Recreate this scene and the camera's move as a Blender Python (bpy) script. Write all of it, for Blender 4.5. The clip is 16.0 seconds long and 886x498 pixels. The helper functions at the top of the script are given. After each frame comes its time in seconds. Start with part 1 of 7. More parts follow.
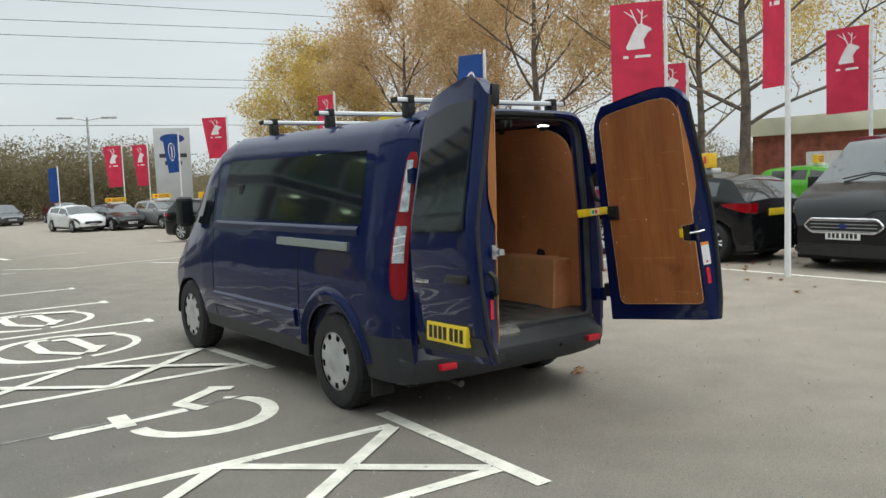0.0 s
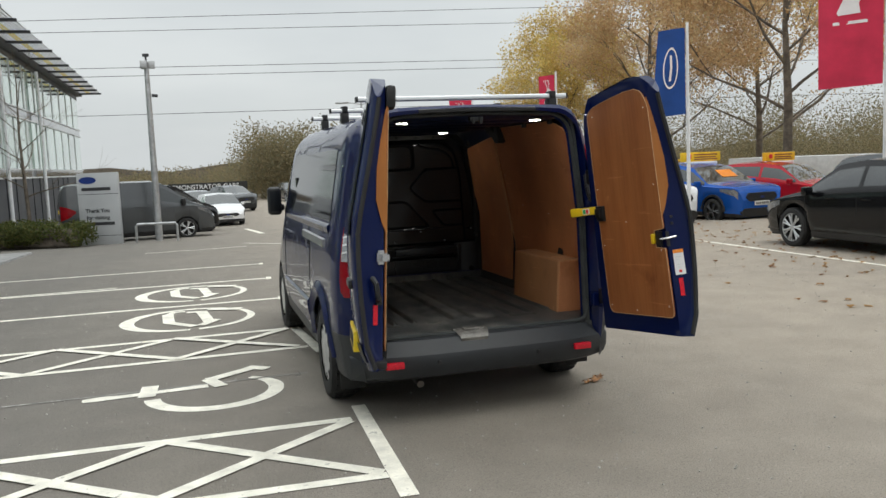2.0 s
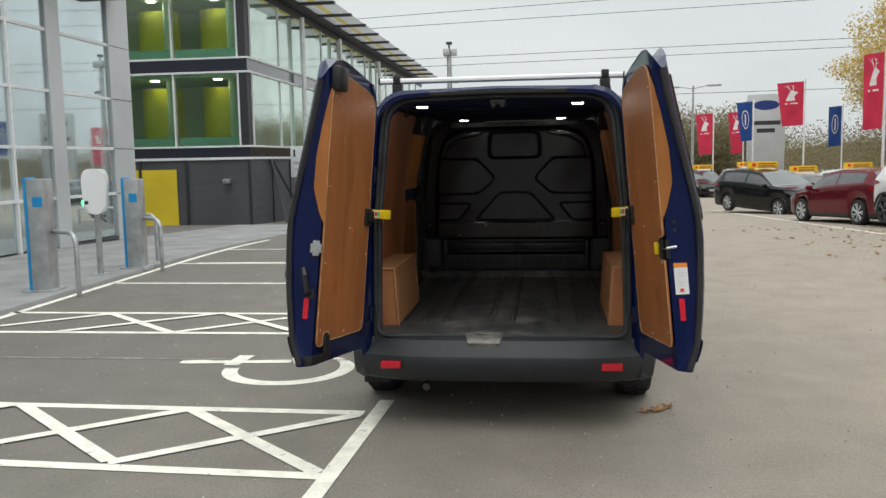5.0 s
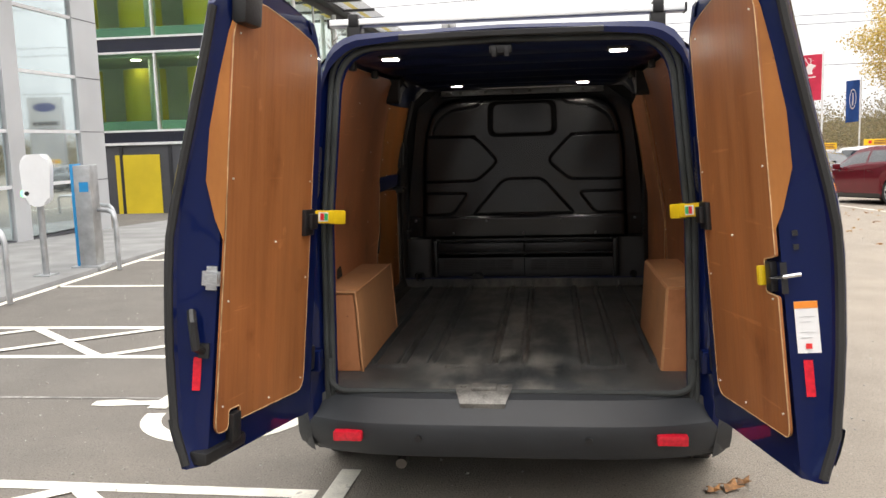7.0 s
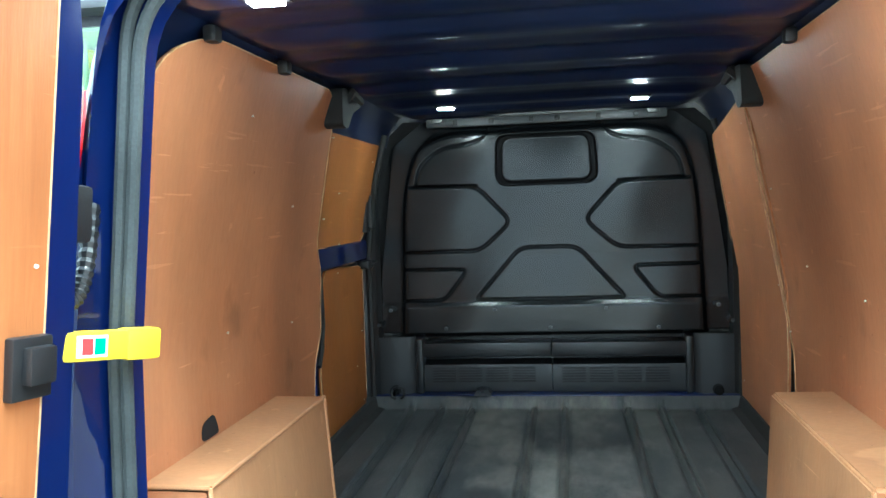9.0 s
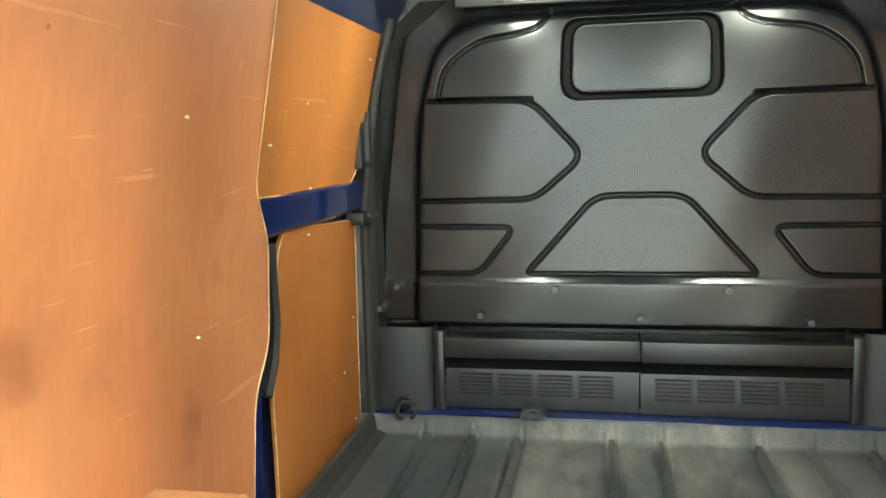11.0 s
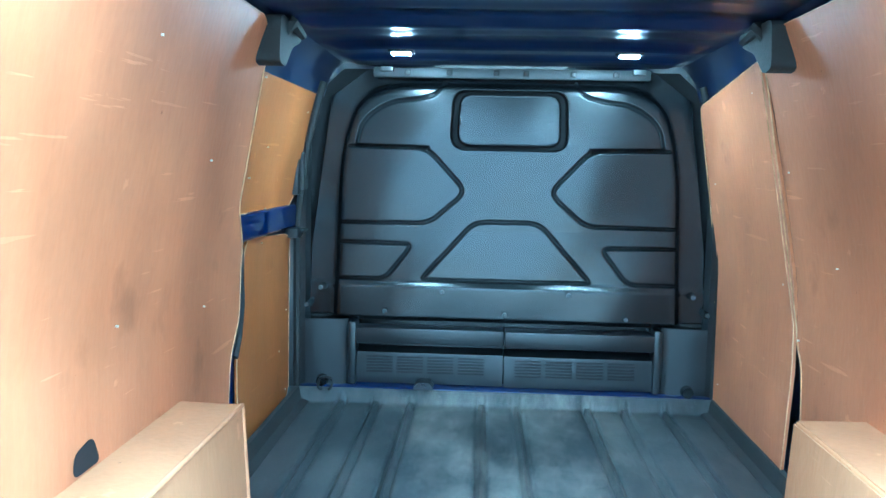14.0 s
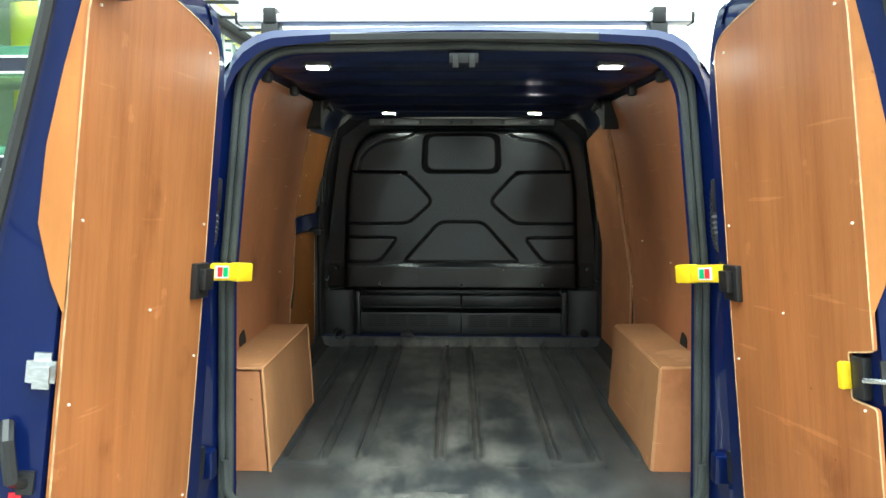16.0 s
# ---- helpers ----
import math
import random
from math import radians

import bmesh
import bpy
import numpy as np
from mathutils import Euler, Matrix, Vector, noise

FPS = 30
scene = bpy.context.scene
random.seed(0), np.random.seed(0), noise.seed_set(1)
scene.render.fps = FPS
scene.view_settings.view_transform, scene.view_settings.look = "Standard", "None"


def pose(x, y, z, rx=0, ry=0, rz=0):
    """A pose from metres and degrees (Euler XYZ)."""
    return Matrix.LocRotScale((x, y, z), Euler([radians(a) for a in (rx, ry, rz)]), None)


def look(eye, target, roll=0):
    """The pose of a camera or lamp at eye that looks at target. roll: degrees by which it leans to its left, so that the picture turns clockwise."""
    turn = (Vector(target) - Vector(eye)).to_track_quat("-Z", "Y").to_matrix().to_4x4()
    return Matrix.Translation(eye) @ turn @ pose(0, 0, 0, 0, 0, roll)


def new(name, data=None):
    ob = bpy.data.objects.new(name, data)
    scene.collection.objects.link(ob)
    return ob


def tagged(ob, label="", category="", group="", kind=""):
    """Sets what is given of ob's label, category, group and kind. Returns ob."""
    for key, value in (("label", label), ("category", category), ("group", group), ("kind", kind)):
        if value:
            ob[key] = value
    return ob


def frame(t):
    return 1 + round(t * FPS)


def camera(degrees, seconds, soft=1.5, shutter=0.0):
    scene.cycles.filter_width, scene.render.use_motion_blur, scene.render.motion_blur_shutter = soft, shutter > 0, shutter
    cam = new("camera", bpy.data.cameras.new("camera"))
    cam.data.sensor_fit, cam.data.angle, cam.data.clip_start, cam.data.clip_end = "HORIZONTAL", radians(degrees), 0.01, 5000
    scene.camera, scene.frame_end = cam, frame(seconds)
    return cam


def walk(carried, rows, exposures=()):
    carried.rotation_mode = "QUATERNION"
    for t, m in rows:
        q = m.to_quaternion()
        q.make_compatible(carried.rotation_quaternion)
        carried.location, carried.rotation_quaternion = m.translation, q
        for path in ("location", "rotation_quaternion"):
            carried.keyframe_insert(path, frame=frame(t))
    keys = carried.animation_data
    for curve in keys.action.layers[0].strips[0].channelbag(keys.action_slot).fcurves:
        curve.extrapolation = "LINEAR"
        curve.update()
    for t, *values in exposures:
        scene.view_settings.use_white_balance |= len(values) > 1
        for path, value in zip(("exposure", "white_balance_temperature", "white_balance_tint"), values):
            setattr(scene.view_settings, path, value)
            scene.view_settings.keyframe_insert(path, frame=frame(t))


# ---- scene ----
cam = camera(55.8, 16.0)
EXPOSURE = [(0, 0.3, 6350, 4), (1, 0.22, 6400, 5), (3.5, 0.25, 6600, 7), (6, 0.5, 6500, 6), (7, 1.0, 6900, 13), (7.5, 1.4, 7100, 17), (8, 2.1, 6200, 5), (8.7, 3.0, 5000, -10), (10.8, 4.65, 6500, -9), (11.05, 4.75, 6200, -11), (11.4, 4.85, 4600, -22), (12.5, 4.95, 4650, -26), (13, 4.9, 4500, -24), (13.5, 4.8, 3500, -18), (14, 4.65, 3700, -21), (14.5, 4.3, 4500, -26), (15, 3.5, 4950, -17), (15.5, 2.9, 5500, -15), (16, 2.35, 6000, -9)]
PATH = [
    (0, (-3.721, -4.389, 1.624), (-2.556, -2.773, 1.446), -2.1),
    (0.5, (-3.295, -4.732, 1.654), (-2.248, -3.037, 1.475), -1.5),
    (1, (-2.805, -4.93, 1.672), (-1.875, -3.17, 1.478), -2.1),
    (1.5, (-2.329, -5.128, 1.677), (-1.591, -3.28, 1.484), -2.4),
    (2, (-1.814, -5.251, 1.687), (-1.25, -3.343, 1.48), -2.4),
    (2.5, (-1.365, -5.331, 1.693), (-0.921, -3.39, 1.498), -2.3),
    (3, (-0.896, -5.39, 1.689), (-0.666, -3.414, 1.476), -1.9),
    (3.5, (-0.471, -5.354, 1.69), (-0.384, -3.367, 1.484), -2.4),
    (3.7, (-0.306, -5.336, 1.675), (-0.286, -3.348, 1.46), -2.1),
    (5.8, (0.342, -4.51, 1.632), (0.062, -2.542, 1.413), -1.1),
    (6, (0.288, -4.344, 1.639), (0.027, -2.374, 1.412), -1.0),
    (6.5, (0.252, -3.888, 1.619), (-0.098, -1.93, 1.409), -0.8),
    (7, (0.187, -3.405, 1.607), (-0.068, -1.438, 1.348), -1.7),
    (7.5, (0.187, -2.935, 1.582), (-0.082, -0.962, 1.402), -2.9),
    (8, (0.129, -2.441, 1.558), (-0.139, -0.464, 1.426), -3.0),
    (8.5, (0.113, -1.949, 1.536), (-0.113, 0.036, 1.442), -2.9),
    (8.7, (0.12, -1.752, 1.537), (-0.158, 0.227, 1.441), -2.4),
    (10.8, (-0.122, -0.196, 1.501), (-0.475, 1.759, 1.267), -1.8),
    (11, (-0.127, -0.108, 1.5), (-0.492, 1.842, 1.244), -1.4),
    (11.5, (-0.168, 0.043, 1.479), (-0.403, 2.003, 1.158), -1.4),
    (12, (-0.184, 0.074, 1.468), (-0.381, 2.027, 1.086), -0.8),
    (12.5, (-0.188, 0.013, 1.49), (-0.368, 1.98, 1.178), -0.5),
    (13, (-0.116, -0.203, 1.507), (-0.35, 1.767, 1.253), 0.0),
    (13.5, (-0.089, -0.54, 1.521), (-0.291, 1.442, 1.347), 0.6),
    (14, (-0.088, -0.94, 1.548), (-0.188, 1.048, 1.351), 1.2),
    (14.5, (-0.035, -1.369, 1.58), (-0.164, 0.622, 1.45), 0.6),
    (15, (-0.047, -1.772, 1.59), (-0.111, 0.22, 1.414), -0.4),
    (15.5, (0.013, -2.193, 1.592), (-0.095, -0.201, 1.443), 0.7),
    (16, (-0.013, -2.598, 1.598), (-0.051, -0.606, 1.425), 0.1),
]
walk(cam, [(t, look(eye, target, roll)) for t, eye, target, roll in PATH], EXPOSURE)

# ---- light ----
world = bpy.data.worlds.new("overcast_sky")
scene.world = world
world.use_nodes = True
wn, wl = world.node_tree.nodes, world.node_tree.links
wn.clear()
sky = wn.new("ShaderNodeTexSky")
sky.sky_type, sky.sun_disc = "NISHITA", False
sky.sun_elevation, sky.sun_rotation = radians(32), radians(200)
sky.dust_density, sky.air_density = 4.0, 1.0
cloud_co = wn.new("ShaderNodeTexCoord")
cloud_map = wn.new("ShaderNodeMapping")
cloud_map.inputs["Scale"].default_value = (1.0, 1.0, 4.0)
cloud = wn.new("ShaderNodeTexNoise")
cloud.inputs["Scale"].default_value, cloud.inputs["Detail"].default_value = 1.6, 5.0
cloud_ramp = wn.new("ShaderNodeValToRGB")
cloud_ramp.color_ramp.elements[0].position, cloud_ramp.color_ramp.elements[0].color = 0.3, (0.53, 0.555, 0.585, 1)
cloud_ramp.color_ramp.elements[1].position, cloud_ramp.color_ramp.elements[1].color = 0.7, (0.71, 0.725, 0.74, 1)
sky_dim = wn.new("ShaderNodeVectorMath")
sky_dim.operation = "SCALE"
sky_dim.inputs["Scale"].default_value = 0.1
sky_mix = wn.new("ShaderNodeMix")
sky_mix.data_type = "RGBA"
sky_mix.inputs["Factor"].default_value = 0.9
sky_bg = wn.new("ShaderNodeBackground")
SKY_STRENGTH = 0.93
sky_bg.inputs["Strength"].default_value = SKY_STRENGTH
sky_out = wn.new("ShaderNodeOutputWorld")
wl.new(cloud_co.outputs["Generated"], cloud_map.inputs["Vector"])
wl.new(cloud_map.outputs["Vector"], cloud.inputs["Vector"])
wl.new(cloud.outputs["Fac"], cloud_ramp.inputs["Fac"])
wl.new(sky.outputs["Color"], sky_dim.inputs[0])
wl.new(sky_dim.outputs[0], sky_mix.inputs["A"])
sky_up = wn.new("ShaderNodeSeparateXYZ")
sky_grad = wn.new("ShaderNodeMapRange")
sky_grad.inputs["From Min"].default_value, sky_grad.inputs["From Max"].default_value = 0.25, 1.0
sky_grad.inputs["To Min"].default_value, sky_grad.inputs["To Max"].default_value = 1.0, 2.75
sky_lift = wn.new("ShaderNodeVectorMath")
sky_lift.operation = "SCALE"
wl.new(cloud_co.outputs["Generated"], sky_up.inputs[0])
wl.new(sky_up.outputs["Z"], sky_grad.inputs["Value"])
wl.new(sky_grad.outputs["Result"], sky_lift.inputs["Scale"])
wl.new(cloud_ramp.outputs["Color"], sky_lift.inputs[0])
wl.new(sky_lift.outputs[0], sky_mix.inputs["B"])
wl.new(sky_mix.outputs["Result"], sky_bg.inputs["Color"])
wl.new(sky_bg.outputs["Background"], sky_out.inputs["Surface"])
sun_data = bpy.data.lights.new("sun", "SUN")
sun_data.energy, sun_data.angle, sun_data.color = 0.7, radians(40), (1.0, 0.97, 0.92)
sun_lamp = new("sun", sun_data)
sun_lamp.matrix_world = look((5, -9, 30), (0, 0, 0))


# ---- materials ----
def surface(name, col, rough=0.5, metal=0.0, var=0.12, scale=6.0, bump=0.0, bscale=90.0, coat=0.0, stretch=(1, 1, 1), col2=None, each=0.0, rvar=0.0, spec=0.5):
    """A procedural material: two scales of colour variation, uneven gloss and a fine relief."""
    m = bpy.data.materials.new(name)
    m.use_nodes = True
    n, l = m.node_tree.nodes, m.node_tree.links
    b = n["Principled BSDF"]
    b.inputs["Roughness"].default_value = rough
    b.inputs["Metallic"].default_value = metal
    b.inputs["Coat Weight"].default_value = coat
    b.inputs["Coat Roughness"].default_value = 0.06
    b.inputs["Specular IOR Level"].default_value = spec
    co = n.new("ShaderNodeTexCoord")
    mp = n.new("ShaderNodeMapping")
    mp.inputs["Scale"].default_value = stretch
    l.new(co.outputs["Object"], mp.inputs["Vector"])
    big = n.new("ShaderNodeTexNoise")
    big.inputs["Scale"].default_value, big.inputs["Detail"].default_value = scale, 6
    fine = n.new("ShaderNodeTexNoise")
    fine.inputs["Scale"].default_value, fine.inputs["Detail"].default_value = bscale, 3
    for tx in (big, fine):
        l.new(mp.outputs["Vector"], tx.inputs["Vector"])
    mx = n.new("ShaderNodeMix")
    mx.data_type = "RGBA"
    dark = col2 or tuple(c * (1 - 2.2 * var) for c in col)
    light = col if col2 else tuple(min(1, c * (1 + 1.2 * var)) for c in col)
    mx.inputs["A"].default_value, mx.inputs["B"].default_value = (*dark, 1), (*light, 1)
    ramp = n.new("ShaderNodeMapRange")
    ramp.inputs["From Min"].default_value, ramp.inputs["From Max"].default_value = 0.3, 0.7
    l.new(big.outputs["Fac"], ramp.inputs["Value"])
    l.new(ramp.outputs["Result"], mx.inputs["Factor"])
    fx = n.new("ShaderNodeMix")
    fx.data_type, fx.blend_type = "RGBA", "MULTIPLY"
    fx.inputs["Factor"].default_value = min(1, var * 2.5)
    l.new(mx.outputs["Result"], fx.inputs["A"])
    l.new(fine.outputs["Fac"], fx.inputs["B"])
    gain = n.new("ShaderNodeMix")
    gain.data_type, gain.blend_type = "RGBA", "MULTIPLY"
    gain.inputs["Factor"].default_value = 1.0
    k = 1 + min(1, var * 2.5) * 0.9
    gain.inputs["B"].default_value = (k, k, k, 1)
    l.new(fx.outputs["Result"], gain.inputs["A"])
    out = gain.outputs["Result"]
    if each:
        info = n.new("ShaderNodeObjectInfo")
        hv = n.new("ShaderNodeHueSaturation")
        sp = n.new("ShaderNodeMapRange")
        sp.inputs["To Min"].default_value, sp.inputs["To Max"].default_value = 1 - each, 1 + each
        l.new(info.outputs["Random"], sp.inputs["Value"])
        l.new(sp.outputs["Result"], hv.inputs["Value"])
        l.new(out, hv.inputs["Color"])
        out = hv.outputs["Color"]
    l.new(out, b.inputs["Base Color"])
    if rvar:
        rr = n.new("ShaderNodeMapRange")
        rr.inputs["To Min"].default_value, rr.inputs["To Max"].default_value = max(0.02, rough - rvar), min(1, rough + rvar)
        l.new(big.outputs["Fac"], rr.inputs["Value"])
        l.new(rr.outputs["Result"], b.inputs["Roughness"])
    if bump:
        bp = n.new("ShaderNodeBump")
        bp.inputs["Strength"].default_value = bump
        bp.inputs["Distance"].default_value = 0.01
        l.new(fine.outputs["Fac"], bp.inputs["Height"])
        l.new(bp.outputs["Normal"], b.inputs["Normal"])
    return m


def glow(name, col, power):
    m = bpy.data.materials.new(name)
    m.use_nodes = True
    b = m.node_tree.nodes["Principled BSDF"]
    b.inputs["Base Color"].default_value = (*col, 1)
    b.inputs["Emission Color"].default_value = (*col, 1)
    b.inputs["Emission Strength"].default_value = power
    return m


def pane_glass(name, tint, rough=0.02):
    """Thin tinted glass: a clear coat over a see-through sheet."""
    m = bpy.data.materials.new(name)
    m.use_nodes = True
    n, l = m.node_tree.nodes, m.node_tree.links
    n.clear()
    tr, gl, mx, out, fr = (n.new("ShaderNode" + k) for k in ("BsdfTransparent", "BsdfGlossy", "MixShader", "OutputMaterial", "Fresnel"))
    tr.inputs["Color"].default_value = (*tint, 1)
    gl.inputs["Roughness"].default_value = rough
    fr.inputs["IOR"].default_value = 1.5
    l.new(fr.outputs["Fac"], mx.inputs["Fac"])
    l.new(tr.outputs[0], mx.inputs[1])
    l.new(gl.outputs[0], mx.inputs[2])
    l.new(mx.outputs[0], out.inputs["Surface"])
    return m


def ply_material(name, pale, deep, grain=(1.5, 1.5, 0.8), streak=0.2):
    """Varnished plywood: faint upright grain, rotary figure in clouds, stains, pale scuffs and scratches."""
    m = surface(name, pale, rough=0.46, var=0.05, scale=1.9, bump=0.08, bscale=40, stretch=grain, col2=deep, rvar=0.16, spec=0.3)
    n, l = m.node_tree.nodes, m.node_tree.links
    b = n["Principled BSDF"]
    old = b.inputs["Base Color"].links[0].from_socket
    co = n.new("ShaderNodeTexCoord")
    # size, stretch, tilt, from, to, tone, amount
    for sc, st, tilt, lo, hi, shade, amount in ((1.1, (1, 1, 1), 0, 0.42, 0.66, (0.58, 0.52, 0.48), 0.7), (3.4, (1, 1, 0.5), 0, 0.48, 0.66, (1.18, 1.12, 1.06), 0.7), (4.6, (1, 1, 1), 0, 0.62, 0.74, (0.50, 0.44, 0.40), 0.55),
                                                (9.0, (7, 7, 0.35), 0, 0.42, 0.68, (0.80, 0.74, 0.68), streak), (5.0, (0.45, 0.45, 9), 14, 0.675, 0.70, (1.5, 1.65, 1.85), 0.5), (4.0, (0.6, 0.6, 12), -35, 0.69, 0.705, (1.4, 1.5, 1.65), 0.4),
                                                (11.0, (1, 1, 1), 0, 0.70, 0.73, (1.4, 1.5, 1.6), 0.55), (38.0, (1, 1, 1), 0, 0.74, 0.76, (0.4, 0.35, 0.3), 0.6)):
        mp, tx, rp, mx = (n.new("ShaderNode" + k) for k in ("Mapping", "TexNoise", "MapRange", "Mix"))
        mp.inputs["Scale"].default_value, mp.inputs["Rotation"].default_value = st, (radians(tilt), 0, 0)
        tx.inputs["Scale"].default_value, tx.inputs["Detail"].default_value = sc, 4
        l.new(co.outputs["Object"], mp.inputs["Vector"])
        l.new(mp.outputs["Vector"], tx.inputs["Vector"])
        rp.inputs["From Min"].default_value, rp.inputs["From Max"].default_value = lo, hi
        rp.inputs["To Max"].default_value = amount
        l.new(tx.outputs["Fac"], rp.inputs["Value"])
        mx.data_type, mx.blend_type = "RGBA", "MULTIPLY"
        mx.inputs["B"].default_value = (*shade, 1)
        l.new(rp.outputs["Result"], mx.inputs["Factor"])
        l.new(old, mx.inputs["A"])
        old = mx.outputs["Result"]
    l.new(old, b.inputs["Base Color"])
    return m


def worn(m, scale, lo, hi, tone, amount, stretch=(1, 1, 1)):
    """Adds shapely wear or dirt of another tone to a material."""
    n, l = m.node_tree.nodes, m.node_tree.links
    b = n["Principled BSDF"]
    old = b.inputs["Base Color"].links[0].from_socket
    co, mp = n.new("ShaderNodeTexCoord"), n.new("ShaderNodeMapping")
    mp.inputs["Scale"].default_value = stretch
    tx, rp, mx = n.new("ShaderNodeTexNoise"), n.new("ShaderNodeMapRange"), n.new("ShaderNodeMix")
    tx.inputs["Scale"].default_value, tx.inputs["Detail"].default_value, tx.inputs["Roughness"].default_value = scale, 7, 0.65
    rp.inputs["From Min"].default_value, rp.inputs["From Max"].default_value, rp.inputs["To Max"].default_value = lo, hi, amount
    mx.data_type = "RGBA"
    mx.inputs["B"].default_value = (*tone, 1)
    l.new(co.outputs["Object"], mp.inputs["Vector"])
    l.new(mp.outputs["Vector"], tx.inputs["Vector"])
    l.new(tx.outputs["Fac"], rp.inputs["Value"])
    l.new(rp.outputs["Result"], mx.inputs["Factor"])
    l.new(old, mx.inputs["A"])
    l.new(mx.outputs["Result"], b.inputs["Base Color"])
    return m


M = {}
def wavy(m, scale, strength, stretch=(1, 1, 1)):
    """Slow waves in a glossy sheet, which bend what it mirrors."""
    n, l = m.node_tree.nodes, m.node_tree.links
    b = n["Principled BSDF"]
    co, mp, tx, bp = (n.new("ShaderNode" + k) for k in ("TexCoord", "Mapping", "TexNoise", "Bump"))
    mp.inputs["Scale"].default_value = stretch
    tx.inputs["Scale"].default_value, tx.inputs["Detail"].default_value = scale, 1.5
    bp.inputs["Strength"].default_value, bp.inputs["Distance"].default_value = strength, 0.05
    l.new(co.outputs["Object"], mp.inputs["Vector"])
    l.new(mp.outputs["Vector"], tx.inputs["Vector"])
    l.new(tx.outputs["Fac"], bp.inputs["Height"])
    for key in ("Normal", "Coat Normal"):
        l.new(bp.outputs["Normal"], b.inputs[key])
    return m


M["paint"] = wavy(surface("blue_paint", (0.003, 0.0085, 0.056), rough=0.35, var=0.04, scale=3, coat=0.75, bscale=400, spec=0.05), 2.6, 0.12, (1, 0.6, 1.6))
M["paint"].node_tree.nodes["Principled BSDF"].inputs["Coat Roughness"].default_value = 0.025
M["paint"].node_tree.nodes["Principled BSDF"].inputs["Coat IOR"].default_value = 1.4
M["paint_in"] = surface("thin_blue_inner_paint", (0.007, 0.013, 0.045), rough=0.35, var=0.08, scale=3, coat=0.5, bscale=200, spec=0.2)
M["plastic"] = surface("grey_plastic", (0.019, 0.022, 0.026), rough=0.5, var=0.1, bump=0.15, bscale=600, rvar=0.08)
M["black"] = surface("black_plastic", (0.012, 0.012, 0.013), rough=0.42, var=0.1, bump=0.1, bscale=500)
M["rubber"] = surface("black_rubber", (0.016, 0.016, 0.016), rough=0.75, var=0.15, bump=0.2, bscale=200)
M["seal"] = surface("door_seal_rubber", (0.045, 0.05, 0.05), rough=0.75, var=0.15, bump=0.2, bscale=150, spec=0.25)
M["bulkhead"] = surface("bulkhead_paint", (0.0075, 0.0085, 0.010), rough=0.22, var=0.02, scale=4, rvar=0.03, spec=0.5)
M["catch"] = surface("worn_zinc_catch", (0.19, 0.185, 0.172), rough=0.5, metal=0.5, var=0.25, scale=14, bump=0.15, bscale=120)
M["rail"] = surface("grey_steel_rail", (0.06, 0.064, 0.068), rough=0.4, var=0.15)
M["cover"] = surface("black_cover", (0.013, 0.014, 0.0155), rough=0.34, var=0.12, bump=0.05, bscale=500, rvar=0.1)
# black here stands in for the dark reflection in the bulkhead's window groove
M["window_groove"] = surface("black_window_groove", (0.004, 0.004, 0.0045), rough=0.6, var=0.1, spec=0.12)
M["mat"] = worn(worn(surface("load_mat", (0.030, 0.034, 0.037), rough=0.40, var=0.2, scale=5, bump=0.25, bscale=260, rvar=0.18), 3.0, 0.50, 0.66, (0.15, 0.15, 0.145), 0.25, (2.2, 0.7, 1)), 34, 0.63, 0.70, (0.16, 0.157, 0.15), 0.5, (1, 0.5, 1))


def trodden(m, tone, amount):
    """Pale wear where feet go, along the middle of the load floor."""
    n, l = m.node_tree.nodes, m.node_tree.links
    b = n["Principled BSDF"]
    old = b.inputs["Base Color"].links[0].from_socket
    co, xyz, ab, rp, tx, rq, mu, mp, mx = (n.new("ShaderNode" + k) for k in ("TexCoord", "SeparateXYZ", "Math", "MapRange", "TexNoise", "MapRange", "Math", "Mapping", "Mix"))
    l.new(co.outputs["Object"], xyz.inputs[0])
    ab.operation, mu.operation = "ABSOLUTE", "MULTIPLY"
    l.new(xyz.outputs["X"], ab.inputs[0])
    rp.inputs["From Min"].default_value, rp.inputs["From Max"].default_value, rp.inputs["To Min"].default_value, rp.inputs["To Max"].default_value = 0.25, 0.62, amount, amount * 0.15
    l.new(ab.outputs[0], rp.inputs["Value"])
    mp.inputs["Scale"].default_value = (2.4, 1.1, 1)
    tx.inputs["Scale"].default_value, tx.inputs["Detail"].default_value, tx.inputs["Roughness"].default_value = 2.4, 8, 0.68
    l.new(co.outputs["Object"], mp.inputs["Vector"])
    l.new(mp.outputs["Vector"], tx.inputs["Vector"])
    rq.inputs["From Min"].default_value, rq.inputs["From Max"].default_value = 0.42, 0.68
    l.new(tx.outputs["Fac"], rq.inputs["Value"])
    l.new(rp.outputs["Result"], mu.inputs[0])
    l.new(rq.outputs["Result"], mu.inputs[1])
    mx.data_type = "RGBA"
    mx.inputs["B"].default_value = (*tone, 1)
    l.new(mu.outputs[0], mx.inputs["Factor"])
    l.new(old, mx.inputs["A"])
    l.new(mx.outputs["Result"], b.inputs["Base Color"])
    return m


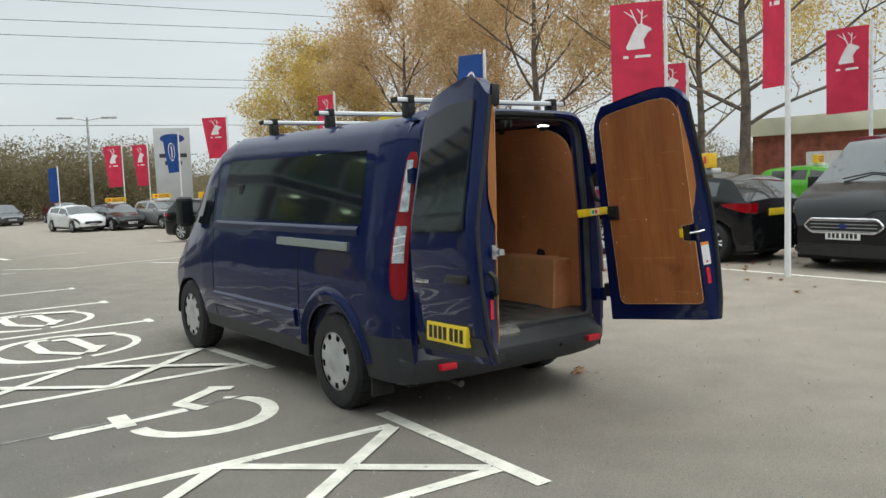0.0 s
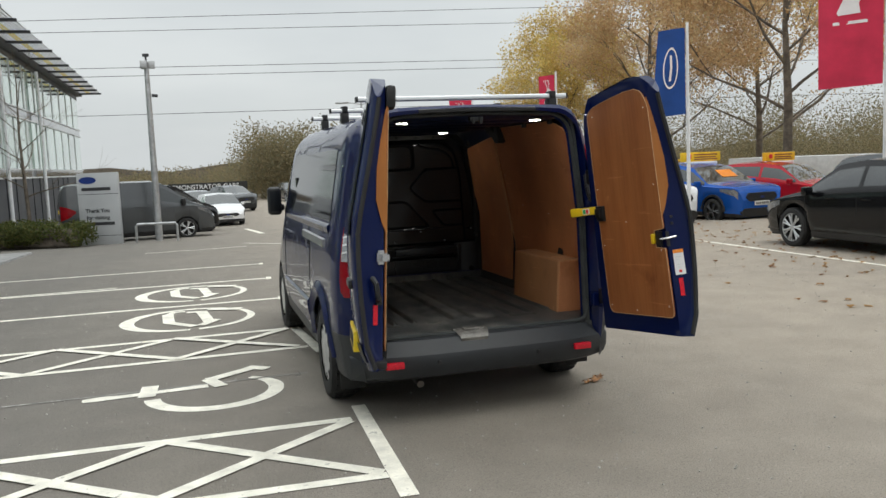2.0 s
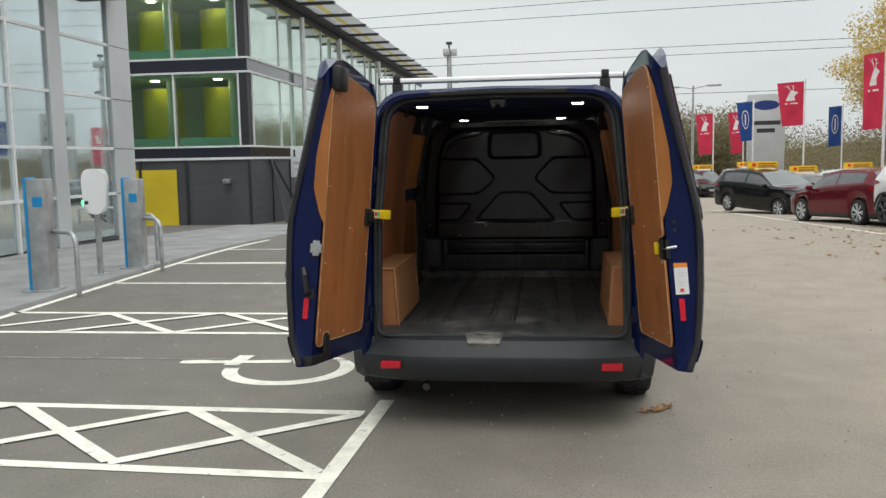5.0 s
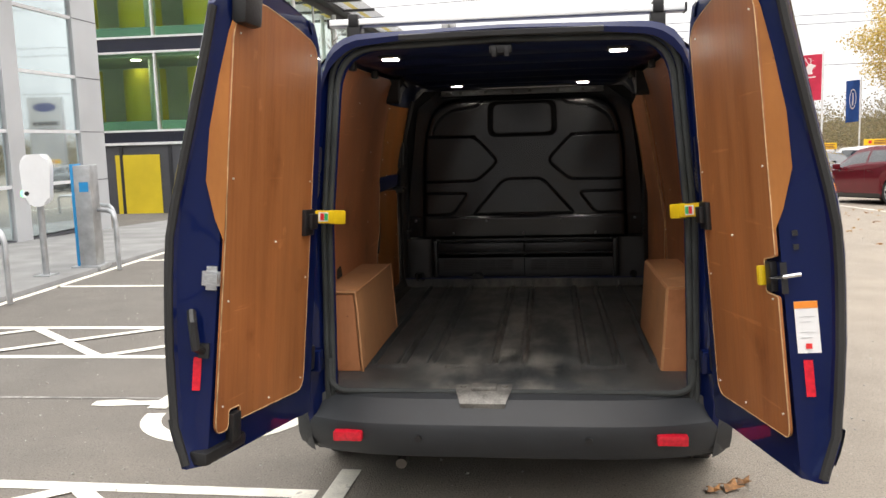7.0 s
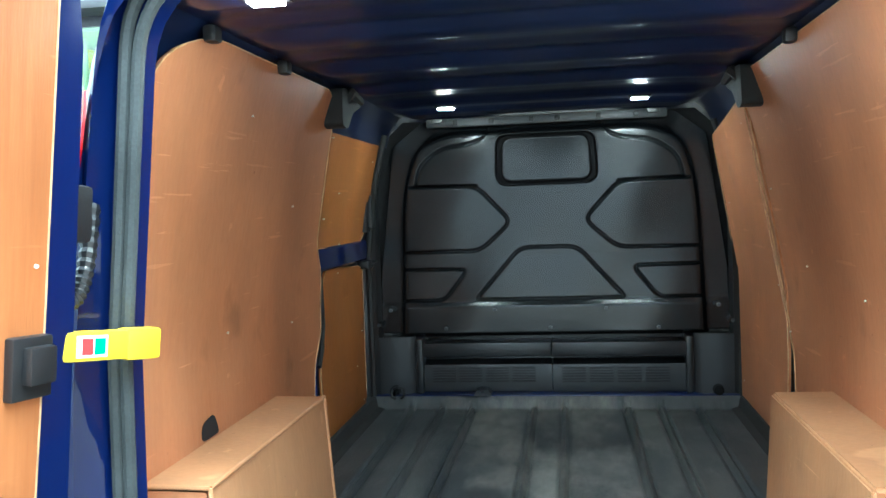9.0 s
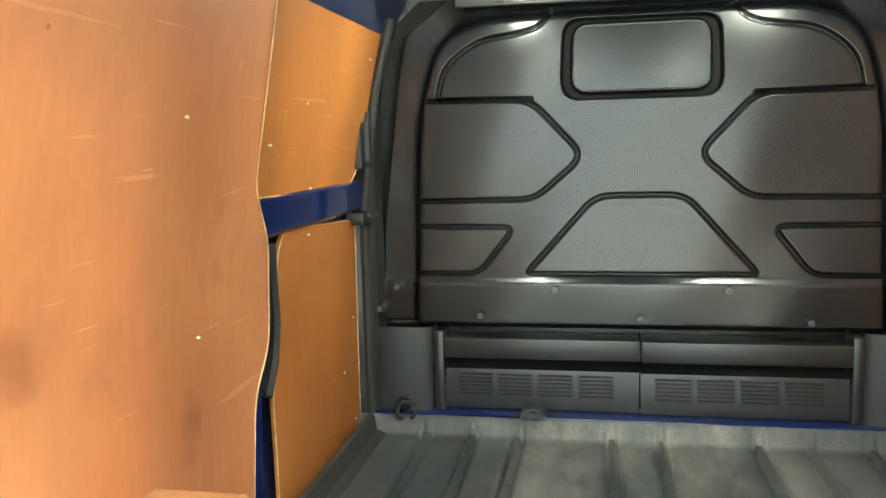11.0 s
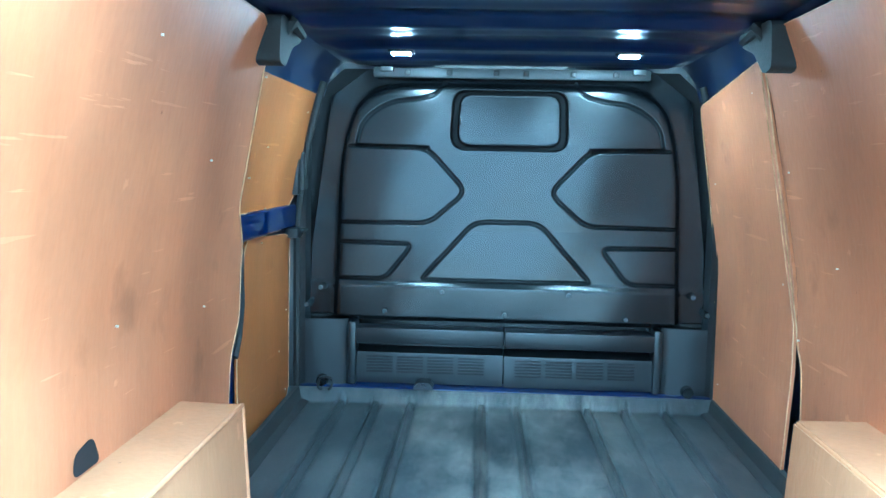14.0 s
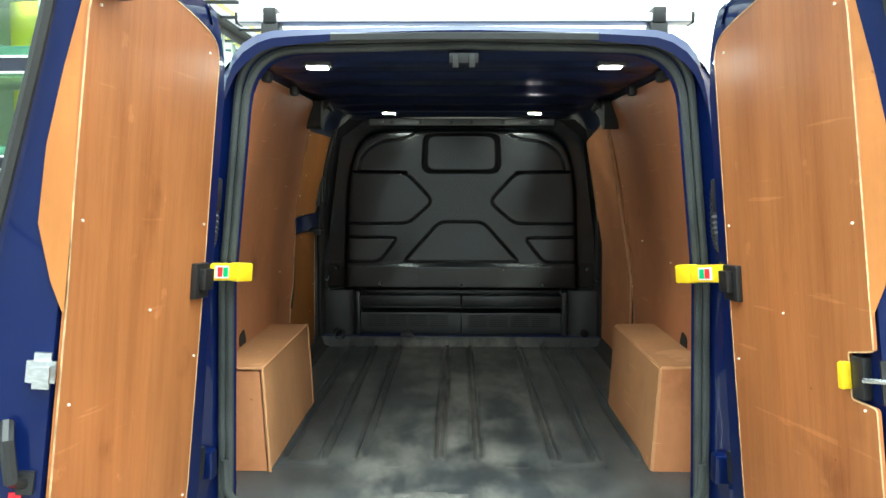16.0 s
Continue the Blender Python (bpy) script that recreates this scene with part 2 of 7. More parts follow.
trodden(M["mat"], (0.25, 0.238, 0.212), 0.72)
M["ply"] = ply_material("plywood", (0.51, 0.222, 0.104), (0.41, 0.165, 0.070))
M["ply_door"] = ply_material("plywood_upright_grain", (0.37, 0.140, 0.046), (0.28, 0.098, 0.032), (5, 5, 0.6), 0.55)
M["ply_new"] = ply_material("plywood_fresh", (0.39, 0.155, 0.040), (0.32, 0.118, 0.028))
M["ply_edge"] = surface("plywood_edge", (0.52, 0.33, 0.17), rough=0.6, var=0.2, scale=20)
M["ply_pale"] = ply_material("plywood_pale_box", (0.50, 0.26, 0.125), (0.41, 0.20, 0.09))
M["chrome"] = surface("bright_metal", (0.72, 0.72, 0.74), rough=0.16, metal=1.0, var=0.05)
M["alu"] = surface("brushed_aluminium", (0.62, 0.63, 0.64), rough=0.34, metal=1.0, var=0.1, stretch=(1, 30, 30))
M["silver"] = surface("silver_paint", (0.56, 0.57, 0.58), rough=0.34, metal=0.6, var=0.08)
M["yellow"] = surface("yellow_plastic", (0.80, 0.55, 0.015), rough=0.4, var=0.06)
M["red_lens"] = surface("red_lens", (0.26, 0.003, 0.008), rough=0.15, var=0.1, coat=0.4, spec=0.2)
M["clear_lens"] = surface("clear_lens", (0.62, 0.63, 0.65), rough=0.12, metal=0.5, var=0.2, scale=25, coat=1.0)
M["white_lens"] = surface("white_lens", (0.8, 0.8, 0.8), rough=0.2, var=0.05, coat=1.0)
M["reflector"] = surface("red_reflector", (0.62, 0.012, 0.03), rough=0.25, var=0.1, scale=60)
M["tyre"] = surface("tyre_rubber", (0.022, 0.022, 0.022), rough=0.8, var=0.15, bump=0.3, bscale=120)
# near-black, standing in for shade in slots, gaps and uncut holes
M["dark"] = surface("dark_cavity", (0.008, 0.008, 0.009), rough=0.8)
M["label"] = surface("white_label", (0.8, 0.8, 0.8), rough=0.5, var=0.03)
M["orange"] = surface("orange_print", (0.85, 0.27, 0.03), rough=0.5, var=0.04)
M["redprint"] = surface("red_print", (0.7, 0.03, 0.03), rough=0.5, var=0.04)
M["green_print"] = surface("green_print", (0.03, 0.40, 0.13), rough=0.5, var=0.04)
M["plate_yellow"] = surface("yellow_plate", (0.85, 0.62, 0.03), rough=0.4, var=0.04)
M["ink"] = surface("black_ink", (0.015, 0.015, 0.015), rough=0.5)
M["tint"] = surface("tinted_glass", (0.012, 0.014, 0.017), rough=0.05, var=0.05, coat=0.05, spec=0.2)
M["lamp"] = glow("led_lamp", (1.0, 0.96, 0.86), 50.0)
M["brass"] = surface("zinc_screw", (0.78, 0.76, 0.70), rough=0.4, metal=0.3)
M["leaf_litter"] = surface("dead_leaf", (0.30, 0.14, 0.045), rough=0.7, var=0.3, scale=20, each=0.3)


# ---- mesh helpers ----
def finish(bm, smooth=30):
    bmesh.ops.remove_doubles(bm, verts=bm.verts, dist=0.00005)
    bmesh.ops.recalc_face_normals(bm, faces=bm.faces)
    for f in bm.faces:
        f.smooth = True
    lim = radians(smooth)
    for e in bm.edges:
        if len(e.link_faces) == 2 and e.calc_face_angle(0) > lim:
            e.smooth = False
    return bm


def mesh_of(name, bm, material, smooth=30):
    finish(bm, smooth)
    me = bpy.data.meshes.new(name)
    bm.to_mesh(me)
    bm.free()
    me.materials.append(material)
    return me


def thing(name, label, category, m=None, group="", kind=""):
    ob = new(name)
    ob.empty_display_size = 0.1
    if m is not None:
        ob.matrix_world = m
    return tagged(ob, label, category, group, kind)


def part(name, bm, material, parent, label="", smooth=30, m=None):
    ob = new(name, mesh_of(name, bm, material, smooth))
    ob.parent = parent
    if m is not None:
        ob.matrix_basis = m
    return tagged(ob, label)


def solid(name, bm, material, label, category, group="", kind="", smooth=30, m=None):
    ob = new(name, mesh_of(name, bm, material, smooth))
    if m is not None:
        ob.matrix_world = m
    return tagged(ob, label, category, group, kind)


def box(bm, x0, x1, y0, y1, z0, z1, bevel=0.0, seg=2):
    r = bmesh.ops.create_cube(bm, size=1.0)
    vs = r["verts"]
    for v in vs:
        v.co = Vector((x0 + (v.co.x + 0.5) * (x1 - x0), y0 + (v.co.y + 0.5) * (y1 - y0), z0 + (v.co.z + 0.5) * (z1 - z0)))
    if bevel:
        es = list({e for v in vs for e in v.link_edges})
        bmesh.ops.bevel(bm, geom=es, offset=bevel, segments=seg, affect="EDGES", profile=0.6)
    return bm


def rod(bm, p0, p1, r0, r1=None, n=12):
    p0, p1 = Vector(p0), Vector(p1)
    d = p1 - p0
    q = d.to_track_quat("Z", "Y").to_matrix().to_4x4()
    bmesh.ops.create_cone(bm, cap_ends=True, segments=n, radius1=r0, radius2=r0 if r1 is None else r1, depth=d.length, matrix=Matrix.Translation((p0 + p1) / 2) @ q)
    return bm


def pipe(bm, pts, r, n=8, closed=False):
    """A round tube along a line of points."""
    pts = [Vector(p) for p in pts]
    k = len(pts)
    rings = []
    side = None
    for i, p in enumerate(pts):
        a = pts[i - 1] if (i or closed) else p
        b = pts[(i + 1) % k] if (i < k - 1 or closed) else p
        t = (b - a).normalized()
        if side is None:
            side = t.orthogonal().normalized()
        side = (side - t * side.dot(t)).normalized()
        up = t.cross(side)
        rr = r[i] if isinstance(r, (list, tuple)) else r
        rings.append([bm.verts.new(p + (side * math.cos(2 * math.pi * j / n) + up * math.sin(2 * math.pi * j / n)) * rr) for j in range(n)])
    for i in range(k if closed else k - 1):
        a, b = rings[i], rings[(i + 1) % k]
        for j in range(n):
            bm.faces.new((a[j], a[(j + 1) % n], b[(j + 1) % n], b[j]))
    if not closed:
        bm.faces.new(rings[0][::-1])
        bm.faces.new(rings[-1])
    return bm


def loft(bm, rows, closed_rows=False, cap=False):
    """A skin over rows of points of equal count."""
    vs = [[bm.verts.new(p) for p in row] for row in rows]
    n = len(rows[0])
    for a, b in zip(vs, vs[1:]):
        for j in range(n if closed_rows else n - 1):
            try:
                bm.faces.new((a[j], a[(j + 1) % n], b[(j + 1) % n], b[j]))
            except ValueError:
                pass
    if cap:
        for row in (vs[0][::-1], vs[-1]):
            try:
                bm.faces.new(row)
            except ValueError:
                pass
    return bm


def prism(bm, poly, axis, a0, a1):
    """A flat outline pushed through from a0 to a1 along an axis; the outline lies in the other two axes, in order."""
    def at(p, v):
        return {"x": (v, p[0], p[1]), "y": (p[0], v, p[1]), "z": (p[0], p[1], v)}[axis]
    lo = [bm.verts.new(at(p, a0)) for p in poly]
    hi = [bm.verts.new(at(p, a1)) for p in poly]
    n = len(poly)
    bm.faces.new(lo)
    bm.faces.new(hi)
    for i in range(n):
        bm.faces.new((lo[i], lo[(i + 1) % n], hi[(i + 1) % n], hi[i]))
    return bm


def rounded(poly, r, seg=4):
    """The outline with its corners rounded by r (a number, or one for each corner)."""
    out = []
    k = len(poly)
    for i, p in enumerate(poly):
        rr = r[i] if isinstance(r, (list, tuple)) else r
        p = Vector((*p, 0))
        a, b = Vector((*poly[i - 1], 0)) - p, Vector((*poly[(i + 1) % k], 0)) - p
        if rr <= 0:
            out.append((p.x, p.y))
            continue
        ra, rb = min(rr, a.length * 0.48), min(rr, b.length * 0.48)
        pa, pb = p + a.normalized() * ra, p + b.normalized() * rb
        for s in range(seg + 1):
            t = s / seg
            q = pa * (1 - t) ** 2 + p * 2 * t * (1 - t) + pb * t * t
            out.append((q.x, q.y))
    return out


def lerp_table(x, table):
    """Smooth interpolation in a table of (x, value)."""
    if x <= table[0][0]:
        return table[0][1]
    for (a, va), (b, vb) in zip(table, table[1:]):
        if x <= b:
            t = (x - a) / (b - a)
            return va + (vb - va) * t
    return table[-1][1]


def soft_table(x, table, w):
    """The table, softened over a width w."""
    return sum(lerp_table(x + w * k / 4, table) for k in range(-4, 5)) / 9


def bm_new():
    return bmesh.new()


def text_part(name, words, size, material, parent, m, label="", bold=0.0, align="CENTER"):
    """Letters as a flat mesh, a little proud of what they are on."""
    cu = bpy.data.curves.new(name, "FONT")
    cu.body, cu.size, cu.align_x, cu.align_y, cu.extrude, cu.offset = words, size, align, "CENTER", 0.001, bold
    tmp = bpy.data.objects.new(name, cu)
    scene.collection.objects.link(tmp)
    me = bpy.data.meshes.new_from_object(tmp.evaluated_get(bpy.context.evaluated_depsgraph_get()))
    bpy.data.objects.remove(tmp)
    bpy.data.curves.remove(cu)
    me.materials.clear()
    me.materials.append(material)
    ob = new(name, me)
    ob.parent = parent
    ob.matrix_basis = m
    return tagged(ob, label)


# ---- ground ----
def ground_z(x, y):
    """Level round the van; the far end of the car park falls gently away."""
    d = min(26.0, max(0.0, y - 8.0))
    return -0.0045 * d * d if d < 4 else -0.072 - 0.036 * (d - 4)


def grid_steps(a, b, n):
    return [a + (b - a) * i / n for i in range(n + 1)]


M["asphalt"] = worn(worn(surface("asphalt", (0.252, 0.230, 0.200), rough=0.88, var=0.06, scale=2.2, bump=1.0, bscale=95), 0.35, 0.45, 0.72, (0.17, 0.163, 0.154), 0.3), 48, 0.60, 0.66, (0.42, 0.395, 0.36), 0.6)
worn(M["asphalt"], 110, 0.52, 0.64, (0.075, 0.072, 0.068), 0.7)
worn(M["asphalt"], 40, 0.58, 0.66, (0.12, 0.112, 0.10), 0.6)


def by_lane(m):
    """The trodden bays are darker tarmac than the driven lane beside them."""
    n, l = m.node_tree.nodes, m.node_tree.links
    b = n["Principled BSDF"]
    old = b.inputs["Base Color"].links[0].from_socket
    co, xyz, tx, add, rp, mx = (n.new("ShaderNode" + k) for k in ("TexCoord", "SeparateXYZ", "TexNoise", "Math", "MapRange", "Mix"))
    tx.inputs["Scale"].default_value, tx.inputs["Detail"].default_value = 0.5, 2
    l.new(co.outputs["Object"], xyz.inputs[0])
    l.new(co.outputs["Object"], tx.inputs["Vector"])
    add.operation = "MULTIPLY_ADD"
    add.inputs[1].default_value = 0.7
    l.new(tx.outputs["Fac"], add.inputs[0])
    l.new(xyz.outputs["X"], add.inputs[2])
    rp.inputs["From Min"].default_value, rp.inputs["From Max"].default_value = -3.5, 4.0
    l.new(add.outputs[0], rp.inputs["Value"])
    tone = n.new("ShaderNodeMix")
    tone.data_type = "RGBA"
    tone.inputs["A"].default_value, tone.inputs["B"].default_value = (0.70, 0.705, 0.71, 1), (1.36, 1.29, 1.2, 1)
    l.new(rp.outputs["Result"], tone.inputs["Factor"])
    mx.data_type, mx.blend_type = "RGBA", "MULTIPLY"
    mx.inputs["Factor"].default_value = 1.0
    l.new(old, mx.inputs["A"])
    l.new(tone.outputs["Result"], mx.inputs["B"])
    l.new(mx.outputs["Result"], b.inputs["Base Color"])


by_lane(M["asphalt"])
M["line"] = worn(surface("white_road_paint", (0.80, 0.77, 0.67), rough=0.75, var=0.1, scale=7, bump=0.3, bscale=80), 14, 0.60, 0.70, (0.2, 0.19, 0.18), 0.75)
M["paving"] = surface("grey_paving", (0.25, 0.25, 0.245), rough=0.85, var=0.12, scale=1.5, bump=0.3, bscale=60, each=0.06)
xs = [-600, -200, -80, -40] + grid_steps(-30, 40, 70) + [60, 120, 250, 600]
ys = [-600, -200, -60, -30] + grid_steps(-15, 60, 75) + [80, 120, 250, 600]
bm = bm_new()
loft(bm, [[(x, y, ground_z(x, y)) for x in xs] for y in ys])
solid("ground", bm, M["asphalt"], "worn grey asphalt of a dealership car park", "ground", kind="structure", smooth=80)


def stripe(bm, a, b, w, steps=None, lift=0.004):
    """A painted line on the ground between two points."""
    a, b = Vector((*a, 0)), Vector((*b, 0))
    d = b - a
    side = Vector((-d.y, d.x, 0)).normalized() * (w / 2)
    n = steps or max(1, int(d.length / 1.0))
    rows = []
    for i in range(n + 1):
        p = a + d * (i / n)
        rows.append([(q.x, q.y, ground_z(q.x, q.y) + lift) for q in (p - side, p + side)])
    loft(bm, rows)


def marking(name, label, lines, w=0.09):
    bm = bm_new()
    for i, ln in enumerate(lines):
        stripe(bm, ln[0], ln[1], ln[2] if len(ln) > 2 else w, lift=0.004 + 0.0012 * i)
    return solid(name, bm, M["line"], label, "road marking", group="car park markings", kind="structure")


def kerb_x(y):
    return -5.52 - 0.026 * y


marking("road_marking", "white painted hatched strip beside a disabled bay", [
    ((-5.6, 0.25), (-0.9, 0.17)), ((-5.6, -0.76), (-0.9, -0.92)),
    ((-0.80, 0.46), (-0.86, -1.25), 0.10),
    ((-2.07, 0.17), (-0.92, -0.88)), ((-0.92, 0.12), (-2.12, -0.82)),
    ((-2.07, 0.17), (-3.30, -0.82)), ((-2.12, -0.80), (-3.30, 0.2)),
    ((-3.35, 0.2), (-4.5, -0.8)), ((-3.35, -0.8), (-4.5, 0.2))])
marking("road_marking", "white painted hatched strip between disabled bays", [
    ((-5.7, 3.60), (-0.94, 3.60)), ((-5.75, 2.56), (-0.86, 2.60)),
    ((-0.88, 3.64), (-0.78, 2.30), 0.10),
    ((-4.5, 3.58), (-3.33, 2.58)), ((-3.33, 2.58), (-2.1, 3.60)), ((-5.6, 2.58), (-4.4, 3.58)), ((-4.5, 2.58), (-3.2, 3.60)), ((-3.2, 3.60), (-2.05, 2.60)),
    ((-2.05, 2.60), (-0.95, 3.58)), ((-2.1, 3.60), (-0.95, 2.62))])
for yb, x1 in ((5.80, -0.80), (7.95, -0.78), (10.25, -0.72)):
    marking("road_marking", "white painted line between parking bays", [((kerb_x(yb), yb), (x1, yb - 0.03)), ((x1, yb - 0.16), (x1 + 0.02, yb + 0.12), 0.08)])
marking("road_marking", "short white painted line inside a parking bay", [((-5.4, 8.0), (-3.0, 8.12), 0.07)])
marking("road_marking", "white painted line along the pavement edge", [((kerb_x(-3), -3), (kerb_x(13.0), 13.0), 0.10)])
marking("road_marking", "long white painted line in front of parked cars", [((7.32, -8), (7.32, 32.0), 0.09)])
marking("road_marking", "white painted bay lines farther off", [((0.6, 16.3), (3.6, 16.8)), ((2.2, 15.6), (2.6, 14.0)), ((1.4, 25.0), (2.9, 25.2)), ((-0.6, 18.1), (0.6, 15.9)), ((0.2, 30), (0.4, 24), 0.2), ((-3.0, 16.0), (-0.6, 16.2))])


def band(bm, pts, widths, lift):
    """A painted stroke of changing width along a line."""
    rows = []
    for i, (x, y) in enumerate(pts):
        a, b = pts[max(0, i - 1)], pts[min(len(pts) - 1, i + 1)]
        d = Vector((b[0] - a[0], b[1] - a[1], 0)).normalized()
        w = widths[i] / 2 if isinstance(widths, (list, tuple)) else widths / 2
        rows.append([(x - d.y * w, y + d.x * w, ground_z(x, y) + lift), (x + d.y * w, y - d.x * w, ground_z(x, y) + lift)])
    loft(bm, rows)


def wheelchair_mark(cx, cy):
    """A painted wheelchair sign: an open wheel, a seated figure and a footrest."""
    bm = bm_new()
    arc = [(cx + 0.46 * math.cos(a), cy + 0.45 * math.sin(a)) for a in np.linspace(radians(183), radians(412), 36)]
    band(bm, arc, [0.12] * 30 + [0.11, 0.10, 0.09, 0.08, 0.07, 0.06], 0.004)
    for k, (pts, w) in enumerate((([(-0.97, 0.155), (-0.90, 0.16), (-0.80, 0.17), (-0.70, 0.165), (-0.05, 0.215)], [0.08, 0.12, 0.13, 0.09, 0.10]), ([(-0.49, 0.40), (-0.505, 0.06)], 0.13), ([(0.05, 0.15), (-0.05, 0.42)], 0.11),
                                  ([(-0.05, 0.39), (0.30, 0.64)], 0.11), ([(0.28, 0.70), (0.44, 0.57)], 0.11))):
        band(bm, [(cx + u, cy + v) for u, v in pts], w, 0.0052 + 0.0012 * k)
    return solid("wheelchair_marking", bm, M["line"], "white painted wheelchair sign on a disabled bay", "road marking", group="painted bay signs", kind="structure")


def charging_mark(cx, cy):
    """A painted charging sign: an uneven ring round a car with its plug."""
    bm = bm_new()
    ring = np.linspace(radians(-82), radians(270), 60)
    band(bm, [(cx + 0.69 * math.cos(a), cy + 0.70 * math.sin(a)) for a in ring], [0.085 + 0.075 * max(0, -math.cos(a)) ** 2 for a in ring], 0.004)
    for k, (pts, w) in enumerate((([(-0.06, 0.56), (-0.19, 0.55), (-0.257, 0.39)], 0.10), ([(-0.257, 0.42), (-0.23, -0.16)], 0.13), ([(-0.25, -0.14), (-0.10, -0.34), (0.055, -0.53)], 0.11),
                                  ([(-0.04, 0.45), (0.145, 0.42)], 0.10), ([(0.13, 0.44), (0.21, -0.34)], 0.13), ([(0.30, -0.22), (0.20, -0.38), (0.12, -0.52)], 0.11), ([(0.20, 0.50), (0.34, 0.50), (0.60, 0.38)], [0.06, 0.14, 0.14]))):
        band(bm, [(cx + u, cy + v) for u, v in pts], w, 0.0052 + 0.0012 * k)
    return solid("charging_marking", bm, M["line"], "white painted ring sign of a charging bay", "road marking", group="painted bay signs", kind="structure")


wheelchair_mark(-1.75, 1.29)
charging_mark(-1.94, 4.76)
charging_mark(-1.90, 6.88)

# ---- the van ----
HUB_R, HUB_F, HUB_Z, ARCH_R = 0.79, 3.72, 0.335, 0.415
VAN_TOP = [(-0.2, 2.012), (0.0, 2.018), (0.35, 2.038), (2.7, 2.04), (3.05, 2.0), (3.35, 1.84), (3.75, 1.52), (4.1, 1.26), (4.25, 1.17), (4.5, 1.08), (4.62, 0.98), (4.72, 0.62)]
VAN_SIDE = [(0.25, 0.93), (0.45, 0.965), (0.62, 0.985), (0.95, 0.978), (1.15, 0.96), (1.25, 0.945), (1.55, 0.895), (1.80, 0.85), (1.92, 0.815), (1.98, 0.76), (2.015, 0.66)]
VAN_PLAN = [(-0.05, -0.115), (-0.02, -0.085), (0.03, -0.05), (0.10, -0.018), (0.22, 0.0), (3.3, 0.0), (3.9, -0.03), (4.3, -0.09), (4.55, -0.2), (4.68, -0.36), (4.74, -0.55)]


def van_x(y, z):
    """Half the van's width at a place along it and a height."""
    return soft_table(z, VAN_SIDE, 0.05) + lerp_table(y, VAN_PLAN)


def arch_bottom(y, sill, hubs, r, zh):
    b = sill
    for h in hubs:
        if abs(y - h) < r:
            b = max(b, zh + math.sqrt(r * r - (y - h) ** 2))
    return b


def arch_columns(y0, y1, hubs, r, step, extra=()):
    ys = set(extra)
    for h in hubs:
        for i in range(25):
            ys.add(round(h - r * math.cos(math.pi * i / 24), 4))
    n = int((y1 - y0) / step)
    for i in range(n + 1):
        y = y0 + (y1 - y0) * i / n
        if all(abs(abs(y - h) - 0) > r + step * 0.4 for h in hubs):
            ys.add(round(y, 4))
    ys.add(y0)
    ys.add(y1)
    return sorted(ys)


def skin(columns, section, sort):
    """A left-and-right body skin: section(y) gives (x, z) from the sill to the middle of the roof; sort(y, x, z, row) names the piece for each face."""
    pieces = {}
    secs = [section(y) for y in columns]
    for side in (-1, 1):
        for i in range(len(columns) - 1):
            for j in range(len(secs[0]) - 1):
                q = [(secs[a][b][0] * side, columns[a], secs[a][b][1]) for a, b in ((i, j), (i, j + 1), (i + 1, j + 1), (i + 1, j))]
                key = sort(sum(p[1] for p in q) / 4, sum(p[0] for p in q) / 4, sum(p[2] for p in q) / 4, j)
                if key is None:
                    continue
                pieces.setdefault(key, []).append(q if side > 0 else q[::-1])
    out = {}
    for key, quads in pieces.items():
        bm = bm_new()
        index = {}
        for q in quads:
            vs = []
            for p in q:
                k = (round(p[0], 5), round(p[1], 5), round(p[2], 5))
                if k not in index:
                    index[k] = bm.verts.new(p)
                if index[k] not in vs:
                    vs.append(index[k])
            if len(vs) > 2:
                try:
                    bm.faces.new(vs)
                except ValueError:
                    pass
        out[key] = bm
    return out


VAN_ROWS = [0.30, 0.36, 0.42, 0.48, 0.54, 0.60, 0.66, 0.74, 0.84, 0.94, 1.04, 1.12, 1.17, 1.20, 1.23, 1.30, 1.40, 1.50, 1.60, 1.70, 1.78, 1.84, 1.90, 1.94, 1.97, 2.0]


def van_section(y):
    top = soft_table(y, VAN_TOP, 0.10)
    b = arch_bottom(y, 0.30, (HUB_R, HUB_F), ARCH_R, HUB_Z)
    pts = []
    zs = VAN_ROWS
    for z in zs:
        zz = z
        if z < 1.04:
            zz = b + (z - 0.30) * (1.04 - b) / 0.74
        x = van_x(y, zz)
        if top < 2.03 and zz > 0.62:
            zz = 0.62 + (zz - 0.62) * max(0.02, top - 0.66) / (2.035 - 0.66)
        pts.append((max(0.05, x), zz))
    xe, ze = pts[-1]
    for k in range(1, 7):
        t = k / 6
        pts.append((xe * (1 - t), ze + (top - ze) * math.sin(t * math.pi / 2) ** 0.8))
    return pts


def van_sort(y, x, z, row):
    """Which panel of the body a face belongs to."""
    key = van_panel(y, z, row)
    return key if key in ("body", "windscreen") else (key, x > 0)


def van_panel(y, z, row):
    if y < 0.40 and z < 0.60 + 0.1 * max(0, y):
        return "corner"
    if y > 3.2 and y < 4.15 and row >= 24:
        return "windscreen"
    if z < 0.40:
        return "sill"
    return "body"


van = thing("van", "dark blue panel van with both rear doors open", "van")
cols = arch_columns(-0.05, 4.74, (HUB_R, HUB_F), ARCH_R, 0.07, (-0.035, -0.02, 0.0, 0.03, 0.06, 0.1, 0.15, 3.02, 3.88))
pcs = skin(cols, van_section, van_sort)
part("body", pcs["body"], M["paint"], van, smooth=35)
for sd in (False, True):
    part("rear_corner", pcs["corner", sd], M["plastic"], van, "grey plastic corner of the bumper")
    part("sill", pcs["sill", sd], M["plastic"], van)
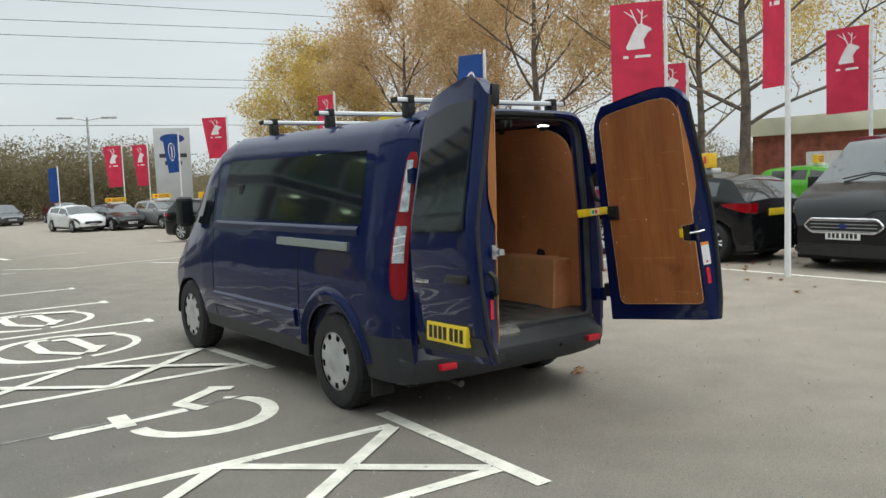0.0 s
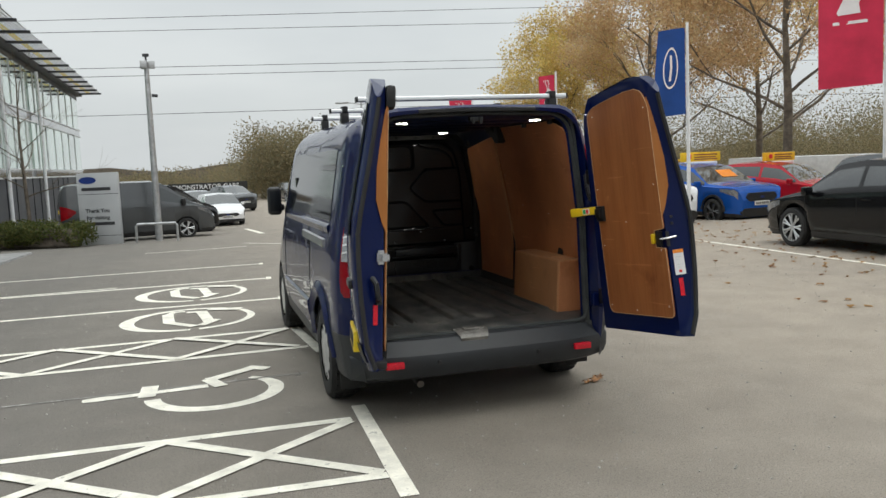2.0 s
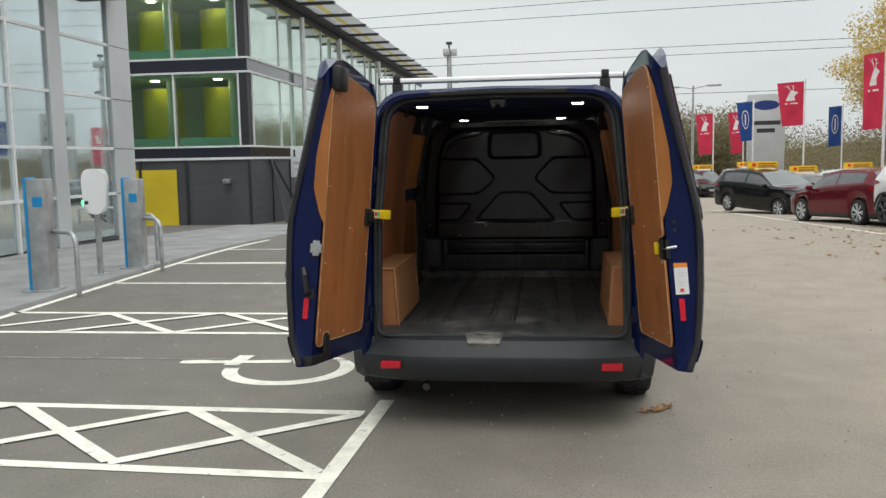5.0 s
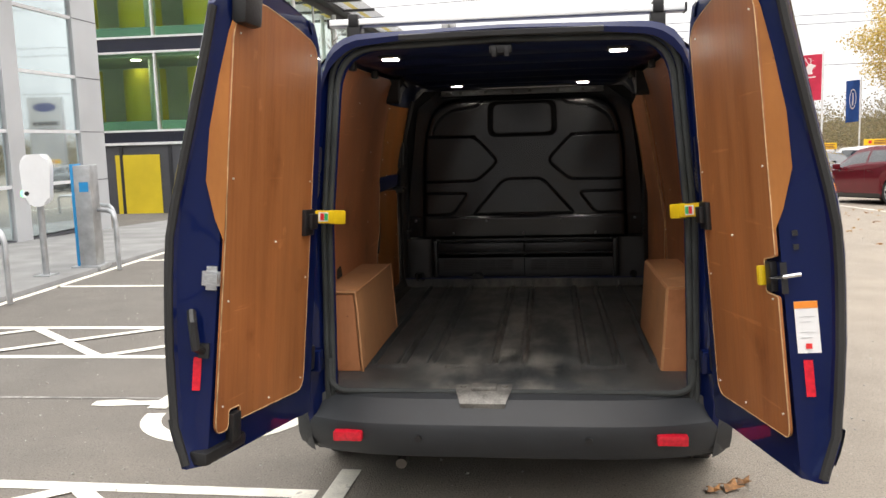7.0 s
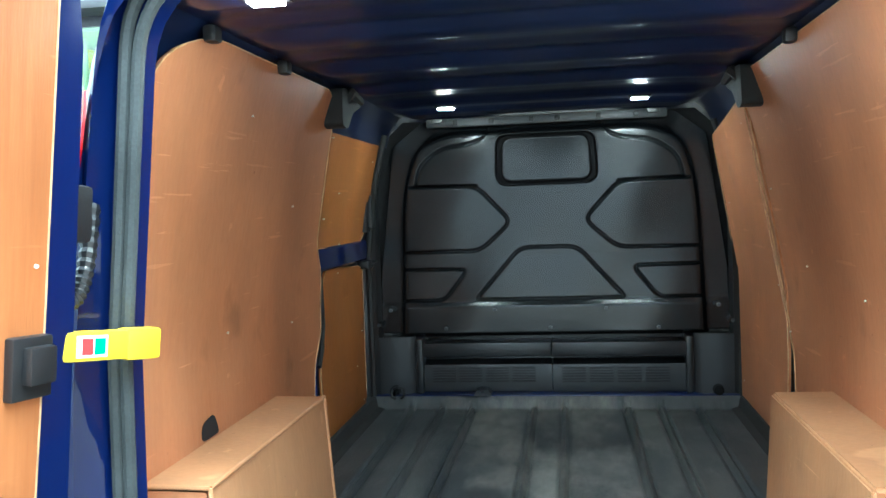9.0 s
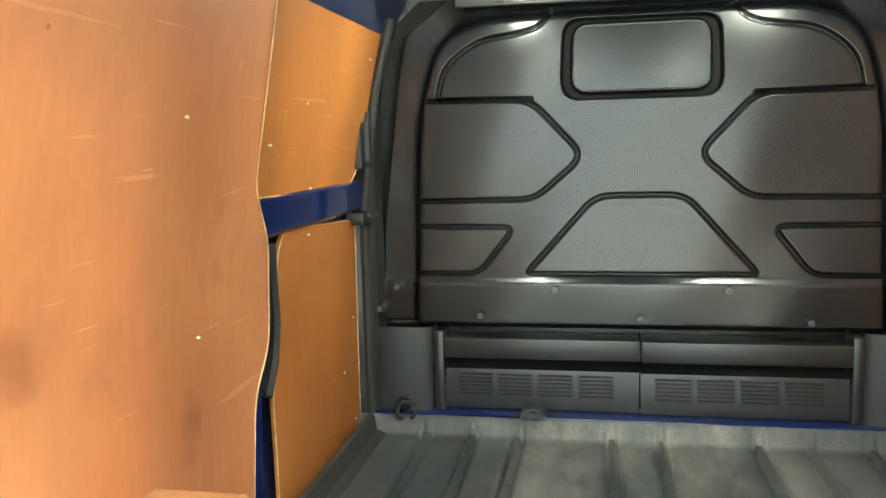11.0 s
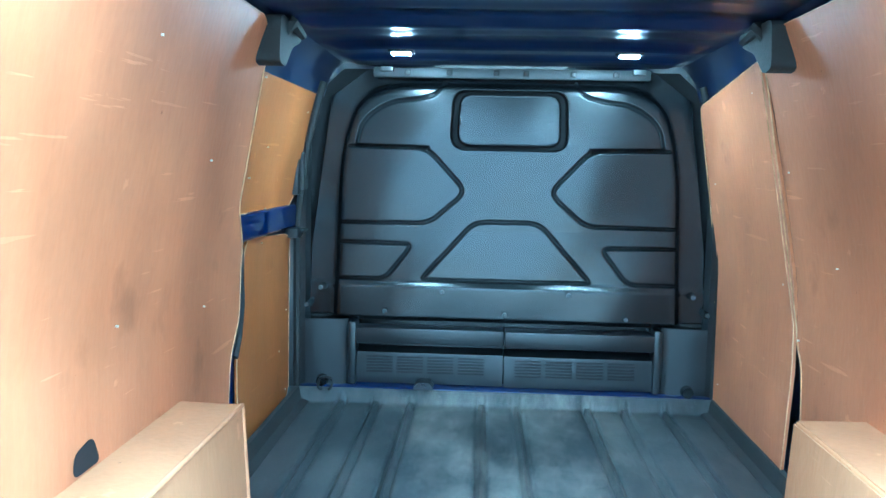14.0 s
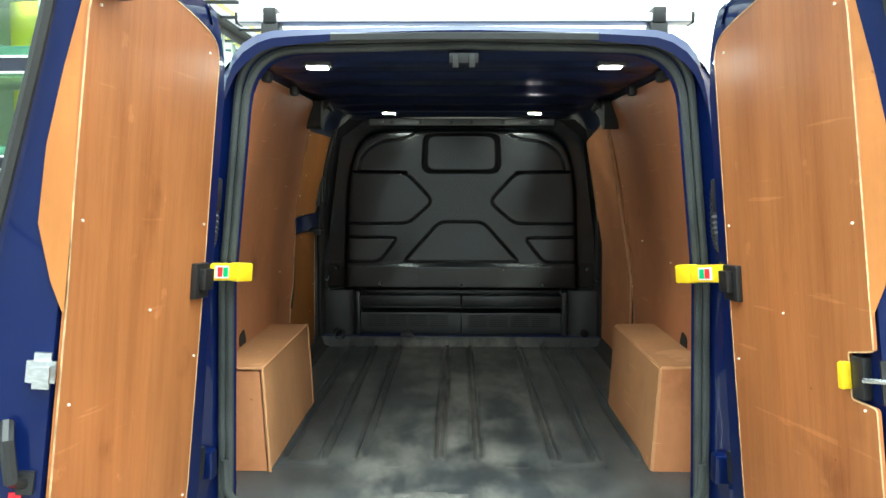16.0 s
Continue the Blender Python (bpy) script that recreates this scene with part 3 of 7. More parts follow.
part("windscreen", pcs["windscreen"], M["tint"], van)


def ring_outer(n=72):
    """The rear edge of the body, from below one side over the roof to the other."""
    sec = van_section(-0.05)
    sec = [(x, z) for x, z in sec if z > 0.40]
    return [(-x, z) for x, z in sec] + [(x, z) for x, z in sec[::-1][1:]]


def aperture(grow=0.0, n=10):
    """The rear opening, from below one side over the top to the other."""
    g = grow
    right = rounded([(0.752 + g, 0.51 - g), (0.735 + g, 1.26), (0.66 + g, 1.985 + g), (0.0, 2.0 + g)], [0, 0.0, 0.16, 0], n)
    right = [p for p in right]
    dense = []
    for a, b in zip(right, right[1:]):
        k = max(1, int(math.hypot(b[0] - a[0], b[1] - a[1]) / 0.07))
        dense += [(a[0] + (b[0] - a[0]) * i / k, a[1] + (b[1] - a[1]) * i / k) for i in range(k)]
    dense.append(right[-1])
    return [(-x, z) for x, z in dense] + [(x, z) for x, z in dense[::-1][1:]]


def resample(line, n):
    d = [0.0]
    for a, b in zip(line, line[1:]):
        d.append(d[-1] + math.hypot(b[0] - a[0], b[1] - a[1]))
    out, k = [], 0
    for i in range(n):
        s = d[-1] * i / (n - 1)
        while k < len(d) - 2 and d[k + 1] < s:
            k += 1
        t = (s - d[k]) / max(1e-9, d[k + 1] - d[k])
        out.append((line[k][0] + (line[k + 1][0] - line[k][0]) * t, line[k][1] + (line[k + 1][1] - line[k][1]) * t))
    return out


def surf_x(y, z):
    """Half the width of the finished skin, the cab included."""
    sec = van_section(y)
    return lerp_table(z, sorted([(q[1], q[0]) for q in sec]))


bm = bm_new()
outer, inner, deep = resample(ring_outer(), 90), resample(aperture(0.0), 90), resample(aperture(-0.015), 90)
step = resample(aperture(0.05), 90)
loft(bm, [[(x, -0.05, z) for x, z in outer], [(x * 0.5 + sx * 0.5, -0.055, z * 0.5 + sz * 0.5) for (x, z), (sx, sz) in zip(outer, step)], [(x, -0.03, z) for x, z in step],
          [(x, -0.005, z) for x, z in resample(aperture(0.035), 90)], [(x, 0.0, z) for x, z in inner], [(x, 0.035, z) for x, z in deep], [(x, 0.125, z) for x, z in resample(aperture(0.055), 90)]])
part("door_frame", bm, M["paint"], van, "painted frame of the rear opening")
bm = bm_new()
pipe(bm, [(x, -0.010, z) for x, z in aperture(-0.006)], 0.0125, 8)
pipe(bm, [(x, -0.012, z) for x, z in aperture(0.017)], 0.0125, 8)
low = rounded([(-0.752, 0.70), (-0.752, 0.556), (0.752, 0.556), (0.752, 0.70)], [0, 0.09, 0.09, 0], 8)
pipe(bm, [(x, -0.022, z) for x, z in low], 0.013, 8)
part("door_seal", bm, M["seal"], van, "grey ribbed rubber door seal")
bm = bm_new()
loft(bm, [[(x, y, van_section(-0.02)[-1][1] + dz - 0.02 * abs(x) ** 2) for y, dz in ((-0.062, -0.012), (-0.062, 0.006), (-0.045, 0.014), (0.0, 0.012))] for x in grid_steps(-0.40, 0.40, 16)], cap=True)
part("roof_edge_strip", bm, M["black"], van, "black strip along the rear edge of the roof")
for sx in (-1, 1):
    bm = bm_new()
    pts = []
    for i in range(49):
        t = i / 48
        pts.append((sx * (0.765 - 0.03 * math.sin(t * math.pi) + 0.05 * t), -0.035 - 0.19 * t, 1.56 - 0.145 * math.sin(t * math.pi) - 0.05 * t))
    pipe(bm, pts, [0.017 if i % 2 else 0.0135 for i in range(49)], 10)
    part("cable_sleeve", bm, M["black"], van, "black corrugated cable sleeve to the door")
    for z in (0.70, 1.62):
        bm = bm_new()
        box(bm, *sorted((sx * 0.775, sx * 0.835)), -0.085, -0.03, z - 0.045, z + 0.045, 0.008)
        rod(bm, (sx * 0.83, -0.10, z - 0.05), (sx * 0.83, -0.10, z + 0.05), 0.016, None, 10)
        part("hinge_leaf", bm, M["paint"], van, "blue painted hinge")


M["galvanic"] = surface("dull_exhaust_steel", (0.12, 0.11, 0.10), rough=0.5, metal=0.8)
# rear bumper and sill
bm = bm_new()
prof = [(-0.03, 0.555), (-0.075, 0.54), (-0.125, 0.475), (-0.15, 0.455), (-0.158, 0.43), (-0.15, 0.36), (-0.12, 0.31), (-0.06, 0.285), (0.05, 0.28)]
rows = []
for i in range(41):
    u = -1 + 2 * i / 40
    x = 0.915 * u
    back = 0.16 * abs(u) ** 5
    rows.append([(x * (1 - 0.05 * max(0, 0.4 - z)), y + back, z) for y, z in prof])
loft(bm, rows)
part("bumper", bm, M["plastic"], van, "dark grey plastic rear bumper")
for x in (-0.655, 0.655):
    bm = bm_new()
    box(bm, x - 0.06, x + 0.06, -0.164, -0.12, 0.385, 0.425, 0.006)
    part("bumper_reflector", bm, M["reflector"], van, "red bumper reflector")
for x in (-0.36, 0.33):
    bm = bm_new()
    rod(bm, (x, -0.166, 0.40), (x, -0.14, 0.40), 0.014)
    part("parking_sensor", bm, M["black"], van)
bm = bm_new()
pipe(bm, [(-0.46, -0.02, 0.235), (-0.46, 0.05, 0.245), (-0.46, 0.5, 0.25)], 0.024, 10)
part("exhaust_pipe", bm, M["galvanic"], van)
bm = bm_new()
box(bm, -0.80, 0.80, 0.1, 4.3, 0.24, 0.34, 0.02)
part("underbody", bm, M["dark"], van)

# wheels
def wheel_bm(r, w, kind):
    t, rim, cap = bm_new(), bm_new(), bm_new()
    big = 1.0 if kind == "cap" else 1.16
    prof = [(r * 0.62 * big, -w / 2), (r * 0.80, -w / 2 - 0.008), (r * 0.93, -w / 2), (r * 0.99, -w * 0.36), (r, -w * 0.2), (r, w * 0.2), (r * 0.99, w * 0.36), (r * 0.93, w / 2), (r * 0.80, w / 2 + 0.008), (r * 0.62 * big, w / 2)]
    n = 40
    loft(t, [[(x, rr * math.cos(2 * math.pi * i / n), rr * math.sin(2 * math.pi * i / n)) for rr, x in prof] for i in range(n + 1)])
    for i in range(40):
        a = 2 * math.pi * i / 40
        for x0 in (-w * 0.3, 0.02):
            m = Matrix.Rotation(a, 4, "X")
            vs = bmesh.ops.create_cube(t, size=1)["verts"]
            for v in vs:
                v.co = m @ Vector((x0 + (v.co.x + 0.5) * w * 0.28, (v.co.y) * r * 0.09, r + v.co.z * 0.012))
    prof = [(r * 0.64 * big, 0.0), (r * 0.62 * big, w * 0.40), (r * 0.58 * big, w * 0.42), (r * 0.55 * big, w * 0.2), (r * 0.2, w * 0.22), (0.0, w * 0.24)]
    loft(rim, [[(x, rr * math.cos(2 * math.pi * i / n), rr * math.sin(2 * math.pi * i / n)) for rr, x in prof] for i in range(n + 1)])
    if kind == "cap":
        k = 9
        rows = []
        for rr, x in ((0.0, 0.50), (0.18, 0.50), (0.22, 0.47), (0.40, 0.485), (0.46, 0.48)):
            rows.append([(w * x, r * rr * math.cos(2 * math.pi * i / 72), r * rr * math.sin(2 * math.pi * i / 72)) for i in range(73)])
        loft(cap, rows)
        for i in range(k):
            a0, a1 = 2 * math.pi * i / k, 2 * math.pi * (i + 0.62) / k
            pts = []
            for s in range(6):
                a = a0 + (a1 - a0) * s / 5
                pts.append([(w * 0.48, r * 0.455 * math.cos(a), r * 0.455 * math.sin(a)), (w * 0.47, r * 0.585 * math.cos(a), r * 0.585 * math.sin(a))])
            loft(cap, pts)
        loft(cap, [[(w * 0.47, r * 0.575 * math.cos(2 * math.pi * i / 60), r * 0.575 * math.sin(2 * math.pi * i / 60)), (w * 0.44, r * 0.645 * math.cos(2 * math.pi * i / 60), r * 0.645 * math.sin(2 * math.pi * i / 60))] for i in range(61)])
    else:
        k = 5 if kind == "five" else 7
        for i in range(k):
            for off in (-0.16, 0.16):
                a = 2 * math.pi * i / k
                c, s = math.cos(a), math.sin(a)
                c2, s2 = math.cos(a + off), math.sin(a + off)
                rows = []
                for t_, wd in ((0.08, 0.05), (0.38, 0.045), (0.71, 0.06)):
                    cc, ss = c + (c2 - c) * t_ / 0.71, s + (s2 - s) * t_ / 0.71
                    px, py = r * t_ * cc, r * t_ * ss
                    rows.append([(w * 0.45, px - ss * wd * r, py + cc * wd * r), (w * 0.50, px, py), (w * 0.45, px + ss * wd * r, py - cc * wd * r), (w * 0.33, px, py)])
                loft(cap, rows, closed_rows=True, cap=True)
        loft(cap, [[(w * xx, r * rr * math.cos(2 * math.pi * i / 60), r * rr * math.sin(2 * math.pi * i / 60)) for rr, xx in ((0.67, 0.36), (0.70, 0.46), (0.75, 0.47), (0.765, 0.40))] for i in range(61)])
        rod(cap, (w * 0.3, 0, 0), (w * 0.5, 0, 0), r * 0.13, r * 0.1, 20)
    return t, rim, cap


def add_wheels(parent, r, w, track, hubs, kind, capmat, label):
    t, rim, cap = wheel_bm(r, w, kind)
    meshes = (mesh_of("tyre", t, M["tyre"]), mesh_of("rim", rim, M["dark"], 40), mesh_of("wheel_trim", cap, capmat, 40))
    for sx in (-1, 1):
        for y in hubs:
            ty = new("tyre", meshes[0])
            ty.parent = parent
            ty.matrix_basis = pose(sx * (track - w / 2), y, r, 0, 0, 0 if sx > 0 else 180)
            for nm, me in (("rim", meshes[1]), ("wheel_trim", meshes[2])):
                o = new(nm, me)
                o.parent = ty
                tagged(o, label if nm == "wheel_trim" else "")


add_wheels(van, 0.338, 0.215, 0.965, (HUB_R, HUB_F), "cap", M["silver"], "silver plastic wheel trim with slots")
for sx in (-1, 1):
    for h in (HUB_R, HUB_F):
        bm = bm_new()
        rows = []
        for i in range(25):
            a = math.pi * i / 24
            rows.append([(sx * x, h + math.cos(a) * rr, HUB_Z - 0.02 + math.sin(a) * rr) for x, rr in ((0.80, ARCH_R), (0.93, ARCH_R + 0.004), (0.955, ARCH_R + 0.004))])
        loft(bm, rows)
        part("wheel_arch", bm, M["black"], van)
    bm = bm_new()
    box(bm, *sorted((sx * 0.76, sx * 0.93)), 0.345, 0.365, 0.16, 0.44, 0.004)
    part("mud_flap", bm, M["rubber"], van)


M["seam"] = worn(surface("pale_ground_seam", (0.34, 0.325, 0.30), rough=0.85, var=0.2, scale=6, bump=0.3, bscale=80), 9, 0.45, 0.6, (0.17, 0.165, 0.158), 0.9)
bm = bm_new()
stripe(bm, (-8.0, 1.50), (-1.0, 1.58), 0.03)
solid("ground_seam", bm, M["seam"], "faint pale repaired seam across the asphalt", "seam", kind="structure")

# ---- load space ----
FLOOR = 0.565


def wall_x(z):
    """How far the lining stands from the middle, by height."""
    return soft_table(z, [(0.5, 0.862), (1.2, 0.858), (1.45, 0.82), (1.75, 0.765), (1.92, 0.718), (1.97, 0.695)], 0.06)


def lining(name, outline, sx, material, off=0.0, thick=0.009, label="", cell=0.055):
    """A bent sheet of plywood against the side: an outline in (y, z), cut out of a fine grid and thickened."""
    z0, z1 = min(p[1] for p in outline), max(p[1] for p in outline)
    bm = bm_new()
    bm.faces.new([bm.verts.new((0, y, z)) for y, z in outline])
    k = int((z1 - z0) / cell)
    for i in range(1, k):
        bmesh.ops.bisect_plane(bm, geom=bm.verts[:] + bm.edges[:] + bm.faces[:], plane_co=(0, 0, z0 + (z1 - z0) * i / k), plane_no=(0, 0, 1))
    for v in bm.verts:
        warp = 0.003 * noise.noise(Vector((v.co.y * 2.2, v.co.z * 2.2, 3.0 + sx)))
        v.co.x = sx * (wall_x(v.co.z) + off + warp)
    g = bmesh.ops.extrude_face_region(bm, geom=bm.faces[:])
    for e in g["geom"]:
        if isinstance(e, bmesh.types.BMVert):
            e.co.x += sx * thick
    ob = part(name, bm, material, van, label, smooth=40)
    edge = bm_new()
    pts = [(sx * (wall_x(z) + off - 0.001), y, z) for y, z in outline]
    pipe(edge, pts, 0.0022, 4, closed=True)
    part("panel_edge", edge, M["ply_edge"], ob)
    return ob


def screws(parent, places, nrm, r=0.0032):
    for p in places:
        bm = bm_new()
        d = Vector(nrm)
        rod(bm, Vector(p) + d * 0.003, Vector(p) - d * 0.004, r, r * 0.7, 8)
        part("screw", bm, M["brass"], parent)


left_main = lining("side_panel", rounded([(0.145, 0.575), (0.145, 1.74), (0.20, 1.88), (0.40, 1.95), (1.39, 1.95), (1.51, 1.86), (1.53, 1.41), (1.64, 1.27), (1.64, 1.06), (1.545, 0.955), (1.515, 0.74), (1.505, 0.575)], [0, 0.1, 0.1, 0.1, 0.04, 0.04, 0.03, 0.06, 0.05, 0.05, 0.04, 0], 4), -1, M["ply"], label="scuffed brown plywood side lining")
left_up = lining("side_panel", rounded([(1.58, 1.385), (1.60, 1.87), (2.50, 1.84), (2.46, 1.45), (2.36, 1.365)], [0.02, 0.05, 0.05, 0.06, 0.06], 4), -1, M["ply_new"], off=0.045, label="fresh orange plywood upper door lining")
left_low = lining("side_panel", rounded([(1.75, 0.575), (1.735, 0.91), (1.785, 1.0), (1.79, 1.25), (1.82, 1.295), (2.36, 1.265), (2.45, 1.24), (2.46, 0.575)], [0, 0.03, 0.06, 0.05, 0.03, 0.02, 0.02, 0], 4), -1, M["ply_new"], off=0.038, label="fresh orange plywood lower door lining")
right_main = lining("side_panel", rounded([(0.145, 0.575), (0.145, 1.74), (0.20, 1.88), (0.40, 1.95), (1.46, 1.95), (1.655, 1.87), (1.60, 1.05), (1.545, 0.97), (1.53, 0.8), (1.55, 0.575)], [0, 0.1, 0.1, 0.1, 0.04, 0.04, 0.03, 0.04, 0.04, 0], 4), 1, M["ply"], label="scuffed brown plywood side lining")
right_front = lining("side_panel", rounded([(1.665, 0.575), (1.61, 0.95), (1.615, 1.06), (1.675, 1.885), (2.46, 1.80), (2.52, 1.3), (2.47, 0.9), (2.48, 0.575)], [0, 0.05, 0.03, 0.03, 0.06, 0.1, 0.1, 0], 4), 1, M["ply"], off=-0.004, label="brown plywood front side lining")
for ob, sx, off, places in ((left_main, -1, 0.0, ((0.2, 0.8), (0.2, 1.25), (0.2, 1.65), (0.75, 1.2), (0.75, 1.8), (1.2, 1.55), (1.2, 0.75), (1.3, 1.15), (1.58, 1.5), (1.55, 1.8), (1.45, 0.62))),
                            (left_up, -1, 0.045, ((2.0, 1.385), (1.9, 1.6), (2.4, 1.75))), (left_low, -1, 0.038, ((2.0, 1.262), (2.4, 0.62), (1.75, 0.97), (2.41, 0.95), (2.3, 0.8))),
                            (right_main, 1, 0.0, ((0.2, 0.8), (0.2, 1.3), (0.2, 1.75), (0.8, 1.25), (1.3, 1.3), (1.58, 1.05), (1.4, 0.7), (1.58, 1.55))), (right_front, 1, 0.0, ((1.72, 1.2), (1.8, 1.8), (2.4, 0.7), (2.4, 1.5)))):
    screws(ob, [(sx * (wall_x(z) + off - 0.002), y, z) for y, z in places], (-sx, 0, 0))
# flat dark patch in place of the shade inside a strap hole
for sx, y in ((-1, 0.62), (1, 0.62)):
    bm = bm_new()
    prism(bm, rounded([(y - 0.06, 0.94), (y - 0.055, 0.985), (y + 0.02, 1.0), (y + 0.05, 0.94)], 0.02, 4), "x", sx * 0.858, sx * 0.856)
    part("strap_slot", bm, M["dark"], left_main if sx < 0 else right_main, "dark strap hole in the lining")

# painted metal behind the linings
for sx in (-1, 1):
    bm = bm_new()
    loft(bm, [[(sx * (wall_x(z) + 0.062), y, z) for z in grid_steps(0.5, 1.95, 24)] for y in (0.12, 2.85)])
    part("inner_side", bm, M["paint_in"], van, "painted inner side panel")
bm = bm_new()
box(bm, -0.915, -0.868, 1.60, 2.56, 1.285, 1.385, 0.022, 3)
part("door_beam", bm, M["paint"], van, "blue painted beam of the sliding door")
bm = bm_new()
pipe(bm, [(-0.895, 1.66, 1.27), (-0.90, 1.675, 1.1), (-0.90, 1.60, 0.95), (-0.895, 1.575, 0.75), (-0.89, 1.58, 0.56)], 0.032, 8)
part("door_post", bm, M["paint"], van)
bm = bm_new()
pipe(bm, [(-0.885, 1.735, 1.27), (-0.885, 1.745, 1.08), (-0.885, 1.72, 0.99), (-0.885, 1.67, 0.92)], 0.014, 6)
part("weather_strip", bm, M["rubber"], van)
for z0, z1, w in ((1.42, 1.60, 0.05), (1.245, 1.285, 0.05)):
    bm = bm_new()
    box(bm, -0.905, -0.845, 2.40, 2.50, z0, z1, 0.01)
    box(bm, -0.86, -0.83, 2.44, 2.53, z0 + 0.02, z1 - 0.005, 0.008)
    part("door_runner", bm, M["black"], van, "black plastic door runner bracket")

# bulkhead, pressed with grooves
def polyline_gap(X, Z, pts):
    best = np.full(X.shape, 9.0)
    for (ax, az), (bx, bz) in zip(pts, pts[1:]):
        dx, dz = bx - ax, bz - az
        t = np.clip(((X - ax) * dx + (Z - az) * dz) / max(1e-9, dx * dx + dz * dz), 0, 1)
        best = np.minimum(best, np.hypot(X - ax - t * dx, Z - az - t * dz))
    return best


def mirror_line(pts):
    return [(-x, z) for x, z in pts]


nx, nz = 620, 390
BX, BZ = np.meshgrid(np.linspace(-0.86, 0.86, nx), np.linspace(0.885, 1.93, nz))
dome = rounded([(-0.715, 0.88), (-0.705, 1.20), (-0.695, 1.60), (-0.60, 1.87), (0.60, 1.87), (0.695, 1.60), (0.705, 1.20), (0.715, 0.88)], [0, 0, 0.2, 0.22, 0.22, 0.2, 0, 0], 8)
hex_l = rounded([(-0.66, 1.615), (-0.335, 1.61), (-0.172, 1.435), (-0.325, 1.30), (-0.70, 1.297)], [0, 0.05, 0.05, 0.05, 0], 5)
trap = rounded([(-0.135, 1.31), (0.135, 1.31), (0.355, 1.062), (-0.355, 1.062)], [0.05, 0.05, 0.025, 0.025], 5)
small_l = rounded([(-0.70, 1.215), (-0.39, 1.212), (-0.505, 1.062), (-0.70, 1.062)], [0, 0.04, 0.04, 0], 5)
lobe_l = rounded([(-0.63, 1.618), (-0.61, 1.72), (-0.50, 1.80), (-0.38, 1.81), (-0.30, 1.83), (-0.27, 1.88)], [0, 0.08, 0.06, 0.05, 0.04, 0], 5)
lobe_base = [(-0.63, 1.618), (-0.335, 1.612)]
win_o = rounded([(-0.245, 1.605), (0.245, 1.605), (0.235, 1.852), (-0.235, 1.852)], [0.07, 0.07, 0.06, 0.06], 8)
win_i = rounded([(-0.207, 1.63), (0.207, 1.63), (0.2, 1.83), (-0.2, 1.83)], 0.05, 8)


def inside(X, Z, poly):
    c = np.zeros(X.shape, bool)
    for (ax, az), (bx, bz) in zip(poly, poly[1:] + poly[:1]):
        hit = (az > Z) != (bz > Z)
        c ^= hit & (X < (bx - ax) * (Z - az) / ((bz - az) if abs(bz - az) > 1e-9 else 1e-9) + ax)
    return c


depth = np.zeros(BX.shape)
gap = polyline_gap(BX, BZ, dome + dome[:1])
sgn = np.where(inside(BX, BZ, dome), gap, -gap)
depth -= 0.038 / (1 + np.exp(-sgn / 0.005))
for ln in (hex_l, mirror_line(hex_l), trap + trap[:1], small_l, mirror_line(small_l), lobe_l, mirror_line(lobe_l), lobe_base, mirror_line(lobe_base)):
    g = polyline_gap(BX, BZ, ln)
    depth += 0.017 * np.exp(-(g / 0.0062) ** 4)
go, gi = polyline_gap(BX, BZ, win_o + win_o[:1]), polyline_gap(BX, BZ, win_i + win_i[:1])
ins_o, ins_i = inside(BX, BZ, win_o), inside(BX, BZ, win_i)
depth += 0.020 * np.where(ins_o & ~ins_i, np.minimum(1, np.minimum(go, gi) / 0.008), 0.0)
depth += np.where(ins_i, 0.004, 0)
depth += -0.014 / (1 + np.exp((BZ - 1.043) / 0.004)) + 0.02 * np.clip((0.905 - BZ) / 0.02, 0, 1)
depth += 0.02 * np.clip((BZ - 1.2), 0, 1) * np.abs(BX) - 0.03 * np.clip(1.275 - BZ, 0, 0.2)
depth += 0.0022 * np.sin(BX * 7.1 + 0.6 + 1.5 * BZ) * np.cos(BZ * 8.3 + 0.4) + 0.0012 * np.sin(BX * 15 - BZ * 9)
verts = [(float(x), 2.575 + float(d), float(z) + 0.010) for x, d, z in zip(BX.ravel(), depth.ravel(), BZ.ravel())]
half = np.interp(BZ, [0.88, 1.15, 1.82, 1.93], [0.845, 0.83, 0.745, 0.60])
keep = np.abs(BX) <= half
faces = []
for j in range(nz - 1):
    for i in range(nx - 1):
        a = j * nx + i
        if keep[j, i] and keep[j, i + 1] and keep[j + 1, i] and keep[j + 1, i + 1]:
            faces.append((a, a + 1, a + nx + 1, a + nx))
bulk_me = bpy.data.meshes.new("bulkhead")
bulk_me.from_pydata(verts, [], faces)
bulk_me.materials.append(M["bulkhead"])
bulk_me.materials.append(M["window_groove"])
# groove round the window: its dark reflection is put into the colour
groove_band = (ins_o & ~ins_i).ravel()
for p in bulk_me.polygons:
    p.use_smooth = True
    if all(groove_band[v] for v in p.vertices):
        p.material_index = 1
bulkhead = new("bulkhead", bulk_me)
bulkhead.parent = van
tagged(bulkhead, "black pressed steel bulkhead behind the cab")
bm = bm_new()
prism(bm, [(-0.93, 0.5), (0.93, 0.5), (0.90, 1.3), (0.80, 1.86), (0.70, 1.95), (-0.70, 1.95), (-0.80, 1.86), (-0.90, 1.3)], "y", 2.63, 2.66)
part("bulkhead_backing", bm, M["dark"], van)
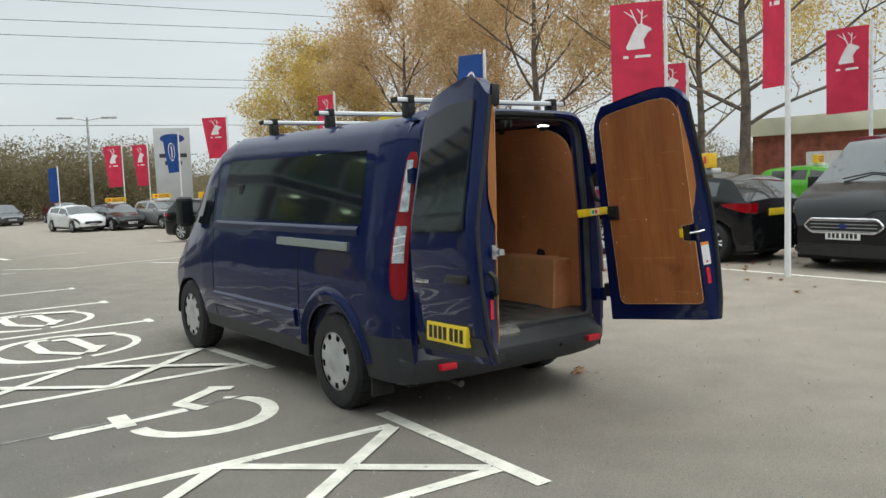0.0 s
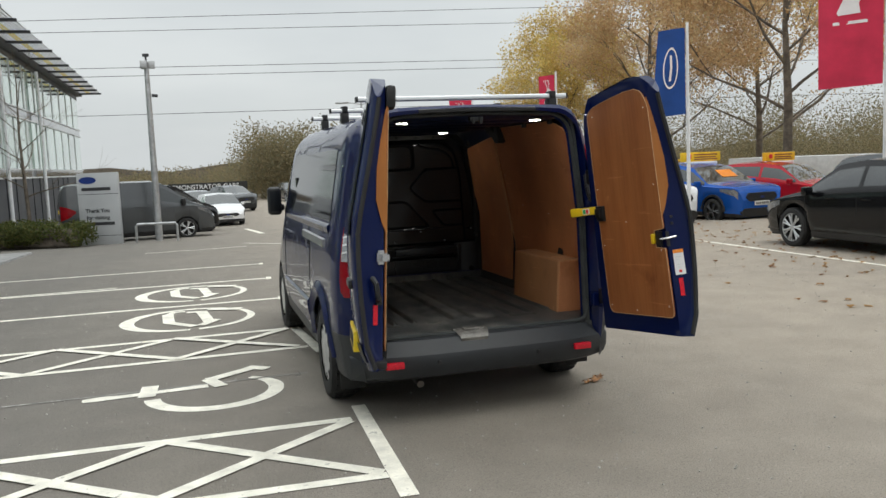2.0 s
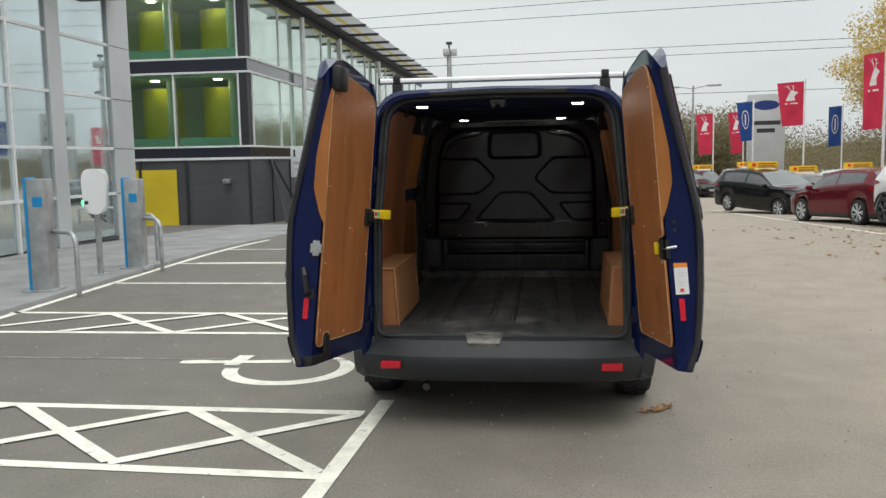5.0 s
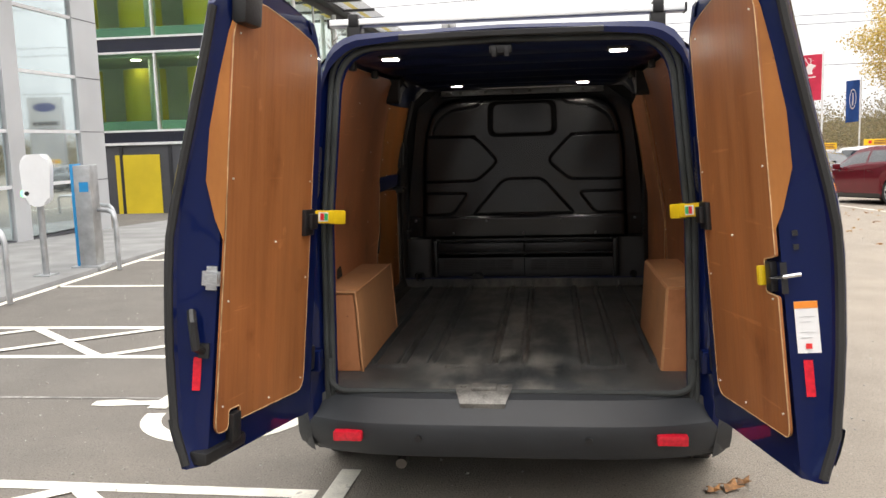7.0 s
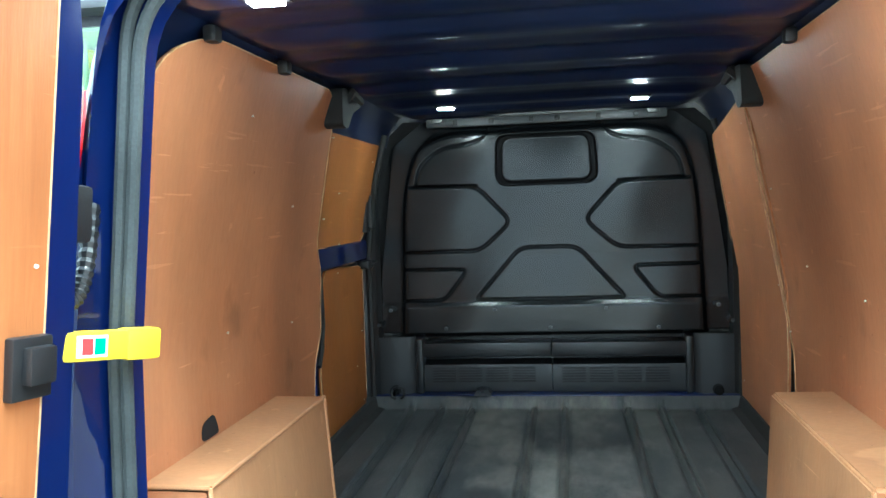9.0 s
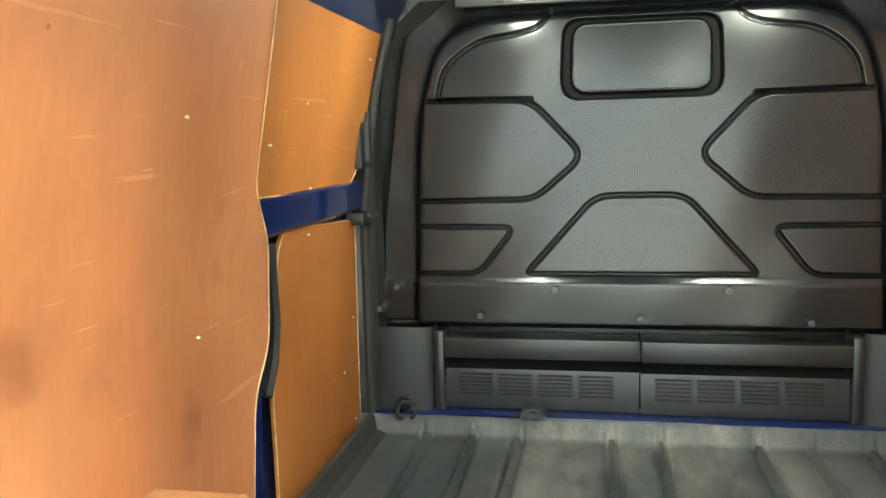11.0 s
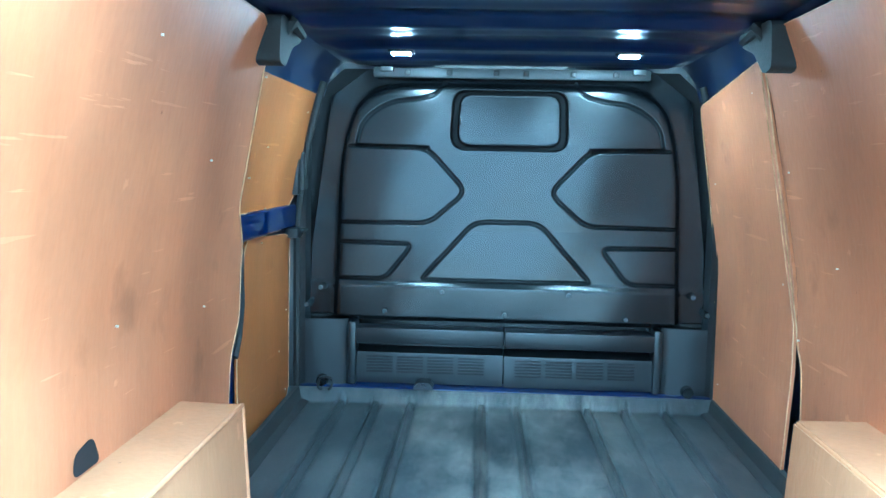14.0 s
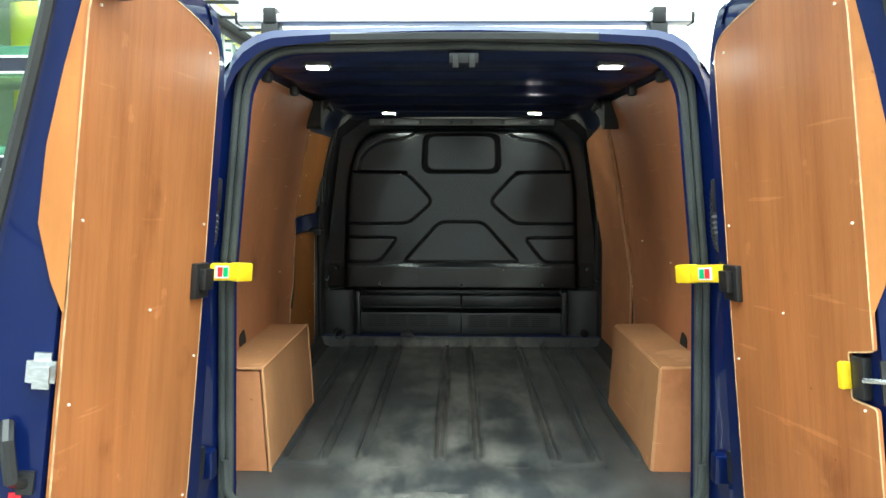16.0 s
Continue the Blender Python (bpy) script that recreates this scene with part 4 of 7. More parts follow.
for x, z in ((-0.77, 1.023), (0.77, 1.023), (-0.262, 1.017), (0.262, 1.017), (-0.5, 0.93), (0.0, 0.928), (0.5, 0.922), (-0.83, 0.95), (0.83, 0.95)):
    bm = bm_new()
    z += 0.010
    rod(bm, (x, 2.548, z), (x, 2.504, z), 0.017, 0.014, 14)
    part("washer", bm, M["bulkhead"], bulkhead)
    bm = bm_new()
    rod(bm, (x, 2.508, z), (x, 2.492, z), 0.010, 0.009, 6)
    part("bolt", bm, M["rail"], bulkhead, "dull grey bolt head")
# vented box under the bulkhead
bm = bm_new()
box(bm, -0.66, 0.66, 2.60, 2.66, 0.60, 0.91, 0.0)
part("recess_back", bm, M["bulkhead"], van)
bm = bm_new()
for x0, x1, dy in ((-0.62, 0.0, 0.0), (0.004, 0.62, -0.012)):
    loft(bm, [[(x, y + dy, z) for x in (x0, x1)] for y, z in ((2.535, 0.625), (2.53, 0.66), (2.545, 0.755), (2.60, 0.775))])
    box(bm, x0, x1, 2.50 + dy, 2.60, 0.80, 0.868, 0.008)
vents = part("heater_cover", bm, M["cover"], van, "black vented cover under the bulkhead")
# dark bars laid on the cover stand in for its shaded openings
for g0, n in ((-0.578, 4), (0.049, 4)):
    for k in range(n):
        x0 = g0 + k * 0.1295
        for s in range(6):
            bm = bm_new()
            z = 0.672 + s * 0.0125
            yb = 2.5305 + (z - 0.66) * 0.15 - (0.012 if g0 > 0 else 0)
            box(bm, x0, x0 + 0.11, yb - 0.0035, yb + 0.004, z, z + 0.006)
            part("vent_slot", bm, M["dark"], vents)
for sx in (-1, 1):
    bm = bm_new()
    loft(bm, [[(sx * x, y, z) for x, y in ((0.64, 2.62), (0.655, 2.52), (0.69, 2.50), (0.86, 2.50))] for z in (0.60, 0.76, 0.90)])
    box(bm, *sorted((sx * 0.62, sx * 0.655)), 2.50, 2.60, 0.62, 0.89, 0.012)
    part("side_cheek", bm, M["cover"], van)
    bm = bm_new()
    rod(bm, (sx * 0.76, 2.50, 0.64), (sx * 0.76, 2.47, 0.64), 0.026, 0.022, 16)
    part("bolt", bm, M["bulkhead"], bulkhead)
    bm = bm_new()
    loft(bm, [[(sx * min(x, van_x(2.5, z) - 0.03), y, z) for z in (0.56, 0.9, 1.2, 1.5, 1.7, 1.88)] for x, y in ((0.93, 2.46), (0.87, 2.47), (0.835, 2.50), (0.825, 2.56))])
    part("front_post", bm, M["cover"], van, "dark front door post")
    bm = bm_new()
    pipe(bm, [(sx * 0.865, 2.475, 0.56), (sx * 0.865, 2.475, 1.3), (sx * 0.82, 2.475, 1.65), (sx * 0.76, 2.475, 1.88)], 0.016, 8)
    part("post_seal", bm, M["rubber"], van)
bm = bm_new()
pipe(bm, [(-0.74 + 0.03 * math.cos(a), 2.455 + 0.01 * math.sin(3 * a), 0.635 + 0.03 * math.sin(a)) for a in np.linspace(0, 6.28, 20)], 0.006, 6)
part("cable_loop", bm, M["rubber"], van)
bm = bm_new()
prism(bm, rounded([(-0.375, 0.622), (-0.355, 0.652), (-0.305, 0.652), (-0.285, 0.622)], 0.01), "y", 2.45, 2.53)
rod(bm, (-0.33, 2.452, 0.638), (-0.33, 2.43, 0.638), 0.012, 0.010, 10)
part("lashing_eye", bm, M["plastic"], van, "dark metal lashing eye")
bm = bm_new()
box(bm, -0.86, 0.86, 2.47, 2.60, 0.60, 0.622, 0.006)
part("blue_rail", bm, M["paint"], van, "blue painted rail along the bulkhead foot")

# ribbed load mat
FX = grid_steps(-0.90, 0.90, 380)
RIBS = [-0.665, -0.52, -0.378, -0.085, 0.06, 0.345, 0.495, 0.66]


def mat_z(x, y):
    z = 0.0
    for r in RIBS:
        if y > 0.38:
            fade = min(1, (y - 0.38) / 0.05)
            z += fade * (0.014 * math.exp(-((x - r) / 0.0075) ** 2) - 0.011 * math.exp(-((abs(x - r) - 0.018) / 0.006) ** 2))
    for r, half in ((-0.59, 0.11), (0.42, 0.10), (-0.25, 0.05), (0.2, 0.04)):
        z -= 0.008 * math.exp(-((y - 0.33) / 0.018) ** 2) * (1 if abs(x - r) < half else 0)
    z += 0.004 * noise.noise(Vector((x * 3, y * 2.0, 0.3)))
    return FLOOR + z


bm = bm_new()
FY = [0.10, 0.16, 0.2, 0.24] + grid_steps(0.27, 0.48, 14) + grid_steps(0.5, 2.4, 38)
rows = [[(x, y, mat_z(x, y)) for x in FX] for y in FY]
rows = [[(x, -0.02, 0.50) for x in FX], [(x, -0.018, 0.545) for x in FX], [(x, 0.03, 0.557) for x in FX]] + rows + [[(x, 2.43, FLOOR + 0.008) for x in FX], [(x, 2.455, FLOOR + 0.05) for x in FX], [(x, 2.50, FLOOR + 0.056) for x in FX]]
loft(bm, rows)
part("load_mat", bm, M["mat"], van, "worn dark grey ribbed rubber load mat", smooth=60)
for sx in (-1, 1):
    bm = bm_new()
    loft(bm, [[(sx * 0.80, y, FLOOR + 0.004), (sx * 0.835, y, FLOOR + 0.01), (sx * 0.85, y, FLOOR + 0.055), (sx * 0.865, y, FLOOR + 0.058)] for y in (1.15, 1.8, 2.45)])
    part("mat_edge", bm, M["rubber"], van)
# catch plate on the sill
bm = bm_new()
loft(bm, [[(-0.0975 + u * w, y, z) for u in (-1, -0.96, 0.96, 1)] for y, z, w in ((0.035, 0.556, 0.112), (0.03, 0.574, 0.118), (-0.01, 0.572, 0.118), (-0.045, 0.564, 0.114), (-0.085, 0.545, 0.100), (-0.10, 0.53, 0.094), (-0.098, 0.51, 0.09))])
box(bm, -0.15, -0.045, -0.04, 0.03, 0.565, 0.582, 0.006)
rod(bm, (-0.185, 0.0, 0.565), (-0.185, 0.0, 0.579), 0.014)
rod(bm, (-0.01, 0.0, 0.565), (-0.01, 0.0, 0.579), 0.014)
part("lower_catch", bm, M["catch"], van, "bright metal door catch on the sill")
bm = bm_new()
box(bm, -0.045, 0.045, -0.02, 0.03, 1.94, 1.972, 0.006)
box(bm, -0.035, -0.015, -0.035, -0.015, 1.925, 1.965, 0.004)
box(bm, 0.015, 0.035, -0.035, -0.015, 1.925, 1.965, 0.004)
part("upper_catch", bm, M["black"], van, "dark metal door catch at the top")

# roof inside, with cross ribs
def roof_z(y):
    z = 1.985
    for r in (0.14, 0.62, 1.12, 1.62, 2.11, 2.45):
        z -= 0.028 / (1 + math.exp((abs(y - r) - 0.07) / 0.008))
    return z - 0.004 * math.cos(y * 40)


bm = bm_new()
loft(bm, [[(x, y, 1.985 - (1.985 - roof_z(y)) * min(1, max(0.0, (0.69 - abs(x)) / 0.08)) - 0.10 * max(0, abs(x) - 0.45) ** 1.5) for x in grid_steps(-0.715, 0.715, 44)] for y in grid_steps(0.02, 2.62, 130)])
part("roof_lining", bm, M["paint_in"], van, "blue painted ribbed roof underside", smooth=50)
for sx in (-1, 1):
    bm = bm_new()
    loft(bm, [[(sx * x, y, z) for x, z in ((0.70, 1.972), (0.735, 1.945), (0.765, 1.90), (0.785, 1.83))] for y in (0.03, 1.3, 2.62)])
    part("cant_rail", bm, M["paint_in"], van, "blue painted rail along the roof edge")
for x, y in ((-0.47, 0.13), (0.47, 0.13), (-0.405, 2.10), (0.405, 2.10)):
    bm = bm_new()
    box(bm, x - 0.046, x + 0.046, y - 0.036, y + 0.036, 1.948, 1.966, 0.006)
    lamp = part("roof_lamp", bm, M["black"], van, "small lit roof lamp")
    bm = bm_new()
    box(bm, x - 0.032, x + 0.032, y - 0.021, y + 0.021, 1.943, 1.9475)
    part("lamp_lens", bm, M["lamp"], lamp)
for x in (-0.48, 0.48):
    bm = bm_new()
    box(bm, x - 0.025, x + 0.025, 2.30, 2.325, 1.905, 1.925, 0.004)
    part("roof_clip", bm, M["black"], van)
bm = bm_new()
box(bm, -0.56, 0.56, 2.50, 2.53, 1.905, 1.945, 0.006)
part("bulkhead_rail", bm, M["rail"], van, "grey steel rail over the bulkhead")
for x in (-0.42, -0.25, -0.06, 0.06, 0.25, 0.42):
    bm = bm_new()
    box(bm, x - 0.012, x + 0.012, 2.488, 2.502, 1.912, 1.936, 0.004)
    part("rail_clip", bm, M["black"], van)
for sx in (-1, 1):
    bm = bm_new()
    prism(bm, rounded([(1.40, 1.83), (1.42, 1.965), (1.72, 1.962), (1.66, 1.915), (1.56, 1.89), (1.47, 1.82)], 0.025), "x", sx * 0.745, sx * 0.672)
    part("roof_bracket", bm, M["rubber"], van, "black plastic bracket at the roof edge")
    bm = bm_new()
    pipe(bm, [(sx * 0.705, 1.52, 1.85), (sx * 0.69, 1.50, 1.92), (sx * 0.665, 1.52, 1.955), (sx * 0.655, 1.62, 1.93)], [0.012, 0.02, 0.02, 0.012], 6)
    part("bracket_pad", bm, M["rubber"], van)
    for y in (0.37, 0.86):
        bm = bm_new()
        box(bm, *sorted((sx * 0.672, sx * 0.705)), y - 0.022, y + 0.022, 1.925, 1.965, 0.01)
        part("panel_clip", bm, M["black"], van)

# plywood boxes over the wheel arches
for sx, y0, y1 in ((-1, 0.245, 1.11), (1, 0.28, 1.115)):
    wb = thing("wheel_box", "brown plywood box over the wheel arch", "wheel arch box", group="wheel arch boxes")
    lo, hi = sx * 0.672, sx * 0.694
    wall = sx * 0.858
    for nm, quad in (("side", [(lo, y0, FLOOR + 0.003), (lo, y1, FLOOR + 0.003), (hi, y1, 0.932), (hi, y0, 0.932)]), ("lid", [(hi, y0, 0.932), (hi, y1, 0.932), (wall, y1, 0.934), (wall, y0, 0.934)]),
                     ("end", [(lo, y0, FLOOR + 0.003), (hi, y0, 0.932), (wall, y0, 0.934), (wall, y0, FLOOR + 0.003)]), ("end", [(lo, y1, FLOOR + 0.003), (hi, y1, 0.932), (wall, y1, 0.934), (wall, y1, FLOOR + 0.003)])):
        bm = bm_new()
        f = bm.faces.new([bm.verts.new(p) for p in quad])
        c = Vector((sx * 0.77, (y0 + y1) / 2, 0.7))
        f.normal_update()
        n = f.normal if f.normal.dot(f.calc_center_median() - c) < 0 else -f.normal
        g = bmesh.ops.extrude_face_region(bm, geom=[f])
        for e in g["geom"]:
            if isinstance(e, bmesh.types.BMVert):
                e.co += n * 0.01
        part(nm, bm, M["ply"] if nm == "end" else M["ply_pale"], wb)
    for a, b in (((lo, y0, FLOOR), (hi, y0, 0.932)), ((hi, y0, 0.932), (wall, y0, 0.934)), ((hi, y0, 0.932), (hi, y1, 0.932)), ((lo, y1, FLOOR), (hi, y1, 0.932))):
        bm = bm_new()
        rod(bm, a, b, 0.0065, None, 8)
        part("edge_strip", bm, M["ply_pale"], wb)

# ---- rear doors ----
DOOR_L = 0.842


def jbox(bm, P, s0, s1, n0, n1, z0, z1):
    """A block on the slanted free edge of a door: s runs across the slant, n away from it."""
    vs = []
    for z in (z0, z1):
        a, b = Vector((0.775, -0.028)), Vector((0.815, jamb_end((z0 + z1) / 2)))
        t = (b - a).normalized()
        nn = Vector((t.y, -t.x))
        for s, n in ((s0, n0), (s1, n0), (s1, n1), (s0, n1)):
            q = a + t * s + nn * n
            vs.append(bm.verts.new(P(q.x, q.y, z)))
    for f in ((0, 1, 2, 3), (4, 5, 6, 7), (0, 1, 5, 4), (1, 2, 6, 5), (2, 3, 7, 6), (3, 0, 4, 7)):
        bm.faces.new([vs[i] for i in f])
    return bm


DOOR_OUT = [(0.56, 0.03), (0.66, 0.085), (0.95, 0.125), (1.15, 0.14), (1.30, 0.145), (1.45, 0.12), (1.6, 0.095), (1.85, 0.055), (2.0, 0.035)]


def door_top(u, z):
    """The door's top rises from the hinge and falls off at the free corner; its foot rises towards the free edge."""
    top = soft_table(u, [(0.0, 2.045), (0.36, 2.10), (0.60, 2.13), (0.70, 2.122), (0.78, 2.085), (0.842, 2.0)], 0.02)
    if z < 1.3:
        return z + (u / DOOR_L - 1) * 0.035 * (1.3 - z) / 0.74
    return 1.3 + (z - 1.3) * (top - 1.3) / 0.70


def jamb_end(z):
    return max(soft_table(z, DOOR_OUT, 0.05) - 0.045, -0.02)


def rear_door(sx, hinge, angle):
    """A side-hung rear door: u runs from the hinge to the free edge, v outwards; built in the plane of its lining."""
    d = part("rear_door", bm_new(), M["paint"], van, "open rear door, blue outside and lined with plywood")
    # the hinge line leans in with the body side
    up = Vector((-sx * 0.075, 0.045, 1.0)).normalized()
    head = Vector((sx * math.sin(math.radians(angle)), -math.cos(math.radians(angle)), 0))
    back = -(head - up * head.dot(up)).normalized()
    d.matrix_basis = Matrix.Translation((hinge[0], hinge[1], 0.56)) @ Matrix((back.cross(up), back, up)).transposed().to_4x4() @ Matrix.Translation((0, 0, -0.56))
    fl = -1 if sx > 0 else 1

    def P(u, v, z):
        return (fl * v * -1, -u * (1 - 0.075 * (z - 0.56)), door_top(u, z))
    # outer skin and edges
    ZS = [0.56, 0.575, 0.60, 0.66, 0.80, 0.95, 1.10, 1.18, 1.22, 1.35, 1.5, 1.65, 1.8, 1.9, 1.96, 1.985, 2.0]
    bm = bm_new()
    rows = []
    for z in ZS:
        out = soft_table(z, DOOR_OUT, 0.05)
        top = max(0, (z - 1.80) / 0.20)
        hin = 0.0 + 0.10 * top ** 2.5
        row = []
        for k, (u, v) in enumerate(((hin + 0.0, -0.035), (hin + 0.0, out * 0.4), (hin + 0.015, out - 0.02), (hin + 0.04, out), (0.16, out + 0.008), (0.30, out + 0.012), (0.45, out + 0.014), (0.60, out + 0.014), (0.68, out + 0.012), (0.74, out + 0.009), (DOOR_L - 0.06, out + 0.006), (DOOR_L - 0.02, out - 0.004), (DOOR_L, out - 0.016), (DOOR_L - 0.002, jamb_end(z) + 0.012), (0.815, jamb_end(z)), (0.795, (jamb_end(z) - 0.028) / 2), (0.775, -0.028), (0.72, -0.03), (0.66, -0.03), (0.58, -0.03), (0.46, -0.03), (0.34, -0.03), (0.22, -0.03), (0.12, -0.03), (0.06 + hin, -0.036))):
            row.append(P(u, v, z))
        rows.append(row)
    loft(bm, rows, closed_rows=True, cap=True)
    finish(bm, 35)
    bm.to_mesh(d.data)
    bm.free()
    # plywood lining
    bm = bm_new()
    poly = rounded([(0.10, 0.672), (0.085, 1.30), (0.078, 1.90), (0.13, 1.93), (0.25, 1.935), (0.40, 1.935), (0.55, 1.935), (0.66, 1.935), (0.74, 1.925), (0.785, 1.87), (0.78, 1.50), (0.775, 1.21), (0.755, 1.205), (0.68, 1.195), (0.68, 1.095), (0.77, 1.09), (0.765, 0.672)], [0.06, 0.1, 0.04, 0.04, 0, 0, 0, 0, 0.03, 0.03, 0.1, 0.005, 0.01, 0.008, 0.008, 0.01, 0.04], 5)
    if sx < 0:
        poly = rounded([(0.10, 0.672), (0.085, 1.30), (0.078, 1.90), (0.13, 1.93), (0.25, 1.935), (0.40, 1.935), (0.55, 1.935), (0.66, 1.935), (0.74, 1.925), (0.785, 1.87), (0.78, 1.50), (0.77, 1.30), (0.765, 0.655), (0.685, 0.655), (0.685, 0.72), (0.61, 0.72), (0.61, 0.672)], [0.06, 0.1, 0.04, 0.04, 0, 0, 0, 0, 0.03, 0.03, 0.1, 0.05, 0.04, 0.02, 0.01, 0.01, 0.01], 4)
    pv = [P(u, -0.045, z) for u, z in poly]
    f = bm.faces.new([bm.verts.new(p) for p in pv])
    g = bmesh.ops.extrude_face_region(bm, geom=[f])
    for e in g["geom"]:
        if isinstance(e, bmesh.types.BMVert):
            e.co.x += fl * -0.009
    part("door_lining", bm, M["ply_door"], d, "brown plywood door lining")
    bm = bm_new()
    pipe(bm, [(p[0], p[1], p[2]) for p in pv], 0.0022, 4, closed=True)
    part("lining_edge", bm, M["ply_edge"], d)
    bm = bm_new()
    loft(bm, [[P(0.779 + w * wd * 0.36, -0.045 + w * wd, z) for w in (0.0, 0.5, 1.0)] for z, wd in ((1.28, 0.003), (1.34, 0.03), (1.45, 0.062), (1.6, 0.06), (1.75, 0.04), (1.87, 0.018), (1.92, 0.003))])
    part("lining_strip", bm, M["ply_new"], d, "pale plywood strip beside the window bulge")
    for u, z in ((0.13, 0.72), (0.12, 1.1), (0.11, 1.45), (0.15, 1.88), (0.40, 1.25), (0.73, 0.74), (0.73, 1.08), (0.74, 1.45), (0.74, 1.85), (0.4, 0.7)):
        bm = bm_new()
        rod(bm, P(u, -0.049, z), P(u, -0.04, z), 0.0034, 0.0034, 8)
        part("screw", bm, M["brass"], d)
    # rubber edge all round
    bm = bm_new()
    pipe(bm, [P(DOOR_L - 0.006, jamb_end(z) + 0.016, z) for z in grid_steps(0.57, 1.99, 12)], 0.014, 6)
    part("edge_seal", bm, M["rubber"], d)
    # hinge-side check strap catch
    bm = bm_new()
    zc = 1.31
    for u0, u1, v0, v1, z0, z1 in ((0.08, 0.17, -0.062, -0.04, zc - 0.055, zc + 0.045), (0.09, 0.15, -0.08, -0.06, zc - 0.03, zc + 0.03)):
        q0, q1 = P(u0, v0, z0), P(u1, v1, z1)
        box(bm, min(q0[0], q1[0]), max(q0[0], q1[0]), min(q0[1], q1[1]), max(q0[1], q1[1]), z0, z1, 0.006)
    part("strap_catch", bm, M["black"], d, "black plastic door strap catch")
    for z in (0.74, 1.55):
        bm = bm_new()
        q0, q1 = P(-0.05, -0.03, z - 0.05), P(0.03, 0.03, z + 0.05)
        box(bm, min(q0[0], q1[0]), max(q0[0], q1[0]), min(q0[1], q1[1]), max(q0[1], q1[1]), z - 0.05, z + 0.05, 0.01)
        part("hinge", bm, M["black"], d)
    # red edge reflector
    bm = bm_new()
    jbox(bm, P, 0.035, 0.06, 0.0, 0.006, 0.80, 0.905)
    part("edge_reflector", bm, M["reflector"], d, "red reflector on the door edge")
    # outside: raised window panel, crease and lower pad
    bm = bm_new()
    rows = []
    for z in grid_steps(1.27, 1.90, 12):
        o = soft_table(z, DOOR_OUT, 0.05)
        rows.append([P(u, o + 0.0125 + 0.008 * (1 if 0 < k < 4 else 0), z) for k, u in enumerate((0.10, 0.11, 0.45, 0.75, 0.76))])
    loft(bm, rows)
    part("window_panel", bm, M["tint"], d, "dark blanked window panel")
    bm = bm_new()
    rows = []
    for z in grid_steps(0.60, 0.70, 3):
        rows.append([P(u, soft_table(z, DOOR_OUT, 0.05) + (0.017 if 0.05 < u < 0.7 else 0.003), z) for u in (0.03, 0.06, 0.4, 0.68, 0.82)])
    loft(bm, rows)
    part("door_step_trim", bm, M["plastic"], d)
    return d, P


def dbox(bm, P, u0, u1, v0, v1, z0, z1, bev=0.0):
    q0, q1 = P(u0, v0, z0), P(u1, v1, z1)
    return box(bm, min(q0[0], q1[0]), max(q0[0], q1[0]), min(q0[1], q1[1]), max(q0[1], q1[1]), z0, z1, bev)


dr, PR = rear_door(1, (0.84, -0.19), 7.0)
dl, PL = rear_door(-1, (-0.83, -0.19), 8.2)
# fittings of the left-hand door
bm = bm_new()
jbox(bm, PL, 0.0, 0.034, 0.0, 0.012, 1.12, 1.195)
jbox(bm, PL, -0.012, 0.045, 0.012, 0.022, 1.135, 1.18)
jbox(bm, PL, 0.004, 0.02, 0.02, 0.06, 1.15, 1.166)
jbox(bm, PL, -0.01, 0.03, 0.05, 0.06, 1.142, 1.174)
part("lock_plate", bm, M["alu"], dl, "bright metal lock plate")
bm = bm_new()
pipe(bm, [PL(0.815, 0.035, 1.05), PL(0.84, 0.015, 1.02), PL(0.835, 0.0, 0.94), PL(0.79, 0.0, 0.925)], 0.015, 8)
jbox(bm, PL, 0.012, 0.045, 0.0, 0.018, 0.905, 0.95)
part("pull_handle", bm, M["black"], dl, "black plastic pull handle")
bm = bm_new()
dbox(bm, PL, 0.615, 0.68, -0.06, -0.03, 0.60, 0.70, 0.01)
dbox(bm, PL, 0.56, 0.82, -0.05, 0.02, 0.566, 0.61, 0.012)
part("lower_latch", bm, M["black"], dl)
bm = bm_new()
dbox(bm, PL, 0.66, 0.80, -0.085, -0.03, 1.955, 2.08, 0.02)
part("upper_latch", bm, M["black"], dl, "black plastic latch cover")
# number plate and shapes outside
bm = bm_new()
dbox(bm, PL, 0.22, 0.70, 0.085, 0.123, 0.64, 0.752, 0.004)
plate = part("number_plate", bm, M["plate_yellow"], dl, "yellow number plate with dark bars")
for i in range(7):
    bm = bm_new()
    u = 0.255 + i * 0.058 + (0.02 if i > 3 else 0)
    dbox(bm, PL, u, u + 0.04, 0.123, 0.1255, 0.660, 0.733)
    part("plate_bar", bm, M["ink"], plate)
bm = bm_new()
dbox(bm, PL, 0.12, 0.30, 0.14, 0.148, 0.975, 0.995, 0.002)
part("model_badge", bm, M["chrome"], dl)
bm = bm_new()
dbox(bm, PL, 0.53, 0.77, 0.13, 0.158, 0.985, 1.035, 0.012)
part("outer_handle", bm, M["black"], dl)
